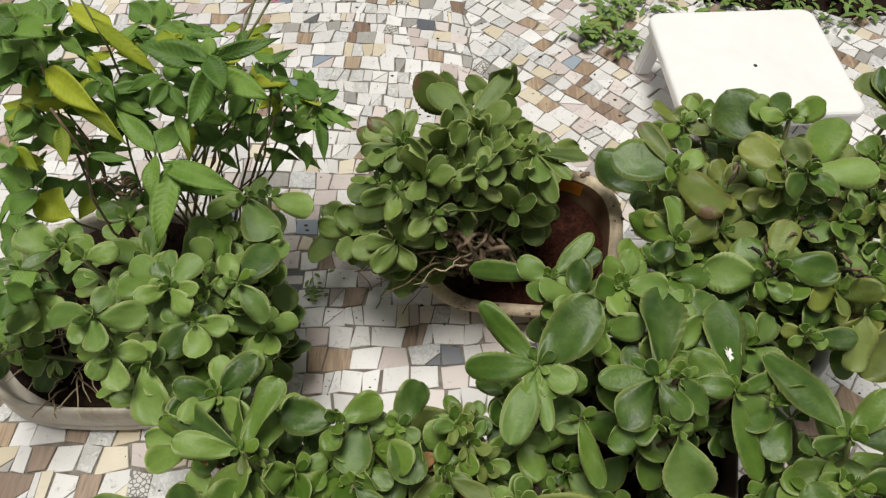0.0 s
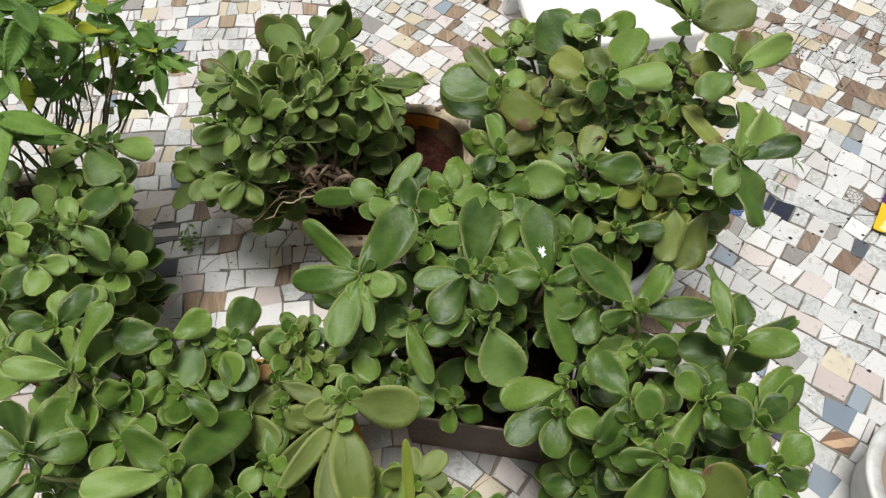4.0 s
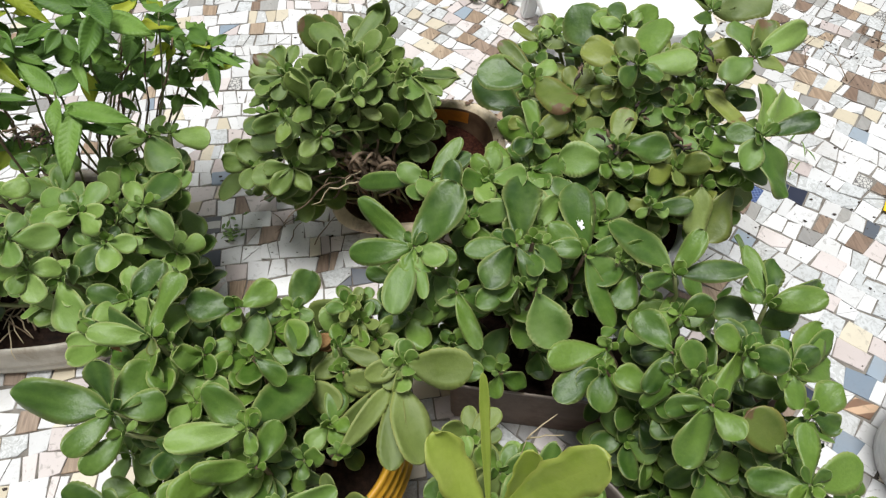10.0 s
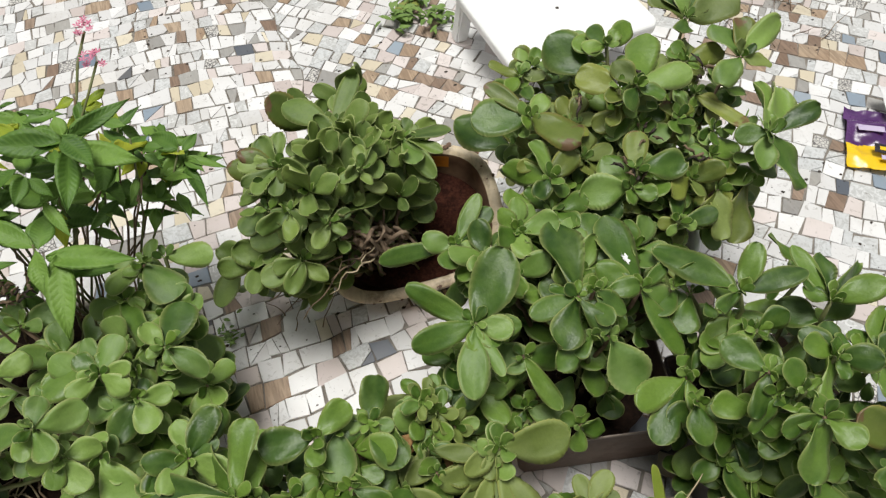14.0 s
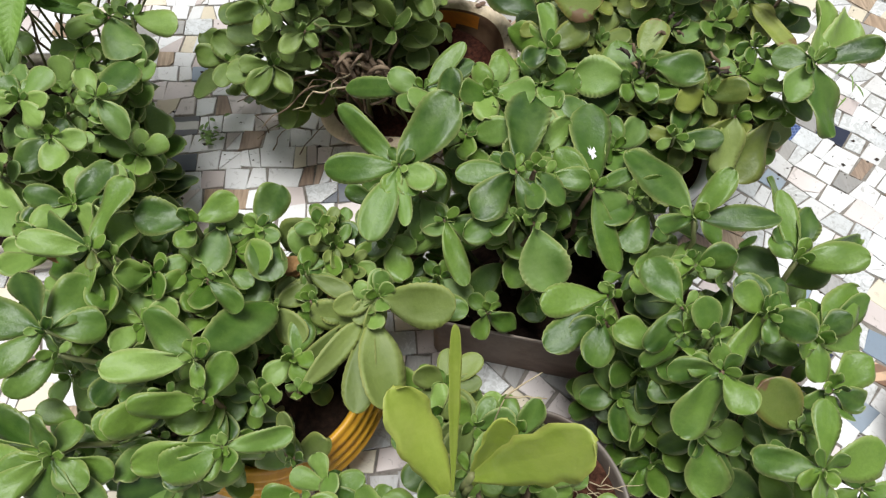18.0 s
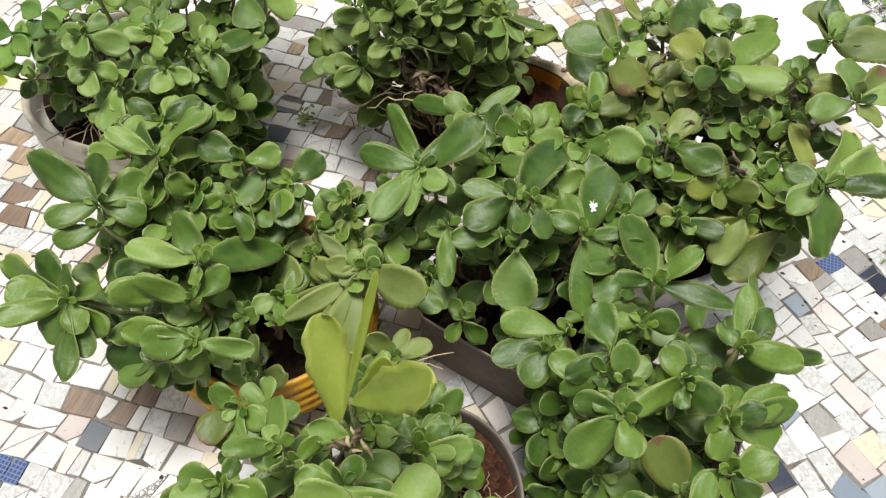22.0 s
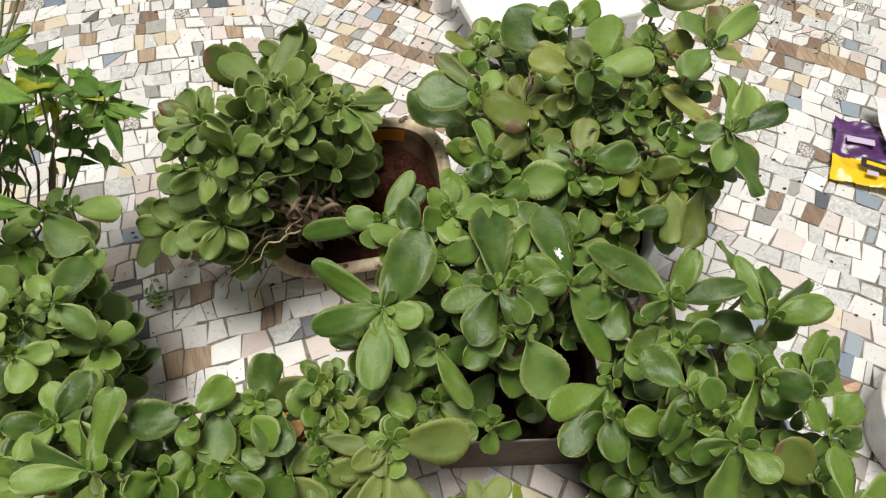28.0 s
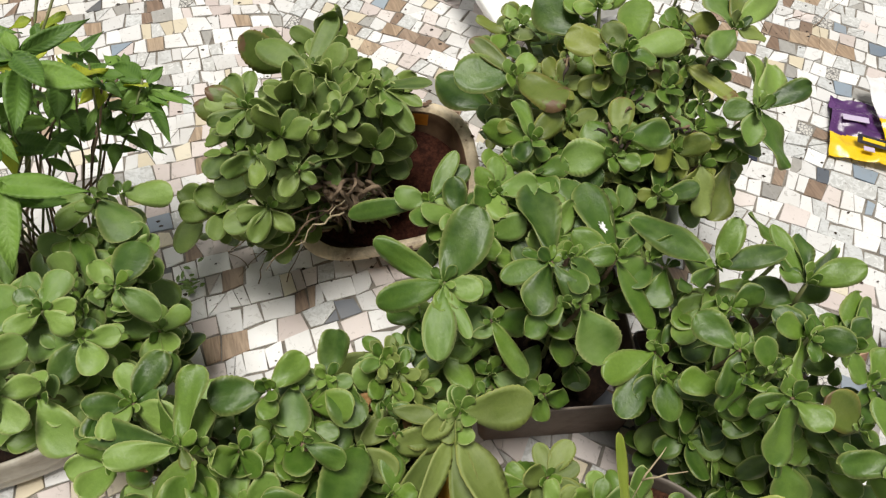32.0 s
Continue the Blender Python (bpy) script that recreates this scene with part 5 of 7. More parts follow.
rosette(kal_white, (0.454, 0.768, 0.410), [(130, 5, .067, .048, "olive")])
rosette(kal_white, (0.624, 0.620, 0.289), [(-129, -34, .099, .055, "olive")])
rosette(kal_white, (0.437, 0.659, 0.351), [(66, 28, .057, .039, "yellow"), (-7, -6, .078, .044)])
rosette(kal_cream, (0.166, 0.953, 0.218), [(4, 34, .063, .038)])
rosette(kal_cream, (0.102, 0.858, 0.249), [(-31, 4, .064, .038, "pale")])
rosette(kal_cream, (-0.084, 0.820, 0.358), [(150, -41, .070, .023)])
rosette(kal_cream, (-0.094, 0.844, 0.298), [(-138, -12, .063, .038)])
rosette(kal_cream, (-0.095, 0.792, 0.338), [(-35, -19, .057, .034)])
rosette(kal_cream, (-0.108, 0.783, 0.213), [(156, 33, .074, .044)])
rosette(kal_cream, (-0.178, 0.861, 0.142), [(-125, -14, .080, .048)])
rosette(kal_cream, (-0.064, 0.772, 0.165), [(-93, -16, .056, .034)])
rosette(kal_blue, (0.141, 0.071, 0.388), [(60, 19, .036, .020)])
rosette(kal_blue, (0.187, 0.115, 0.383), [(-168, 34, .046, .026)])
rosette(kal_blue, (0.233, 0.039, 0.441), [(-178, 31, .063, .037, "pale")])
rosette(kal_blue, (0.242, 0.047, 0.393), [(59, 12, .069, .041, "pale")])
rosette(kal_tub, (-0.459, 0.633, 0.368), [(18, 10, .040, .030)])
rosette(kal_tub, (-0.334, 0.669, 0.292), [(89, 53, .046, .034)])
rosette(kal_tub, (-0.252, 0.772, 0.326), [(-16, 0, .066, .038)])
rosette(kal_tub, (-0.359, 0.505, 0.333), [(-70, -19, .072, .052)])
rosette(kal_tub, (-0.274, 0.656, 0.184), [(-35, -18, .044, .028)])
rosette(pentas, (-0.465, 0.900, 0.562), [(-22, -40, .104, .026, "yellow")])
rosette(pentas, (-0.360, 0.948, 0.402), [(-104, -34, .074, .027)])
rosette(pentas, (-0.276, 0.888, 0.474), [(-110, -32, .066, .030)])
rosette(pentas, (-0.443, 0.713, 0.554), [(-79, -33, .046, .019, "yellow")])
rosette(kal_tub, (-0.315, 0.615, 0.309), [(-87, -18, .043, .032)])
rosette(kal_tub, (-0.328, 0.637, 0.286), [(22, 10, .050, .024)])
rosette(kal_tub, (-0.422, 0.515, 0.289), [(-24, -16, .035, .026)])
rosette(kal_tub, (-0.342, 0.578, 0.285), [(-69, -26, .049, .035)])
rosette(kal_tub, (-0.285, 0.640, 0.202), [(-33, 4, .068, .027)])
rosette(kal_tub, (-0.282, 0.692, 0.269), [(-92, -27, .064, .020)])
rosette(kal_yellow, (-0.274, 0.480, 0.283), [(-137, 44, .068, .041)])
rosette(kal_yellow, (-0.205, 0.398, 0.302), [(74, 34, .060, .036)])
rosette(kal_yellow, (-0.092, 0.365, 0.334), [(-39, -17, .049, .027)])
rosette(kal_yellow, (0.009, 0.390, 0.294), [(-24, -9, .057, .024, "dull")])
rosette(kal_yellow, (0.012, 0.367, 0.264), [(-22, -5, .048, .031, "dull")])
rosette(kal_yellow, (-0.066, 0.332, 0.181), [(30, 11, .052, .036)])
rosette(kal_yellow, (-0.155, 0.236, 0.273), [(-147, 30, .055, .035)])
rosette(kal_yellow, (-0.002, 0.191, 0.223), [(105, 30, .053, .020, "dull")])
rosette(kal_tin, (0.357, 0.329, 0.284), [(-111, -6, .054, .040)])
rosette(kal_tin, (0.431, 0.470, 0.291), [(-130, -18, .056, .040)])
rosette(kal_centre, (0.407, 0.483, 0.304), [(11, 49, .045, .028)])
rosette(kal_tin, (0.609, 0.459, 0.287), [(116, 18, .058, .033)])
rosette(pentas, (-0.287, 0.960, 0.417), [(-59, 4, .104, .027), (30, 15, .066, .019)])
rosette(pentas, (-0.303, 0.930, 0.429), [(-122, -47, .068, .025)])
rosette(pentas, (-0.239, 0.878, 0.460), [(-15, 3, .034, .027)])
rosette(pentas, (-0.363, 0.763, 0.415), [(-95, -15, .110, .041)])
rosette(pentas, (-0.288, 0.860, 0.431), [(-29, -14, .034, .032)])
rosette(pentas, (-0.258, 0.894, 0.315), [(-102, -4, .039, .022)])
rosette(kal_cream, (0.095, 0.885, 0.335), [(128, 8, .038, .022), (-173, 22, .057, .030), (-139, 38, .048, .025), (-100, 22, .064, .038), (-48, 38, .054, .028), (5, 50, .046, .025), (50, 22, .041, .025)])
rosette(kal_cream, (0.065, 0.845, 0.345), [(-160, 70, .052, .031), (-81, 8, .057, .034), (-27, 60, .060, .036), (13, 60, .044, .026), (61, 50, .046, .028), (112, 22, .064, .038), (149, 50, .042, .021)])
rosette(kal_cream, (0.125, 0.835, 0.305), [(27, 50, .048, .025), (93, 70, .065, .039), (150, 70, .049, .025), (-175, 50, .045, .027), (-92, 60, .056, .028), (-53, 8, .059, .036)])
rosette(kal_cream, (0.045, 0.880, 0.355), [(17, 50, .063, .038), (104, 22, .035, .019), (136, 22, .052, .028), (-135, 70, .037, .022), (-70, 70, .047, .028), (-28, 60, .048, .029)])
rosette(kal_cream, (0.030, 0.810, 0.335), [(171, 38, .048, .029), (-126, 8, .037, .019), (-87, 70, .057, .034), (-3, 50, .045, .024), (45, 50, .064, .038), (121, 50, .046, .025)])
rosette(kal_cream, (0.080, 0.925, 0.325), [(167, 8, .044, .026), (-145, 38, .045, .027), (-97, 50, .058, .035), (-65, 50, .058, .035), (-12, 50, .047, .028), (31, 70, .055, .031), (70, 22, .034, .018), (116, 22, .063, .038)])
rosette(kal_cream, (0.150, 0.875, 0.285), [(-132, 60, .048, .024), (-87, 70, .057, .034), (-35, 70, .039, .024), (0, 60, .038, .023), (58, 38, .042, .022), (93, 8, .044, .022), (121, 50, .057, .034), (-169, 50, .046, .023)])
rosette(kal_cream, (0.105, 0.800, 0.275), [(150, 70, .039, .024), (-148, 70, .059, .036), (-90, 8, .037, .019), (-27, 50, .052, .031), (23, 22, .038, .023), (68, 50, .052, .029)])
rosette(kal_cream, (-0.030, 0.800, 0.345), [(-156, 70, .063, .038), (-104, 8, .052, .029), (-31, 38, .054, .032), (18, 50, .041, .022), (63, 22, .045, .025), (120, 38, .059, .036), (157, 50, .054, .030)])
rosette(kal_cream, (0.000, 0.845, 0.360), [(85, 70, .057, .029), (154, 38, .045, .027), (-170, 50, .048, .029), (-108, 70, .055, .033), (-73, 50, .060, .036), (-20, 60, .055, .033), (17, 60, .052, .029)])
rosette(kal_centre, (0.311, 0.672, 0.295), [(-72, 15, .054, .032), (65, 10, .062, .045), (-157, 6, .053, .034), (-20, 23, .055, .032), (118, 9, .050, .029), (-105, 12, .043, .026)])
rosette(kal_centre, (0.239, 0.640, 0.315), [(69, 37, .049, .029, "pale"), (-153, 34, .056, .036), (-16, 17, .059, .040, "pale"), (122, 37, .042, .027), (-101, 21, .050, .036), (37, 17, .046, .030)])
rosette(kal_centre, (0.361, 0.660, 0.275), [(-169, 31, .063, .043), (-32, 25, .062, .040), (106, 5, .050, .029), (-117, 6, .056, .031, "pale"), (21, 14, .044, .031), (158, 7, .043, .028)])
rosette(kal_centre, (0.185, 0.628, 0.295), [(170, 24, .060, .034), (-53, 37, .046, .029), (85, 33, .055, .036), (-138, 30, .043, .030), (-0, 9, .042, .028), (137, 13, .041, .026)])
rosette(kal_centre, (0.205, 0.585, 0.300), [(76, 6, .063, .036), (-147, 32, .062, .037, "pale"), (-9, 26, .059, .038, "pale"), (128, 22, .048, .029), (-94, 21, .044, .028), (43, 6, .039, .025)])
rosette(kal_centre, (0.400, 0.570, 0.285), [(-95, 23, .048, .032), (42, 9, .057, .039), (180, 24, .054, .032), (-43, 20, .053, .033, "pale"), (95, 35, .042, .029), (-128, 39, .040, .028)])
rosette(kal_centre, (0.300, 0.550, 0.300), [(-88, 32, .066, .042, "pale"), (49, 19, .057, .035, "pale"), (-173, 36, .057, .035, "pale"), (-36, 15, .054, .036), (102, 7, .040, .023, "pale"), (-121, 26, .048, .031, "pale")])
rosette(kal_white, (0.441, 0.700, 0.300), [(-151, 9, .053, .037, "dull"), (-14, 28, .053, .030), (124, 27, .045, .030, "dull"), (-99, 16, .050, .028, "dull"), (39, 35, .040, .027, "dull"), (176, 22, .034, .023)])
rosette(kal_white, (0.395, 0.735, 0.310), [(-76, 5, .053, .037, "olive"), (61, 37, .043, .029), (-161, 38, .049, .029, "dull"), (-24, 36, .046, .032, "dull"), (114, 19, .037, .021, "dull"), (-109, 12, .042, .024, "olive")])
rosette(kal_white, (0.530, 0.640, 0.310), [(-156, 12, .056, .034), (-18, 31, .051, .036, "olive"), (119, 29, .052, .036, "olive"), (-103, 16, .041, .027, "dull"), (34, 20, .044, .027, "dull"), (172, 12, .039, .024, "dull")])
rosette(kal_white, (0.400, 0.800, 0.330), [(128, 10, .048, .028, "dull"), (-95, 16, .047, .033, "olive"), (43, 26, .044, .031, "olive"), (-180, 37, .039, .023), (-42, 27, .043, .027, "dull"), (95, 29, .042, .029)])
rosette(kal_yellow, (-0.111, 0.385, 0.285), [(-70, 36, .059, .037), (67, 26, .053, .037), (-155, 38, .048, .034), (-18, 25, .048, .034, "pale"), (120, 28, .048, .029), (-103, 17, .045, .031)])
rosette(kal_yellow, (-0.264, 0.470, 0.325), [(44, 22, .062, .036), (-178, 36, .051, .031), (-41, 11, .055, .038), (97, 9, .048, .027, "pale"), (-126, 27, .049, .029, "pale"), (12, 9, .037, .026)])
rosette(kal_yellow, (-0.245, 0.345, 0.300), [(-1, 30, .066, .037), (137, 8, .055, .033, "pale"), (-86, 25, .047, .029), (52, 33, .056, .031, "pale"), (-171, 34, .054, .036), (-33, 7, .048, .029)])
rosette(kal_yellow, (-0.076, 0.420, 0.295), [(-164, 21, .050, .029, "pale"), (-26, 24, .058, .041), (111, 26, .051, .032), (-111, 22, .042, .025, "pale"), (26, 31, .043, .029), (164, 16, .041, .026, "pale")])
rosette(kal_yellow, (-0.170, 0.330, 0.290), [(-35, 14, .049, .027, "pale"), (102, 20, .064, .044), (-120, 29, .045, .026, "pale"), (17, 32, .048, .031, "pale"), (155, 28, .043, .026), (-68, 38, .043, .028)])
rosette(kal_yellow, (-0.290, 0.415, 0.300), [(174, 7, .056, .033), (-48, 14, .046, .028), (89, 20, .052, .029), (-133, 38, .056, .036, "pale"), (4, 21, .046, .026), (142, 38, .049, .028)])
rosette(kal_yellow, (-0.190, 0.285, 0.270), [(-31, 39, .063, .045), (107, 6, .053, .036), (-116, 14, .048, .030), (22, 28, .047, .031, "pale"), (159, 12, .054, .034, "pale"), (-63, 6, .048, .027, "pale")])
rosette(kal_tub, (-0.285, 0.645, 0.275), [(-62, 27, .045, .028, "pale"), (75, 16, .050, .032, "pale"), (-147, 8, .044, .027, "pale"), (-10, 4, .036, .021), (128, 30, .042, .027, "pale"), (-95, 20, .036, .026, "pale")])
rosette(kal_tub, (-0.335, 0.585, 0.275), [(-7, 5, .045, .027, "pale"), (130, 16, .041, .023, "pale"), (-92, 11, .051, .036), (45, 31, .050, .029), (-177, 10, .039, .025), (-40, 38, .043, .030, "pale")])
rosette(kal_tub, (-0.262, 0.695, 0.290), [(43, 38, .048, .030, "pale"), (-179, 8, .054, .031), (-42, 11, .045, .025, "pale"), (96, 1, .041, .027), (-127, 37, .044, .026, "pale"), (11, 19, .044, .029, "pale")])
rosette(kal_tub, (-0.400, 0.660, 0.320), [(171, 36, .054, .033), (-51, 22, .056, .031, "pale"), (86, 25, .051, .035, "pale"), (-136, 8, .049, .033, "pale"), (1, 16, .039, .028, "pale"), (139, 24, .040, .029)])
rosette(kal_tub, (-0.245, 0.600, 0.240), [(109, 33, .043, .024, "pale"), (-113, 9, .046, .032, "pale"), (24, 13, .044, .029, "pale"), (162, 22, .047, .032, "pale"), (-61, 16, .040, .026, "pale"), (77, 36, .034, .022, "pale")])
rosette(kal_blue, (0.171, 0.262, 0.262), [(34, 17, .050, .028, "dull"), (171, 49, .047, .030, "dull"), (-51, 12, .047, .028, "dull"), (86, 13, .039, .023, "dull"), (-136, 11, .042, .026, "dull"), (1, 11, .039, .023, "dull")])
rosette(kal_cream, (0.078, 1.018, 0.285), [(-62, 70, .118, .040), (150, 35, .060, .030), (20, 40, .055, .028), (-120, 15, .050, .028)])
rosette(kal_cream, (0.014, 0.998, 0.271), [(171, 53, .095, .058, "brown"), (120, 60, .075, .040), (-100, 20, .055, .030), (40, 40, .050, .026)])
rosette(kal_cream, (0.178, 1.000, 0.175), [(-30, 48, .078, .050, "pale"), (-90, 20, .040, .022)])
rosette(kal_cream, (-0.070, 0.900, 0.290), [(165, 20, .075, .040, "brown"), (120, 35, .060, .034), (-150, 5, .062, .034), (60, 50, .050, .028)])
rosette(kal_blue, (0.200, 0.205, 0.300), [(-136, 34, .049, .034, "dull"), (2, 34, .044, .031, "pale"), (139, 44, .046, .026), (-83, 6, .038, .021, "pale"), (54, 12, .034, .020), (-168, 25, .037, .021, "dull")])
rosette(kal_blue, (0.245, 0.200, 0.270), [(48, 48, .052, .028, "pale"), (-175, 48, .040, .023), (-37, 13, .042, .028, "pale"), (100, 18, .044, .026), (-122, 17, .035, .021, "pale"), (15, 5, .033, .023, "dull")])
rosette(kal_blue, (0.155, 0.220, 0.275), [(-116, 27, .044, .027), (22, 13, .042, .026, "dull"), (159, 21, .039, .028, "dull"), (-63, 21, .038, .025), (74, 37, .038, .021, "pale"), (-148, 39, .036, .025, "pale")])
rosette(kal_tin, (0.385, 0.262, 0.200), [(-13, 31, .045, .030), (125, 28, .046, .026), (-98, 8, .054, .032), (40, -4, .043, .026), (177, -4, .046, .032), (-45, 14, .044, .028)])
rosette(kal_tin, (0.425, 0.235, 0.175), [(-57, 7, .052, .033), (80, 5, .047, .032), (-142, 33, .052, .038), (-5, 16, .049, .029), (133, -1, .045, .031), (-90, 30, .039, .028)])
rosette(kal_tin, (0.405, 0.285, 0.225), [(142, 5, .046, .031), (-80, -11, .050, .029), (57, 4, .045, .026), (-165, 23, .044, .031), (-28, -9, .046, .027), (110, 31, .039, .024)])
rosette(kal_tin, (0.425, 0.190, 0.155), [(-93, 32, .049, .027), (44, 29, .045, .029), (-178, 27, .047, .030), (-41, 20, .046, .029), (97, -12, .039, .022), (-126, 2, .042, .029)])
rosette(kal_yellow, (0.039, 0.438, 0.270), [(136, 47, .035, .022, "pale"), (-87, 7, .028, .016, "dull"), (51, 31, .029, .015, "pale"), (-172, 19, .029, .015, "dull"), (-34, 26, .029, .017, "dull"), (103, 36, .021, .014, "dull"), (-119, 14, .024, .013, "dull")])
rosette(kal_yellow, (0.024, 0.451, 0.290), [(58, 8, .031, .016, "dull"), (-165, 29, .031, .019, "pale"), (-27, 44, .024, .014, "dull"), (110, 28, .027, .016, "dull"), (-112, 18, .026, .013, "dull"), (25, 33, .021, .012, "dull"), (163, 24, .023, .013, "pale")])
rosette(kal_yellow, (0.056, 0.420, 0.250), [(-153, 9, .035, .022, "pale"), (-15, 15, .031, .020, "pale"), (122, 14, .025, .016, "dull"), (-100, 29, .028, .018, "dull"), (37, 26, .025, .014, "dull"), (175, 28, .026, .015, "dull"), (-48, 24, .026, .017, "dull")])
rosette(kal_centre, (0.102, 0.453, 0.250), [(-70, 1, .056, .036), (67, 8, .045, .029), (-155, -2, .043, .029), (-18, 16, .039, .027), (120, -7, .036, .022)])
rosette(kal_centre, (0.118, 0.422, 0.200), [(-12, -19, .056, .032), (125, 6, .056, .040), (-97, -22, .042, .027), (40, -2, .044, .025), (178, 6, .037, .021)])
rosette(kal_centre, (0.089, 0.505, 0.260), [(105, -12, .052, .031), (-117, 14, .046, .032), (20, -22, .040, .024), (158, 18, .044, .025), (-65, -12, .037, .023)])

for plant_, total_ in ((kal_tub, 299), (kal_cream, 299), (kal_white, 299), (kal_centre, 240), (kal_tin, 297), (kal_yellow, 299), (kal_blue, 250)):
    thicken(plant_, total_, (.015, .06), {W_: (.022, .036), T_: (.030, .046)}.get(plant_.name, (.036, .058)))
thicken(pentas, 262, (-.05, .02), (.020, .036))
for plant_, count_ in ((kal_tub, 130), (kal_cream, 60), (kal_white, 200), (kal_centre, 90), (kal_tin, 150), (kal_yellow, 120), (kal_blue, 60)):
    understory(plant_, count_, count_, "", (.05, .13), (.038, .062))
understory(kal_centre, 90, 15, "", (.0, .06), (.034, .054))
understory(kal_tub, 120, 11, "pale", (.005, .06), (.020, .034))
understory(kal_yellow, 150, 12, "", (.015, .09), (.028, .046))
understory(kal_white, 90, 13, "", (.0, .045), (.022, .038))
understory(kal_tin, 70, 14, "", (.0, .05), (.022, .036))
understory(kal_white, 100, 5, "olive", (.015, .08), (.026, .046))
understory(kal_white, 60, 6, "pale", (.01, .06), (.022, .036))
understory(kal_cream, 130, 7, "grey", (.0, .09), (.026, .044))
understory(pentas, 14, 8, "lance", (-.03, .05), (.035, .06))
understory(pentas, 12, 9, "lanceyellow", (-.02, .08), (.03, .06))

# strap-leaved cactus in the blue bucket
orchid = plant("orchid_cactus", "young orchid cactus with flat yellow-green notched leaves", (.18, .15), .03, .155, "kal", "potted plant", "cacti")
for base, tip, wide_ in (((.170, .118, .385), (.126, .197, .467), .041), ((.186, .129, .462), (.260, .131, .560), .042), ((.172, .125, .40), (.174, .230, .525), .010), ((.186, .128, .42), (.212, .160, .500), .026)):
    d = Vector(tip) - Vector(base)
    ob = put_leaf(orchid, base, math.degrees(math.atan2(d.y, d.x)), math.degrees(math.atan2(d.z, math.hypot(d.x, d.y))), d.length, wide_, "strap", leaf_rnd)
    me = mesh_of("stem", *tube(bend(Vector((.18, .15, .15)) - orchid.location, Vector(base) - orchid.location, 0, leaf_rnd, 4, .003), [.0035] * 5), STEM)
    child("stem", me, orchid)

# dry stalks and a withered tuft among the bucket's leaves
for a_, b_ in (((.205, .175, .30), (.222, .206, .408)), ((.222, .206, .408), (.257, .227, .416)), ((.222, .206, .408), (.255, .196, .440))):
    pts = [p - kal_blue.location for p in bend(Vector(a_), Vector(b_), .004, leaf_rnd, 6, .001)]
    child("stalk", mesh_of("stalk", *tube(pts, [.0011 - .0001 * i for i in range(7)], 5), DRY), kal_blue, label="dry pale grass stalk")
for k in range(12):
    a_ = Vector((.196, .108, .405)) + Vector([leaf_rnd.uniform(-.012, .012) for _ in range(3)])
    b_ = a_ + Vector((leaf_rnd.uniform(-.022, .022), leaf_rnd.uniform(-.018, .018), leaf_rnd.uniform(-.03, .006)))
    pts = [p - kal_blue.location for p in bend(a_, b_, .008, leaf_rnd, 5, .002)]
    child("dead_leaf", mesh_of("dead_leaf", *tube(pts, [.0007, .0016, .0024, .0022, .0014, .0006], 5), BARK if k % 3 else DRY), kal_blue, label="withered brown leaf curl")

# curled ochre-brown leaves in the yellow pot's plant
for at_, az_, ln_ in (((-.045, .410, .262), 12, .052), ((-.025, .402, .255), 30, .046), ((-.272, .408, .352), -60, .034), ((.03, .36, .235), 80, .040)):
    ob = put_leaf(kal_yellow, at_, az_, 8, ln_, ln_ * .42, "dead", leaf_rnd, 35)
    ob.name = "dead_leaf"
    tagged(ob, "curled ochre-brown dead leaf")

# white splash on one leaf, following its skin
at_ = Vector((.355, .489, .315)) - kal_centre.location
host = max((o for o in kal_centre.children if o.name.startswith("leaf") and (o.matrix_basis.translation - at_).length < .006), key=lambda o: o.matrix_basis.to_scale().y)
splash, skin = random.Random(3), host.data.vertices
spot_ = skin[7 * 7 + 3].co
sv = [tuple(spot_ + Vector((0, 0, .012)))]
for k in range(22):
    reach = splash.uniform(.25, 1.0)
    sv.append((spot_.x + math.cos(k * .2856) * reach * .17, spot_.y + math.sin(k * .2856) * reach * .10, spot_.z + .010 + .03 * reach * abs(math.cos(k * .2856))))
child("dropping", mesh_of("dropping", sv, [(0, 1 + k, 1 + (k + 1) % 22) for k in range(22)], WHITEPLASTIC), host, label="white dropping")

# scorched dark tips and curled dead leaves in the dense plant
dead = random.Random(17)
for at_ in ((.427, .660, .345), (.437, .650, .340), (.49, .765, .405), (.405, .79, .385), (.60, .76, .40), (.545, .66, .34), (.475, .70, .37)):
    for k in range(4):
        a = Vector(at_) + Vector((dead.uniform(-.01, .01), dead.uniform(-.01, .01), dead.uniform(-.005, .008)))
        b = a + Vector((dead.uniform(-.025, .025), dead.uniform(-.025, .025), dead.uniform(-.01, .02)))
        pts = [v - kal_white.location for v in bend(a, b, .006, dead, 5, .003)]
        child("dead_leaf", mesh_of("dead_leaf", *tube(pts, [.0008, .0018, .0030, .0022, .0014, .0005], 5), HUSK if k % 3 else BARK), kal_white, label="curled blackened dead leaf")

# a dried brown head among the shrub's stems
for k in range(26):
    a = Vector((-.462, .792, .325)) + Vector((dead.uniform(-.028, .028), dead.uniform(-.02, .02), dead.uniform(-.015, .015)))
    b = a + Vector((dead.uniform(-.025, .025), dead.uniform(-.02, .02), dead.uniform(-.012, .014)))
    pts = [v - pentas.location for v in bend(a, b, .004, dead, 4, .003)]
    child("dead_leaf", mesh_of("dead_leaf", *tube(pts, [.0008, .0018, .0026, .0018, .0006], 5), BARK if k % 3 else HUSK), pentas, label="dried brown flower head")

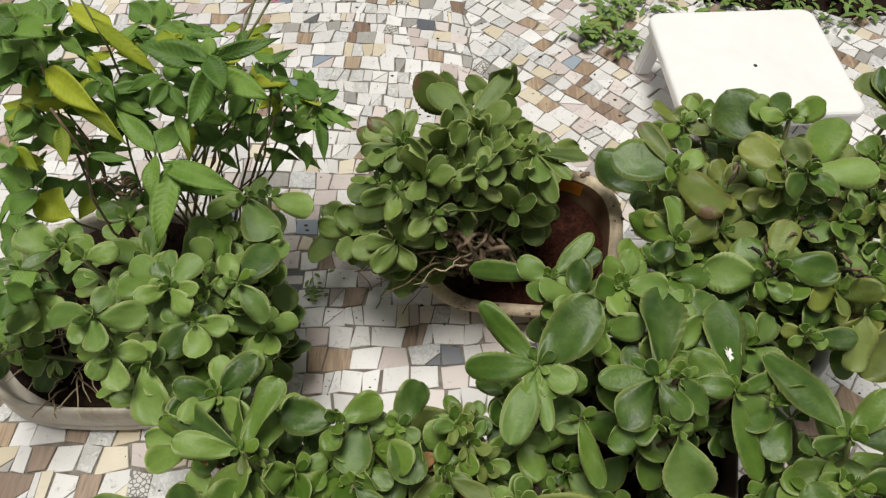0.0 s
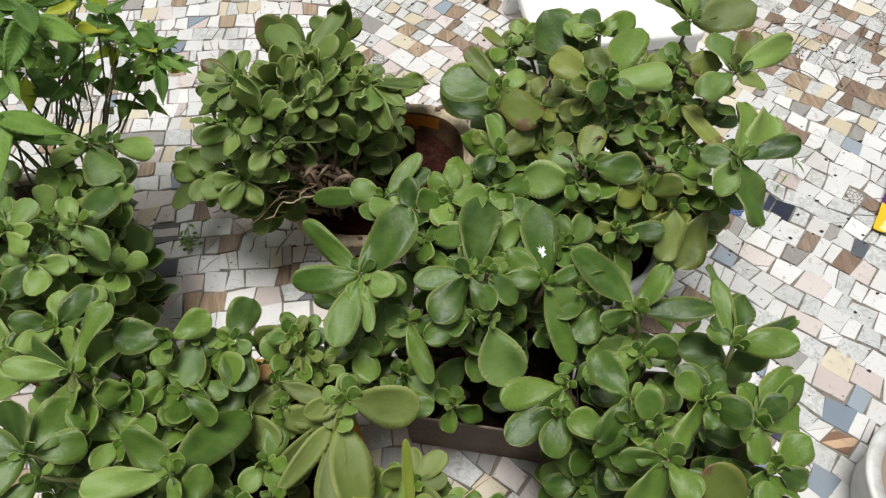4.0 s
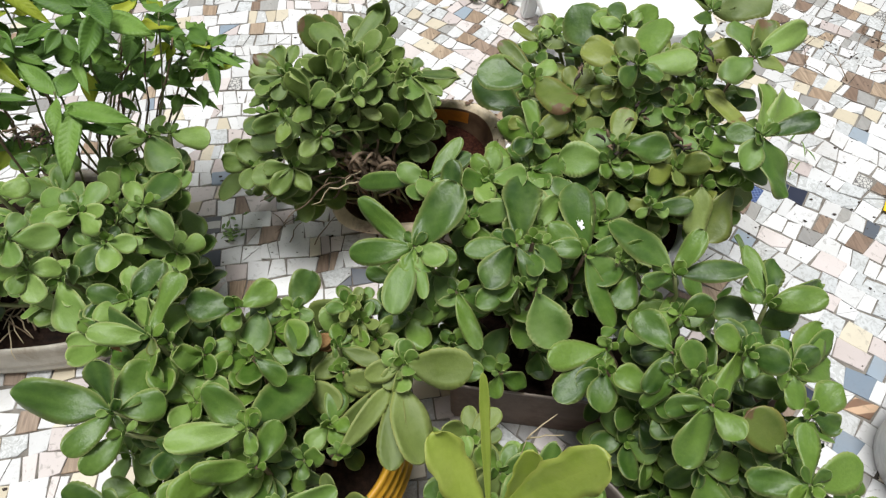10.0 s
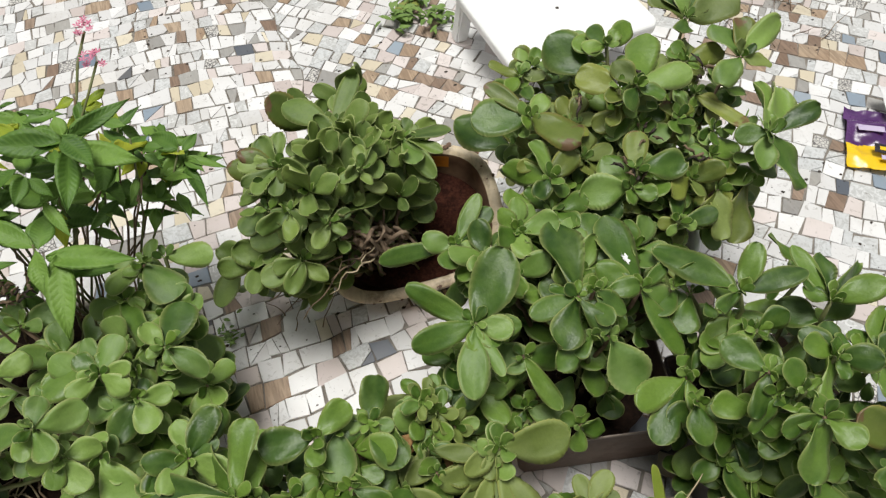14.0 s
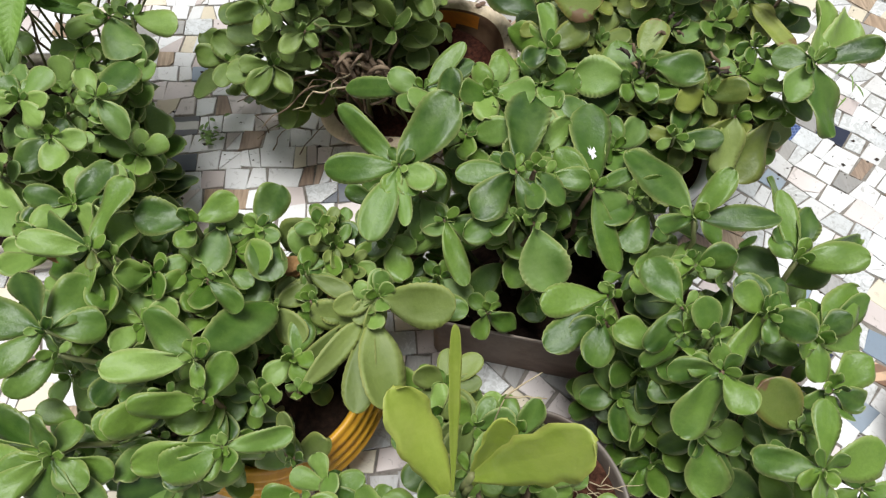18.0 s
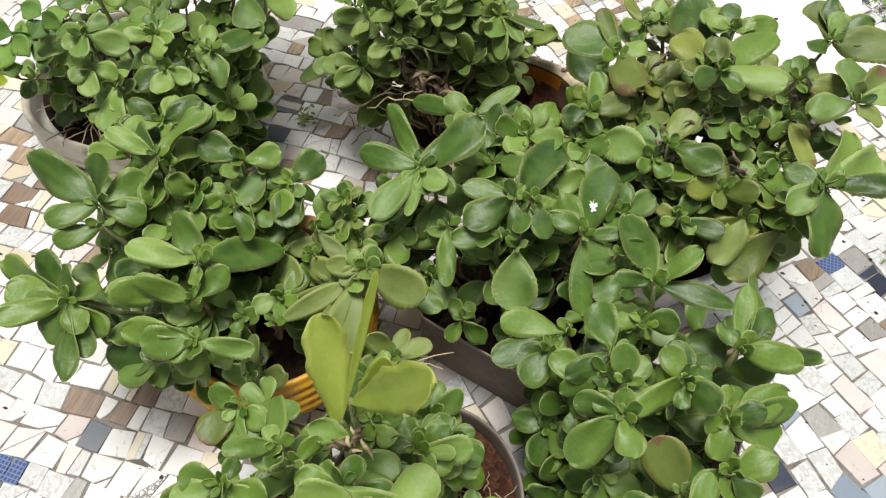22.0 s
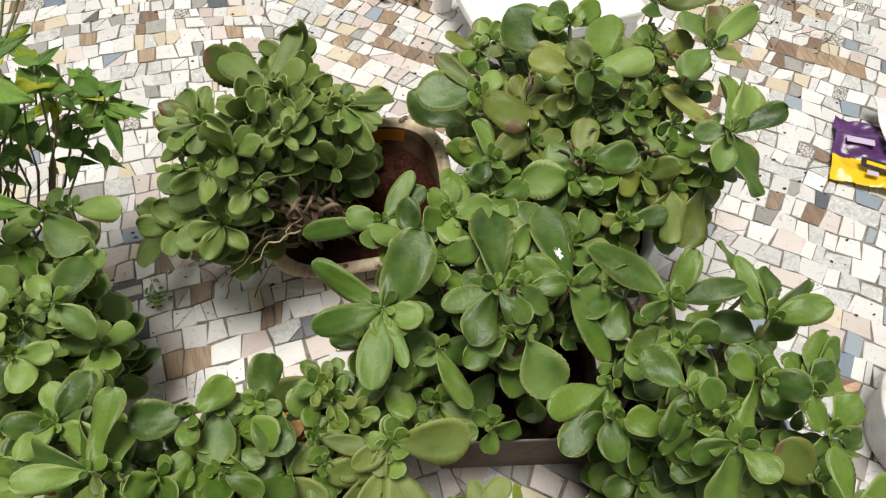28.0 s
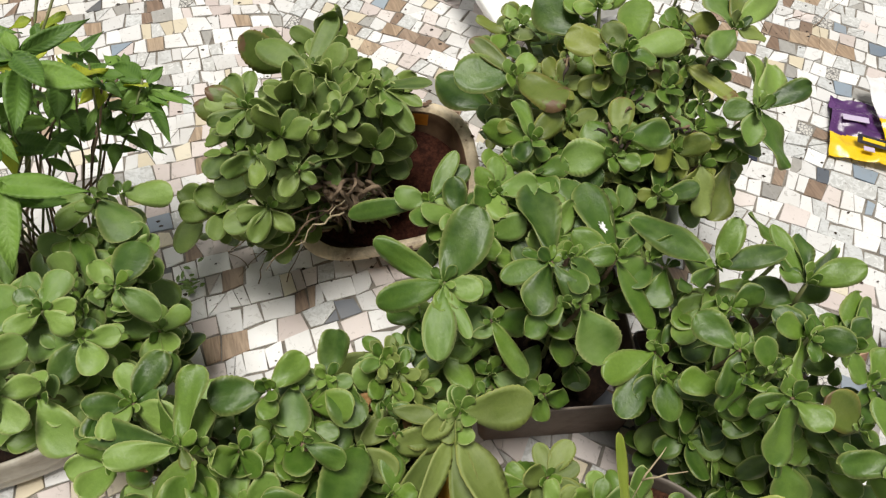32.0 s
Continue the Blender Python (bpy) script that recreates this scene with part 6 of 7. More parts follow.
# twisted bare roots and thin stems of the leaning plant
root_rnd = random.Random(4)


def gnarl(a, b, sag, swing, rnd, n=14):
    """A smooth winding line from a to b."""
    turns = [(rnd.uniform(-swing, swing), rnd.uniform(.8, 3.0), rnd.uniform(0, 6.28)) for _ in range(3)]
    out = []
    for i in range(n + 1):
        t = i / n
        w = min(1, 5 * t, 5 * (1 - t))
        out.append(a.lerp(b, t) + Vector([w * k * math.sin(f * 6.28 * t + p) for k, f, p in turns]) + Vector((0, 0, sag * math.sin(math.pi * t))))
    return out


for k in range(30):
    a = Vector((.100 + root_rnd.uniform(-.07, .06), .840 + root_rnd.uniform(-.06, .05), .075))
    b = Vector((.03 + root_rnd.uniform(-.09, .12), .80 + root_rnd.uniform(-.06, .09), root_rnd.uniform(.24, .33)))
    pts = [p - kal_cream.location for p in gnarl(a, b, .008, .014, root_rnd, 10)]
    child("stem", mesh_of("stem", *tube(pts, [.0021] * 11, 6), ROOTS if k % 4 == 0 else STEM), kal_cream)
for k in range(16):
    a = Vector((.045 + root_rnd.uniform(-.03, .045), .757 + root_rnd.uniform(-.02, .03), .225 + root_rnd.uniform(-.02, .025)))
    b = a + Vector((root_rnd.uniform(-.07, .06), root_rnd.uniform(-.03, .04), root_rnd.uniform(-.085, .01)))
    pts = [p - kal_cream.location for p in gnarl(a, b, .012, .028, root_rnd, 22)]
    child("root", mesh_of("root", *tube(pts, [.0046 - .00013 * i for i in range(23)], 7), ROOTS), kal_cream, label="gnarled bare brown root")
for k in range(5):
    a = Vector((.03 + root_rnd.uniform(-.05, .04), .735 + root_rnd.uniform(-.02, .03), .235))
    b = a + Vector((root_rnd.uniform(-.14, -.02), root_rnd.uniform(-.06, .0), root_rnd.uniform(-.07, .01)))
    pts = [p - kal_cream.location for p in gnarl(a, b, .012, .008, root_rnd, 10)]
    child("twig", mesh_of("twig", *tube(pts, [.0018 - .0001 * i for i in range(11)], 5), DRY if k % 3 == 0 else BARK), kal_cream, label="dry twig hanging over the rim")

# flower heads of the shrub
for at_ in ((-.272, 1.07, .45), (-.285, 1.15, .45)):
    stalk = mesh_of("stem", *tube(bend(Vector((-.42, .9, .2)) - pentas.location, Vector(at_) - pentas.location, .03, root_rnd, 6, .004), [.0022] * 7, 6), STEM)
    child("stem", stalk, pentas)
    verts, faces = [], []
    for k in range(11):
        c = Vector(at_) - pentas.location + Vector((root_rnd.uniform(-.015, .015), root_rnd.uniform(-.015, .015), root_rnd.uniform(0, .016)))
        for j in range(5):
            w = j * 1.2566 + k
            i0 = len(verts)
            d = Vector((math.cos(w), math.sin(w), .3))
            s = Vector((-math.sin(w), math.cos(w), 0))
            verts += [tuple(c), tuple(c + d * .004 + s * .0018), tuple(c + d * .0075), tuple(c + d * .004 - s * .0018)]
            faces.append((i0, i0 + 1, i0 + 2, i0 + 3))
    child("flower_head", mesh_of("flower_head", verts, faces, PETAL), pentas, label="cluster of small pink star flowers")


# ---- low white stool ----
def stool():
    ob = thing("stool", "low white plastic stool standing on the tiles", "stool", (.630, 1.305, 0))
    hx, hy, h = .184, .165, .15
    def outline(k, r):
        pts = []
        for n, (sx, sy) in enumerate(((1, 1), (-1, 1), (-1, -1), (1, -1))):
            for i in range(9):
                w = radians(90 * n + 11.25 * i)
                pts.append((sx * (hx - k - r) + r * math.cos(w), sy * (hy - k - r) + r * math.sin(w)))
        return pts
    verts, faces = [], []
    rings = [(.006, h - .026), (.001, h - .024), (0, h - .008), (.0015, h - .0035), (.005, h - .0008), (.008, h)]
    for k, z in rings:
        verts += [(x, y, z) for x, y in outline(k, .028)]
    for a in range(len(rings) - 1):
        faces += [(a * 36 + i, a * 36 + (i + 1) % 36, (a + 1) * 36 + (i + 1) % 36, (a + 1) * 36 + i) for i in range(36)]
    faces += [tuple(range(36))[::-1], tuple(range(5 * 36, 6 * 36))]
    me = mesh_of("seat", verts, faces, WHITEPLASTIC, False)
    child("seat", me, ob)
    # raised dark disc, no opening: its colour gives the darkness of one
    v, f = lathe([(0, h + .0006), (.004, h + .0006), (.005, h - .002)], 14)
    child("hole", mesh_of("hole", v, f, HUSK), ob, pose(.0, -.02, 0), "small dark disc standing in for an opening")
    for sx in (-1, 1):
        for sy in (-1, 1):
            top, foot = Vector((sx * (hx - .03), sy * (hy - .03), h - .02)), Vector((sx * (hx - .018), sy * (hy - .018), 0))
            bm = bmesh.new()
            bmesh.ops.create_cube(bm, size=1)
            for v in bm.verts:
                c = top if v.co.z > 0 else foot
                v.co = c + Vector((v.co.x * .034, v.co.y * .034, 0))
            bmesh.ops.bevel(bm, geom=bm.edges[:], offset=.005, segments=2, affect="EDGES")
            leg = bpy.data.meshes.new("leg")
            bm.to_mesh(leg)
            bm.free()
            leg.materials.append(WHITEPLASTIC)
            child("leg", leg, ob)
    for sy in (-1, 1):
        child("apron", box_mesh("apron", (-hx + .045, sy * (hy - .022) - .004, h - .05), (hx - .045, sy * (hy - .022) + .004, h - .018), WHITEPLASTIC, .002), ob)
    ob.rotation_euler = (0, 0, radians(4))


stool()

# ---- bowl of muddy water ----
shell_thing("bowl", "worn grey metal bowl full of muddy brown water", "bowl", (.925, .235, 0), [
    ("wall", lathe([(0, .002), (.085, 0), (.095, .006), (.102, .05), (.104, .085), (.110, .093), (.1165, .097), (.1185, .1005), (.117, .103), (.108, .104), (.0965, .101), (.094, .09), (.092, .03), (0, .02)], 80), ENAMEL, "wide whitish rim"),
    ("water", lathe([(0, .078), (.04, .078), (.0945, .078)], 64), WATER, "still muddy brown water")])

# ---- plate of peanut shells ----
plate_at = (1.372, .686)
shell_thing("plate", "round steel plate heaped with peanut shells", "plate", (*plate_at, 0), [
    ("dish", lathe([(0, .003), (.113, .001), (.120, .004), (.136, .022), (.146, .027), (.1505, .027), (.152, .029), (.1495, .031), (.143, .030), (.134, .026), (.116, .008), (0, .006)], 80), STEEL, "")])


def peanut(seed, mat):
    rnd = random.Random(seed)
    prof, n = [], 11
    waist = rnd.uniform(.5, .72)
    for i in range(n):
        t = i / (n - 1)
        r = math.sin(math.pi * t) ** .5 * (1 - (1 - waist) * math.exp(-((t - .5) / .13) ** 2))
        prof.append((max(r * .0075, .0002), (t - .5) * .040))
    v, f = lathe(prof, 12, wave=.05, waves=6)
    return mesh_of("peanut_shell", [(z, x, y) for x, y, z in v], f, mat)


def half_shell(seed, mat):
    rnd = random.Random(seed)
    verts, faces = [], []
    for k, off in ((0, 0.0), (1, .0012)):
        for i in range(10):
            t = i / 9
            r = math.sin(math.pi * t) ** .5 * (1 - .4 * math.exp(-((t - .5) / .13) ** 2)) * .0075 + .0003
            for j in range(7):
                a = math.pi * j / 6
                verts.append(((t - .5) * .036, -math.cos(a) * (r - off), -math.sin(a) * (r - off) + .003))
    for k in (0, 70):
        for i in range(9):
            for j in range(6):
                q = (k + i * 7 + j, k + i * 7 + j + 1, k + (i + 1) * 7 + j + 1, k + (i + 1) * 7 + j)
                faces.append(q if k else q[::-1])
    for i in range(9):
        for j in (0, 6):
            faces.append((i * 7 + j, (i + 1) * 7 + j, 70 + (i + 1) * 7 + j, 70 + i * 7 + j))
    return mesh_of("peanut_shell", verts, faces, mat)


nut_rnd = random.Random(8)
NUTS = [peanut(i, SHELL) for i in range(4)] + [half_shell(i, SHELLPALE) for i in range(3)]
for k in range(240):
    a, r = nut_rnd.uniform(0, 6.283), .128 * math.sqrt(nut_rnd.random())
    z = .016 + .034 * (1 - (r / .135) ** 2) * nut_rnd.uniform(.35, 1)
    me = NUTS[nut_rnd.choice((0, 1, 2, 3, 4, 5, 6, 4, 5, 6, 0, 1))]
    ob = new("peanut_shell", me)
    ob.matrix_world = pose(plate_at[0] + r * math.cos(a), plate_at[1] + r * math.sin(a), z, nut_rnd.uniform(-25, 25), nut_rnd.uniform(-25, 25), nut_rnd.uniform(0, 360)) @ Matrix.Scale(nut_rnd.uniform(1.0, 1.4), 4)
    tagged(ob, "empty tan peanut shell heaped on the steel plate" if me in NUTS[:4] else "split peanut shell showing its pale inside", "peanut shell", "peanut shells")


# ---- snack packets ----
def film(name, w, h, mat, bands, crumple, seed, at, turn, tilt, label):
    """A crumpled foil packet; bands: stripes (material, low, high) across its height."""
    rnd = random.Random(seed)
    off = Vector((seed * 5.3, seed, 0))
    n, m = 40, 48
    verts, faces, index, mats = [], [], [], [mat] + [b[0] for b in bands]
    for side in (0, 1):
        for j in range(m + 1):
            for i in range(n + 1):
                x, y = (i / n - .5) * w, (j / m - .5) * h
                z = crumple * (.5 + noise.fractal(Vector((x * 20, y * 20, 0)) + off, 1.0, 2, 2))
                z += .006 * math.sin(math.pi * i / n) * math.sin(math.pi * j / m)
                tear = .004 * noise.noise(Vector((x * 90, j * 3.0, seed)))
                verts.append((x, y + (tear if j in (0, m) else 0), max(z, -.002) + (.0012 if side == 0 else .0)))
    for side in (0, 1):
        for j in range(m):
            for i in range(n):
                a = side * (n + 1) * (m + 1) + j * (n + 1) + i
                q = (a, a + 1, a + n + 2, a + n + 1)
                faces.append(q if side == 0 else q[::-1])
                t = (j + .5 + 1.3 * math.sin(i * .45)) / m
                k = 0
                for b, (_, lo, hi) in enumerate(bands):
                    if lo <= t < hi:
                        k = b + 1
                index.append(k)
    ob = new(name, mesh_of(name, verts, faces, smooth=True, mats=mats, index=index))
    ob.matrix_world = pose(*at, tilt, 0, turn)
    return tagged(ob, label, "snack packet", "snack packets")


pk = film("snack_packet", .185, .175, PURPLE, [(YFILM, -.1, .40)], .014, 3, (1.195, .760, .006), -35, 0, "crumpled empty purple and yellow snack packet lying on the tiles")
film("snack_packet", .110, .185, SILVER, [(YFILM, .04, .40), (LILAC, .40, .45)], .010, 6, (1.267, .784, .034), -17, 5, "torn snack packet folded open to its white lining")
for x, y, w, h, mat_, r in ((-.045, .018, .055, .016, LILAC, 5), (-.01, -.040, .066, .026, INK, -4), (-.01, -.040, .046, .010, YFILM, -4), (-.02, -.064, .022, .012, LILAC, 0), (.070, -.056, .036, .020, PURPLE, 0)):
    v = [(-w / 2, -h / 2, .0195), (w / 2, -h / 2, .0195), (w / 2, h / 2, .0195), (-w / 2, h / 2, .0195), (-w / 2, -h / 2, .0185), (w / 2, -h / 2, .0185), (w / 2, h / 2, .0185), (-w / 2, h / 2, .0185)]
    child("print", mesh_of("print", v, [(0, 1, 2, 3), (7, 6, 5, 4), (0, 4, 5, 1), (1, 5, 6, 2), (2, 6, 7, 3), (3, 7, 4, 0)], mat_, False), pk, pose(x, y, .004 if mat_ != YFILM else .0048, 0, 0, r))


# ---- weeds, straw and litter ----
def weeds(name, label, spots, blades, height, seed, mat=GRASS, wide=1.0):
    rnd = random.Random(seed)
    verts, faces = [], []
    for cx, cy, spread in spots:
        for _ in range(blades):
            x, y = rnd.gauss(cx, spread), rnd.gauss(cy, spread)
            a, ln, w = rnd.uniform(0, 6.28), rnd.uniform(.4, 1) * height, rnd.uniform(.006, .013) * wide
            d, s = Vector((math.cos(a), math.sin(a), 0)), Vector((-math.sin(a), math.cos(a), 0))
            rise = rnd.uniform(.2, 1.0)
            b = Vector((x, y, rnd.uniform(0, height * .7)))
            i0 = len(verts)
            for t, ww in ((0, .25), (.35, 1), (.7, .8), (1, .02)):
                c = b + d * ln * t + Vector((0, 0, ln * rise * (t - .7 * t * t)))
                verts += [tuple(c - s * w * ww), tuple(c + Vector((0, 0, -.001))), tuple(c + s * w * ww)]
            for j in range(3):
                for q in range(2):
                    p = i0 + j * 3 + q
                    faces.append((p, p + 1, p + 4, p + 3))
    return tagged(new(name, mesh_of(name, verts, faces, mat)), label, "weeds", kind="stuff")


bed = soil_disc(1.0, -.004, 21, .03, (.62, .34))
tagged_at(new("soil_bed", mesh_of("soil_bed", *bed, DARKSOIL)), "strip of dark weedy earth beyond the tiles", "soil", (.95, 1.98, .0), kind="structure")
weeds("weeds", "low green weeds growing along the edge of the earth", [(.34, 1.56, .022), (.40, 1.62, .03), (.43, 1.53, .02), (.44, 1.68, .03), (.58, 1.72, .05), (.72, 1.70, .03), (.86, 1.68, .03), (1.02, 1.66, .04), (1.2, 1.72, .05), (.7, 1.9, .1), (1.0, 1.95, .12)], 38, .045, 5, GRASS, .65)
weeds("weeds", "tiny wilted weed tuft in a joint of the tiles", [(-.245, .82, .009), (-.235, .805, .007)], 12, .02, 6, GRASS, .3)
weeds("weeds", "sparse grass blades in the joints of the tiles", [(.93, .86, .008), (.70, .735, .006), (.95, .9, .012)], 3, .05, 7, GRASS, .18)

litter = random.Random(15)


def straws(name, label, centre, z, spread, count, lo, hi, thick, mat, owner=None):
    for k in range(count):
        a = litter.uniform(0, 6.28)
        p = Vector((centre[0] + litter.uniform(-spread, spread), centre[1] + litter.uniform(-spread, spread), z))
        ln = litter.uniform(lo, hi)
        q = p + Vector((math.cos(a) * ln, math.sin(a) * ln, litter.uniform(0, .012)))
        me = mesh_of(name, *tube(bend(p, q, .008, litter, 5, .003), [thick * (1 - .12 * i) for i in range(6)], 5), mat)
        tagged(new(name, me), label, "twig", name + " litter")


straws("straw", "dry pale straw lying on the soil of the bucket", (.325, .13), .170, .038, 40, .02, .06, .0008, DRY)
straws("twig", "dry brown twig lying on the soil of the tub", (-.60, .625), .074, .05, 22, .03, .09, .0016, DRY)
straws("twig", "dark bent twig lying on the soil of the tub", (-.57, .615), .076, .045, 10, .04, .10, .0022, BARK)
straws("twig", "thin dark fallen twig on the tiles", (-.13, .79), .004, .06, 5, .05, .10, .0012, BARK)
straws("twig", "thin dark fallen twig on the tiles", (1.18, 1.22), .004, .12, 12, .06, .16, .0013, BARK)
fallen = new("fallen_leaf", LEAVES["yellow"][1])
fallen.matrix_world = pose(.33, 1.585, .012, 0, 8, -70) @ Matrix.Diagonal((.04, .08, .08, 1))
tagged(fallen, "yellow fallen leaf lying on the tiles", "leaf")

# dark crumbs of soil and leaf strewn over the tiles
crumb, cv, cf = random.Random(31), [], []
for cx, cy, sx, sy, n_ in ((.15, 1.4, .30, .22, 420), (-.15, .76, .14, .10, 90), (.95, .75, .16, .14, 160), (.75, .45, .2, .2, 110), (-.4, .2, .25, .2, 80), (.4, 1.15, .12, .10, 130), (1.2, .6, .2, .15, 100), (1.2, 1.25, .10, .10, 260), (-.3, 1.75, .15, .12, 160), (1.0, 1.35, .08, .08, 120)):
    for _ in range(int(n_ * .6)):
        x, y, r = crumb.gauss(cx, sx), crumb.gauss(cy, sy), crumb.choice((.0008, .001, .0012, .0016, .0016, .0022, .0036))
        i0, w = len(cv), crumb.uniform(0, 3)
        for k in range(5):
            a = w + k * 1.257
            cv.append((x + r * crumb.uniform(.6, 1.8) * math.cos(a), y + r * crumb.uniform(.5, 1.2) * math.sin(a), .0008))
        cv.append((x, y, .0012 + r * .6))
        cf += [(i0 + k, i0 + (k + 1) % 5, i0 + 5) for k in range(5)]
tagged(new("soil_crumbs", mesh_of("soil_crumbs", cv, cf, HUSK)), "dark crumbs of soil and dry leaf strewn on the tiles", "dirt", kind="stuff")

# ---- the floor's tile pieces ----
tile_rnd = random.Random(23)
SPOTS = [(-.2, .68, "wood"), (-.3, .845, "rings"), (-.06, .733, "brown"), (0, .672, "slate"), (.223, 1.31, "wood"), (.32, 1.32, "brown"), (.37, 1.30, "brown"),
         (-.32, 1.44, "blue"), (.84, .822, "bluegrid"), (.906, .823, "navy"), (.79, .775, "brown"), (1.02, .69, "slate"), (.752, .405, "navy"), (.84, .335, "peach"),
         (.85, .39, "blue"), (.725, .32, "blue"), (-.25, .14, "brown"), (-.373, .003, "bluegrid"), (-.147, .03, "floral"), (-.3, .165, "cream"), (-.24, 1.46, "wood")]
names = list(TILE)


def tile_kind(x, y):
    for sx, sy, k in SPOTS:
        if math.hypot(x - sx, y - sy) < .023:
            return k
    warm = max(0, min(1, (-.3 - x) * 2.2)) if .28 < y < .75 else .1
    r = tile_rnd.random()
    table = [("white", .60 - .25 * warm), ("cream", (.04 if x < .4 else .012) + .26 * warm), ("blush", .11), ("brown", .04 + .03 * warm), ("wood", .022), ("grey", .022), ("slate", .007), ("blue", .007), ("marble", .17), ("floral", .006)]
    # cream and grey scraps between the pots; the darker mix also paints their shade
    if .04 < x < .45 and .18 < y < .45:
        table = [("cream", .3), ("grey", .25), ("blush", .3), ("slate", .06), ("marble", .1)]
    if .85 < x < 1.35 and y > .98:
        table = [("white", .40), ("marble", .20), ("cream", .10), ("blush", .08), ("brown", .09), ("wood", .05), ("grey", .07), ("floral", .02)]
    elif x > .75:
        table = [("white", .54), ("marble", .26), ("blush", .04), ("cream", .016), ("grey", .025), ("brown", .025), ("slate", .012), ("blue", .025), ("floral", .03)]
    # white and blush scraps; extra white ones stand in for light on this patch
    if -.45 < x < .15 and .55 < y < .95:
        table = [("white", .62), ("blush", .20), ("cream", .03), ("brown", .05), ("wood", .03), ("slate", .01), ("marble", .06)]
    if y > 1.0 and x < .6:
        table = [("white", .54), ("cream", .045), ("blush", .22), ("brown", .032), ("wood", .03), ("grey", .04), ("slate", .012), ("blue", .012), ("marble", .08), ("floral", .006)]
    if y > 1.3 and x < .25:
        table = [("white", .54), ("marble", .15), ("cream", .07), ("blush", .07), ("grey", .05), ("brown", .045), ("wood", .04), ("slate", .008), ("blue", .012), ("floral", .015)]
    total = sum(w for _, w in table)
    for k, w in table:
        r -= w / total
        if r < 0:
            return k
    return "white"


def piece(poly):
    """A tile scrap: its outline drawn in from the joints, with a small broken bevel."""
    c = sum(poly, Vector((0, 0))) / len(poly)
    gap, h = tile_rnd.uniform(.0005, .0018), tile_rnd.uniform(-.0006, .0012)
    tx, ty = tile_rnd.uniform(-.012, .012), tile_rnd.uniform(-.012, .012)

    def drawn(d):
        out = []
        for p in poly:
            v = p - c
            out.append(c + v * max(.2, 1 - d / max(v.length, .004) * 1.35))
        return out
    low, mid, top = drawn(gap), drawn(gap), drawn(gap + .0011)
    verts, n = [], len(poly)
    for ringp, z in ((low, -.0045), (mid, -.0008), (top, 0.0)):
        verts += [(p.x - c.x, p.y - c.y, z + h + (p.x - c.x) * tx + (p.y - c.y) * ty) for p in ringp]
    faces = []
    for j in range(2):
        for i in range(n):
            k = (i + 1) % n
            faces.append((j * n + i, j * n + k, (j + 1) * n + k, (j + 1) * n + i))
    faces.append(tuple(2 * n + i for i in range(n)))
    return c, verts, faces


RING = .0415
SEAM = (Vector((.06, 1.45)), Vector((-.992, -.124)))     # a line where rows of two bearings meet; its normal


def level(x, y0):
    """How far a row dips towards the seam."""
    w = max(0, min(1, (y0 - .75) / .5))
    return -.54 * max(0, x + .3) ** 2 * w * w * (3 - 2 * w)


def spot_a(s, k):
    y0 = -.62 + RING * k
    return Vector((s, y0 + level(s, y0) + .05 * s + .016 * noise.noise(Vector((s * 2.4, k * .3, 0))) + .009 * noise.noise(Vector((s * 19, k * 1.7, 5)))))


def spot_b(s, k):
    v = -.6 + RING * k + .018 * noise.noise(Vector((s * 2.1, k * .3, 9))) + .008 * noise.noise(Vector((s * 19, k * 1.7, 3)))
    return Vector((.743 * s + .669 * v, -.669 * s + .743 * v))


def clipped(poly, side):
    """The part of a piece on its own side of the seam."""
    out = []
    d = [((p - SEAM[0]).dot(SEAM[1]) + .05 * noise.noise(Vector((p.x * 3, p.y * 9, 2)))) * side - .0005 for p in poly]
    for i, p in enumerate(poly):
        n = (i + 1) % len(poly)
        if d[i] >= 0:
            out.append(p)
        if d[i] * d[n] < 0:
            out.append(p.lerp(poly[n], d[i] / (d[i] - d[n])))
    return out


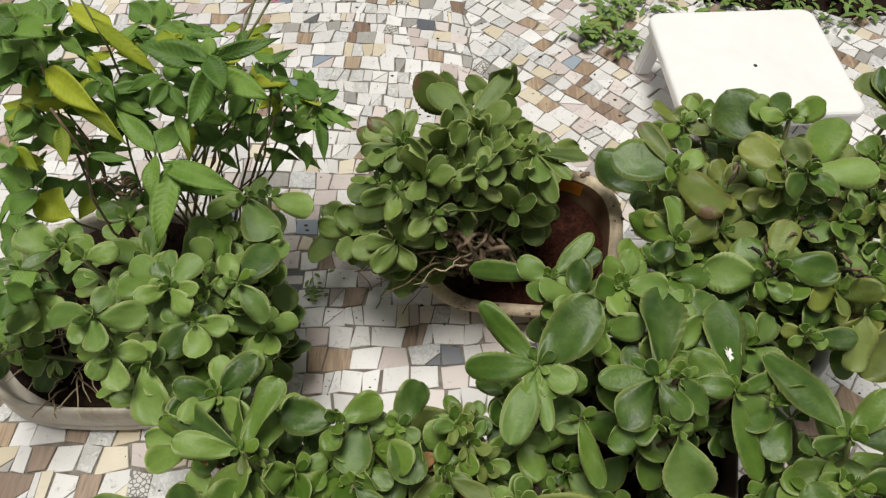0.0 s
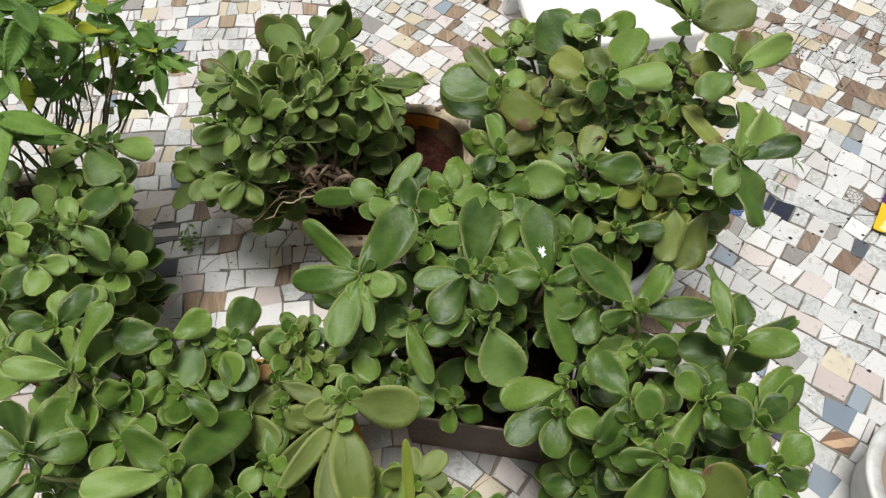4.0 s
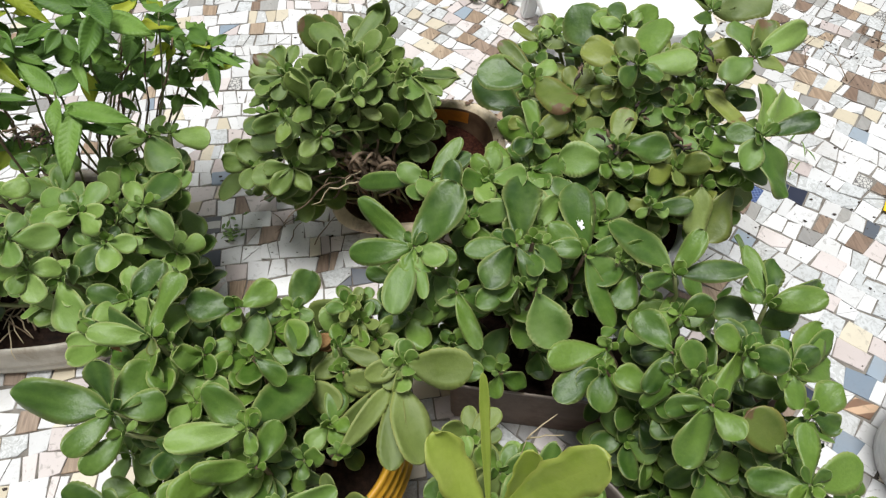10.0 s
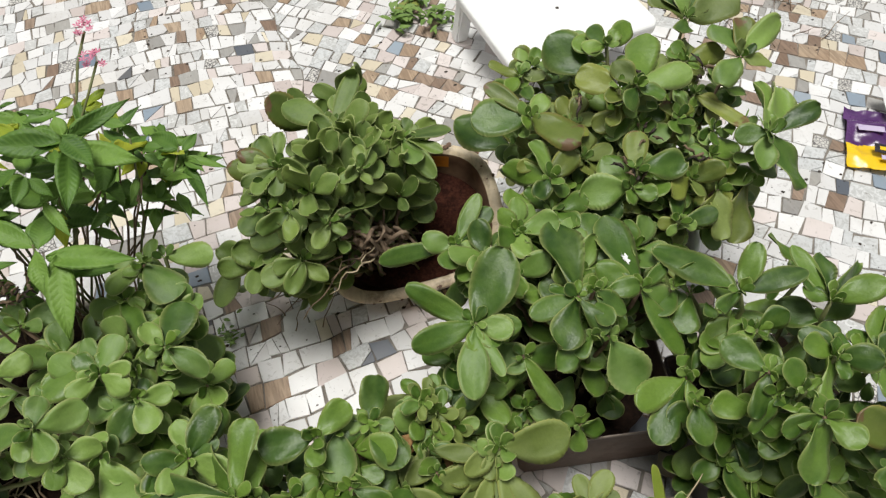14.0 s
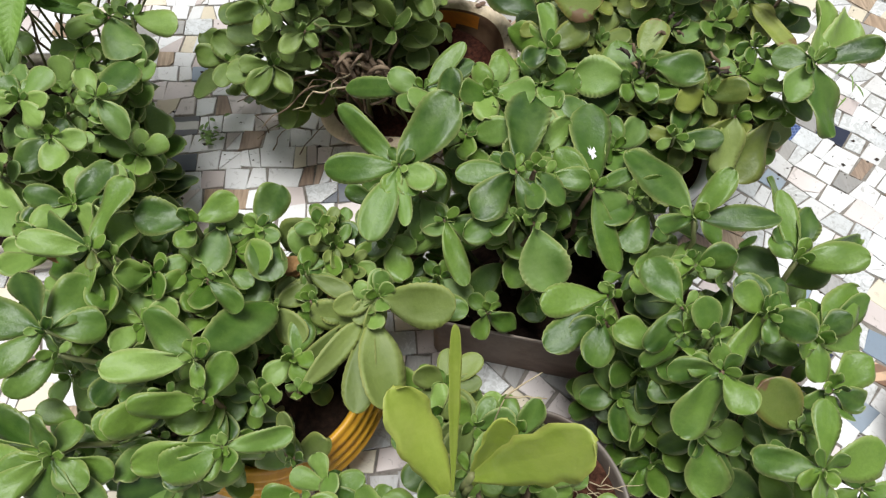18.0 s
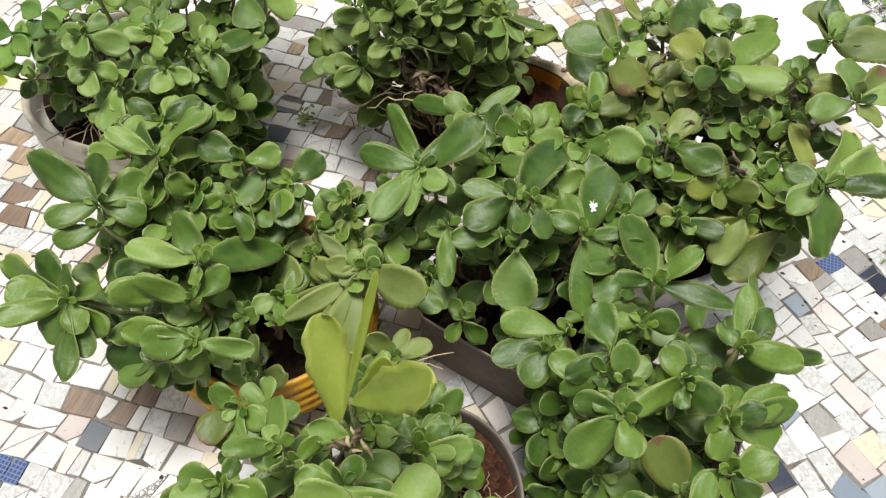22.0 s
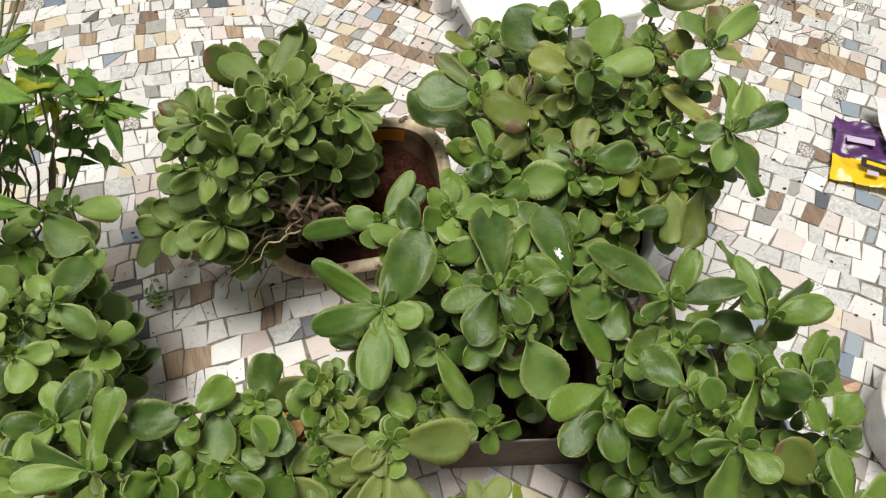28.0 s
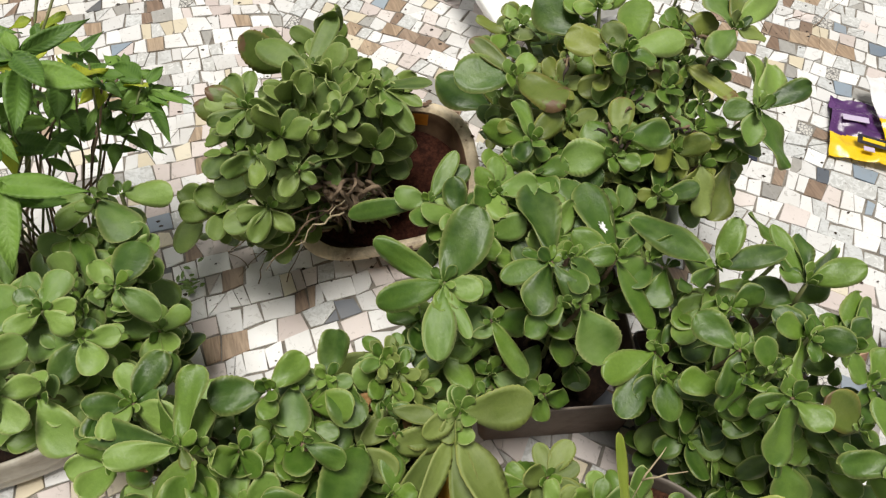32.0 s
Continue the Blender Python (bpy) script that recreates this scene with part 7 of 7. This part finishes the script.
pieces = []
for spot, side, span, rows in ((spot_a, 1, (-1.5, .7), 76), (spot_b, -1, (-2.0, 2.3), 97)):
    for k in range(rows):
        s = span[0] + tile_rnd.uniform(0, .05)
        e_in, e_out = s, s
        while s < span[1]:
            step = tile_rnd.choice((.026, .034, .038, .042, .045, .050, .056)) * (.85 if k > 41 else 1)
            s += step
            n_in, n_out = s + tile_rnd.uniform(-.14, .14) * step, s + tile_rnd.uniform(-.14, .14) * step
            q = []
            for kk, ss in ((k, e_in), (k, n_in), (k + 1, n_out), (k + 1, e_out)):
                q.append(spot(ss, kk) + Vector((tile_rnd.uniform(-.003, .003), tile_rnd.uniform(-.003, .003))))
            e_in, e_out = n_in, n_out
            c = sum(q, Vector((0, 0))) / 4
            if not (-1.5 < c.x < 2.4 and -.55 < c.y < 2.4):
                continue
            cut = tile_rnd.random()
            if cut < .08:
                t, u = tile_rnd.uniform(.3, .7), tile_rnd.uniform(.3, .7)
                m1, m2 = q[0].lerp(q[1], t), q[3].lerp(q[2], u)
                polys = [[q[0], m1, m2, q[3]], [m1, q[1], q[2], m2]]
            elif cut < .14:
                polys = [[q[0], q[1], q[2]], [q[0], q[2], q[3]]]
            elif cut < .24:
                t = tile_rnd.uniform(.45, .75)
                m1, m2 = q[0].lerp(q[1], t), q[1].lerp(q[2], 1 - t)
                polys = [[q[0], m1, m2, q[2], q[3]], [m1, q[1], m2]]
            else:
                polys = [q]
            for pl in polys:
                pl = clipped(pl, side)
                if len(pl) < 3:
                    continue
                area = .5 * sum(pl[i].x * pl[(i + 1) % len(pl)].y - pl[(i + 1) % len(pl)].x * pl[i].y for i in range(len(pl)))
                if abs(area) > .00012:
                    pieces.append(piece(pl if area > 0 else pl[::-1]))
pieces.sort(key=lambda s: (s[0] - Vector((.35, .55))).length)
TILES_APART = 300
for c, verts, faces in pieces[:TILES_APART]:
    me = mesh_of("tile", verts, faces, TILE[tile_kind(c.x, c.y)], False)
    child("tile", me, floor, pose(c.x, c.y, 0))
av, af, ai = [], [], []
for c, verts, faces in pieces[TILES_APART:]:
    i0 = len(av)
    av += [(x + c.x, y + c.y, z) for x, y, z in verts]
    af += [tuple(i0 + i for i in f) for f in faces]
    ai += [names.index(tile_kind(c.x, c.y))] * len(faces)
rest = child("tile_pieces", mesh_of("tile_pieces", av, af, smooth=False, mats=[TILE[n] for n in names], index=ai), floor)
tagged(rest, "broken white, cream and brown tile pieces", kind="stuff")
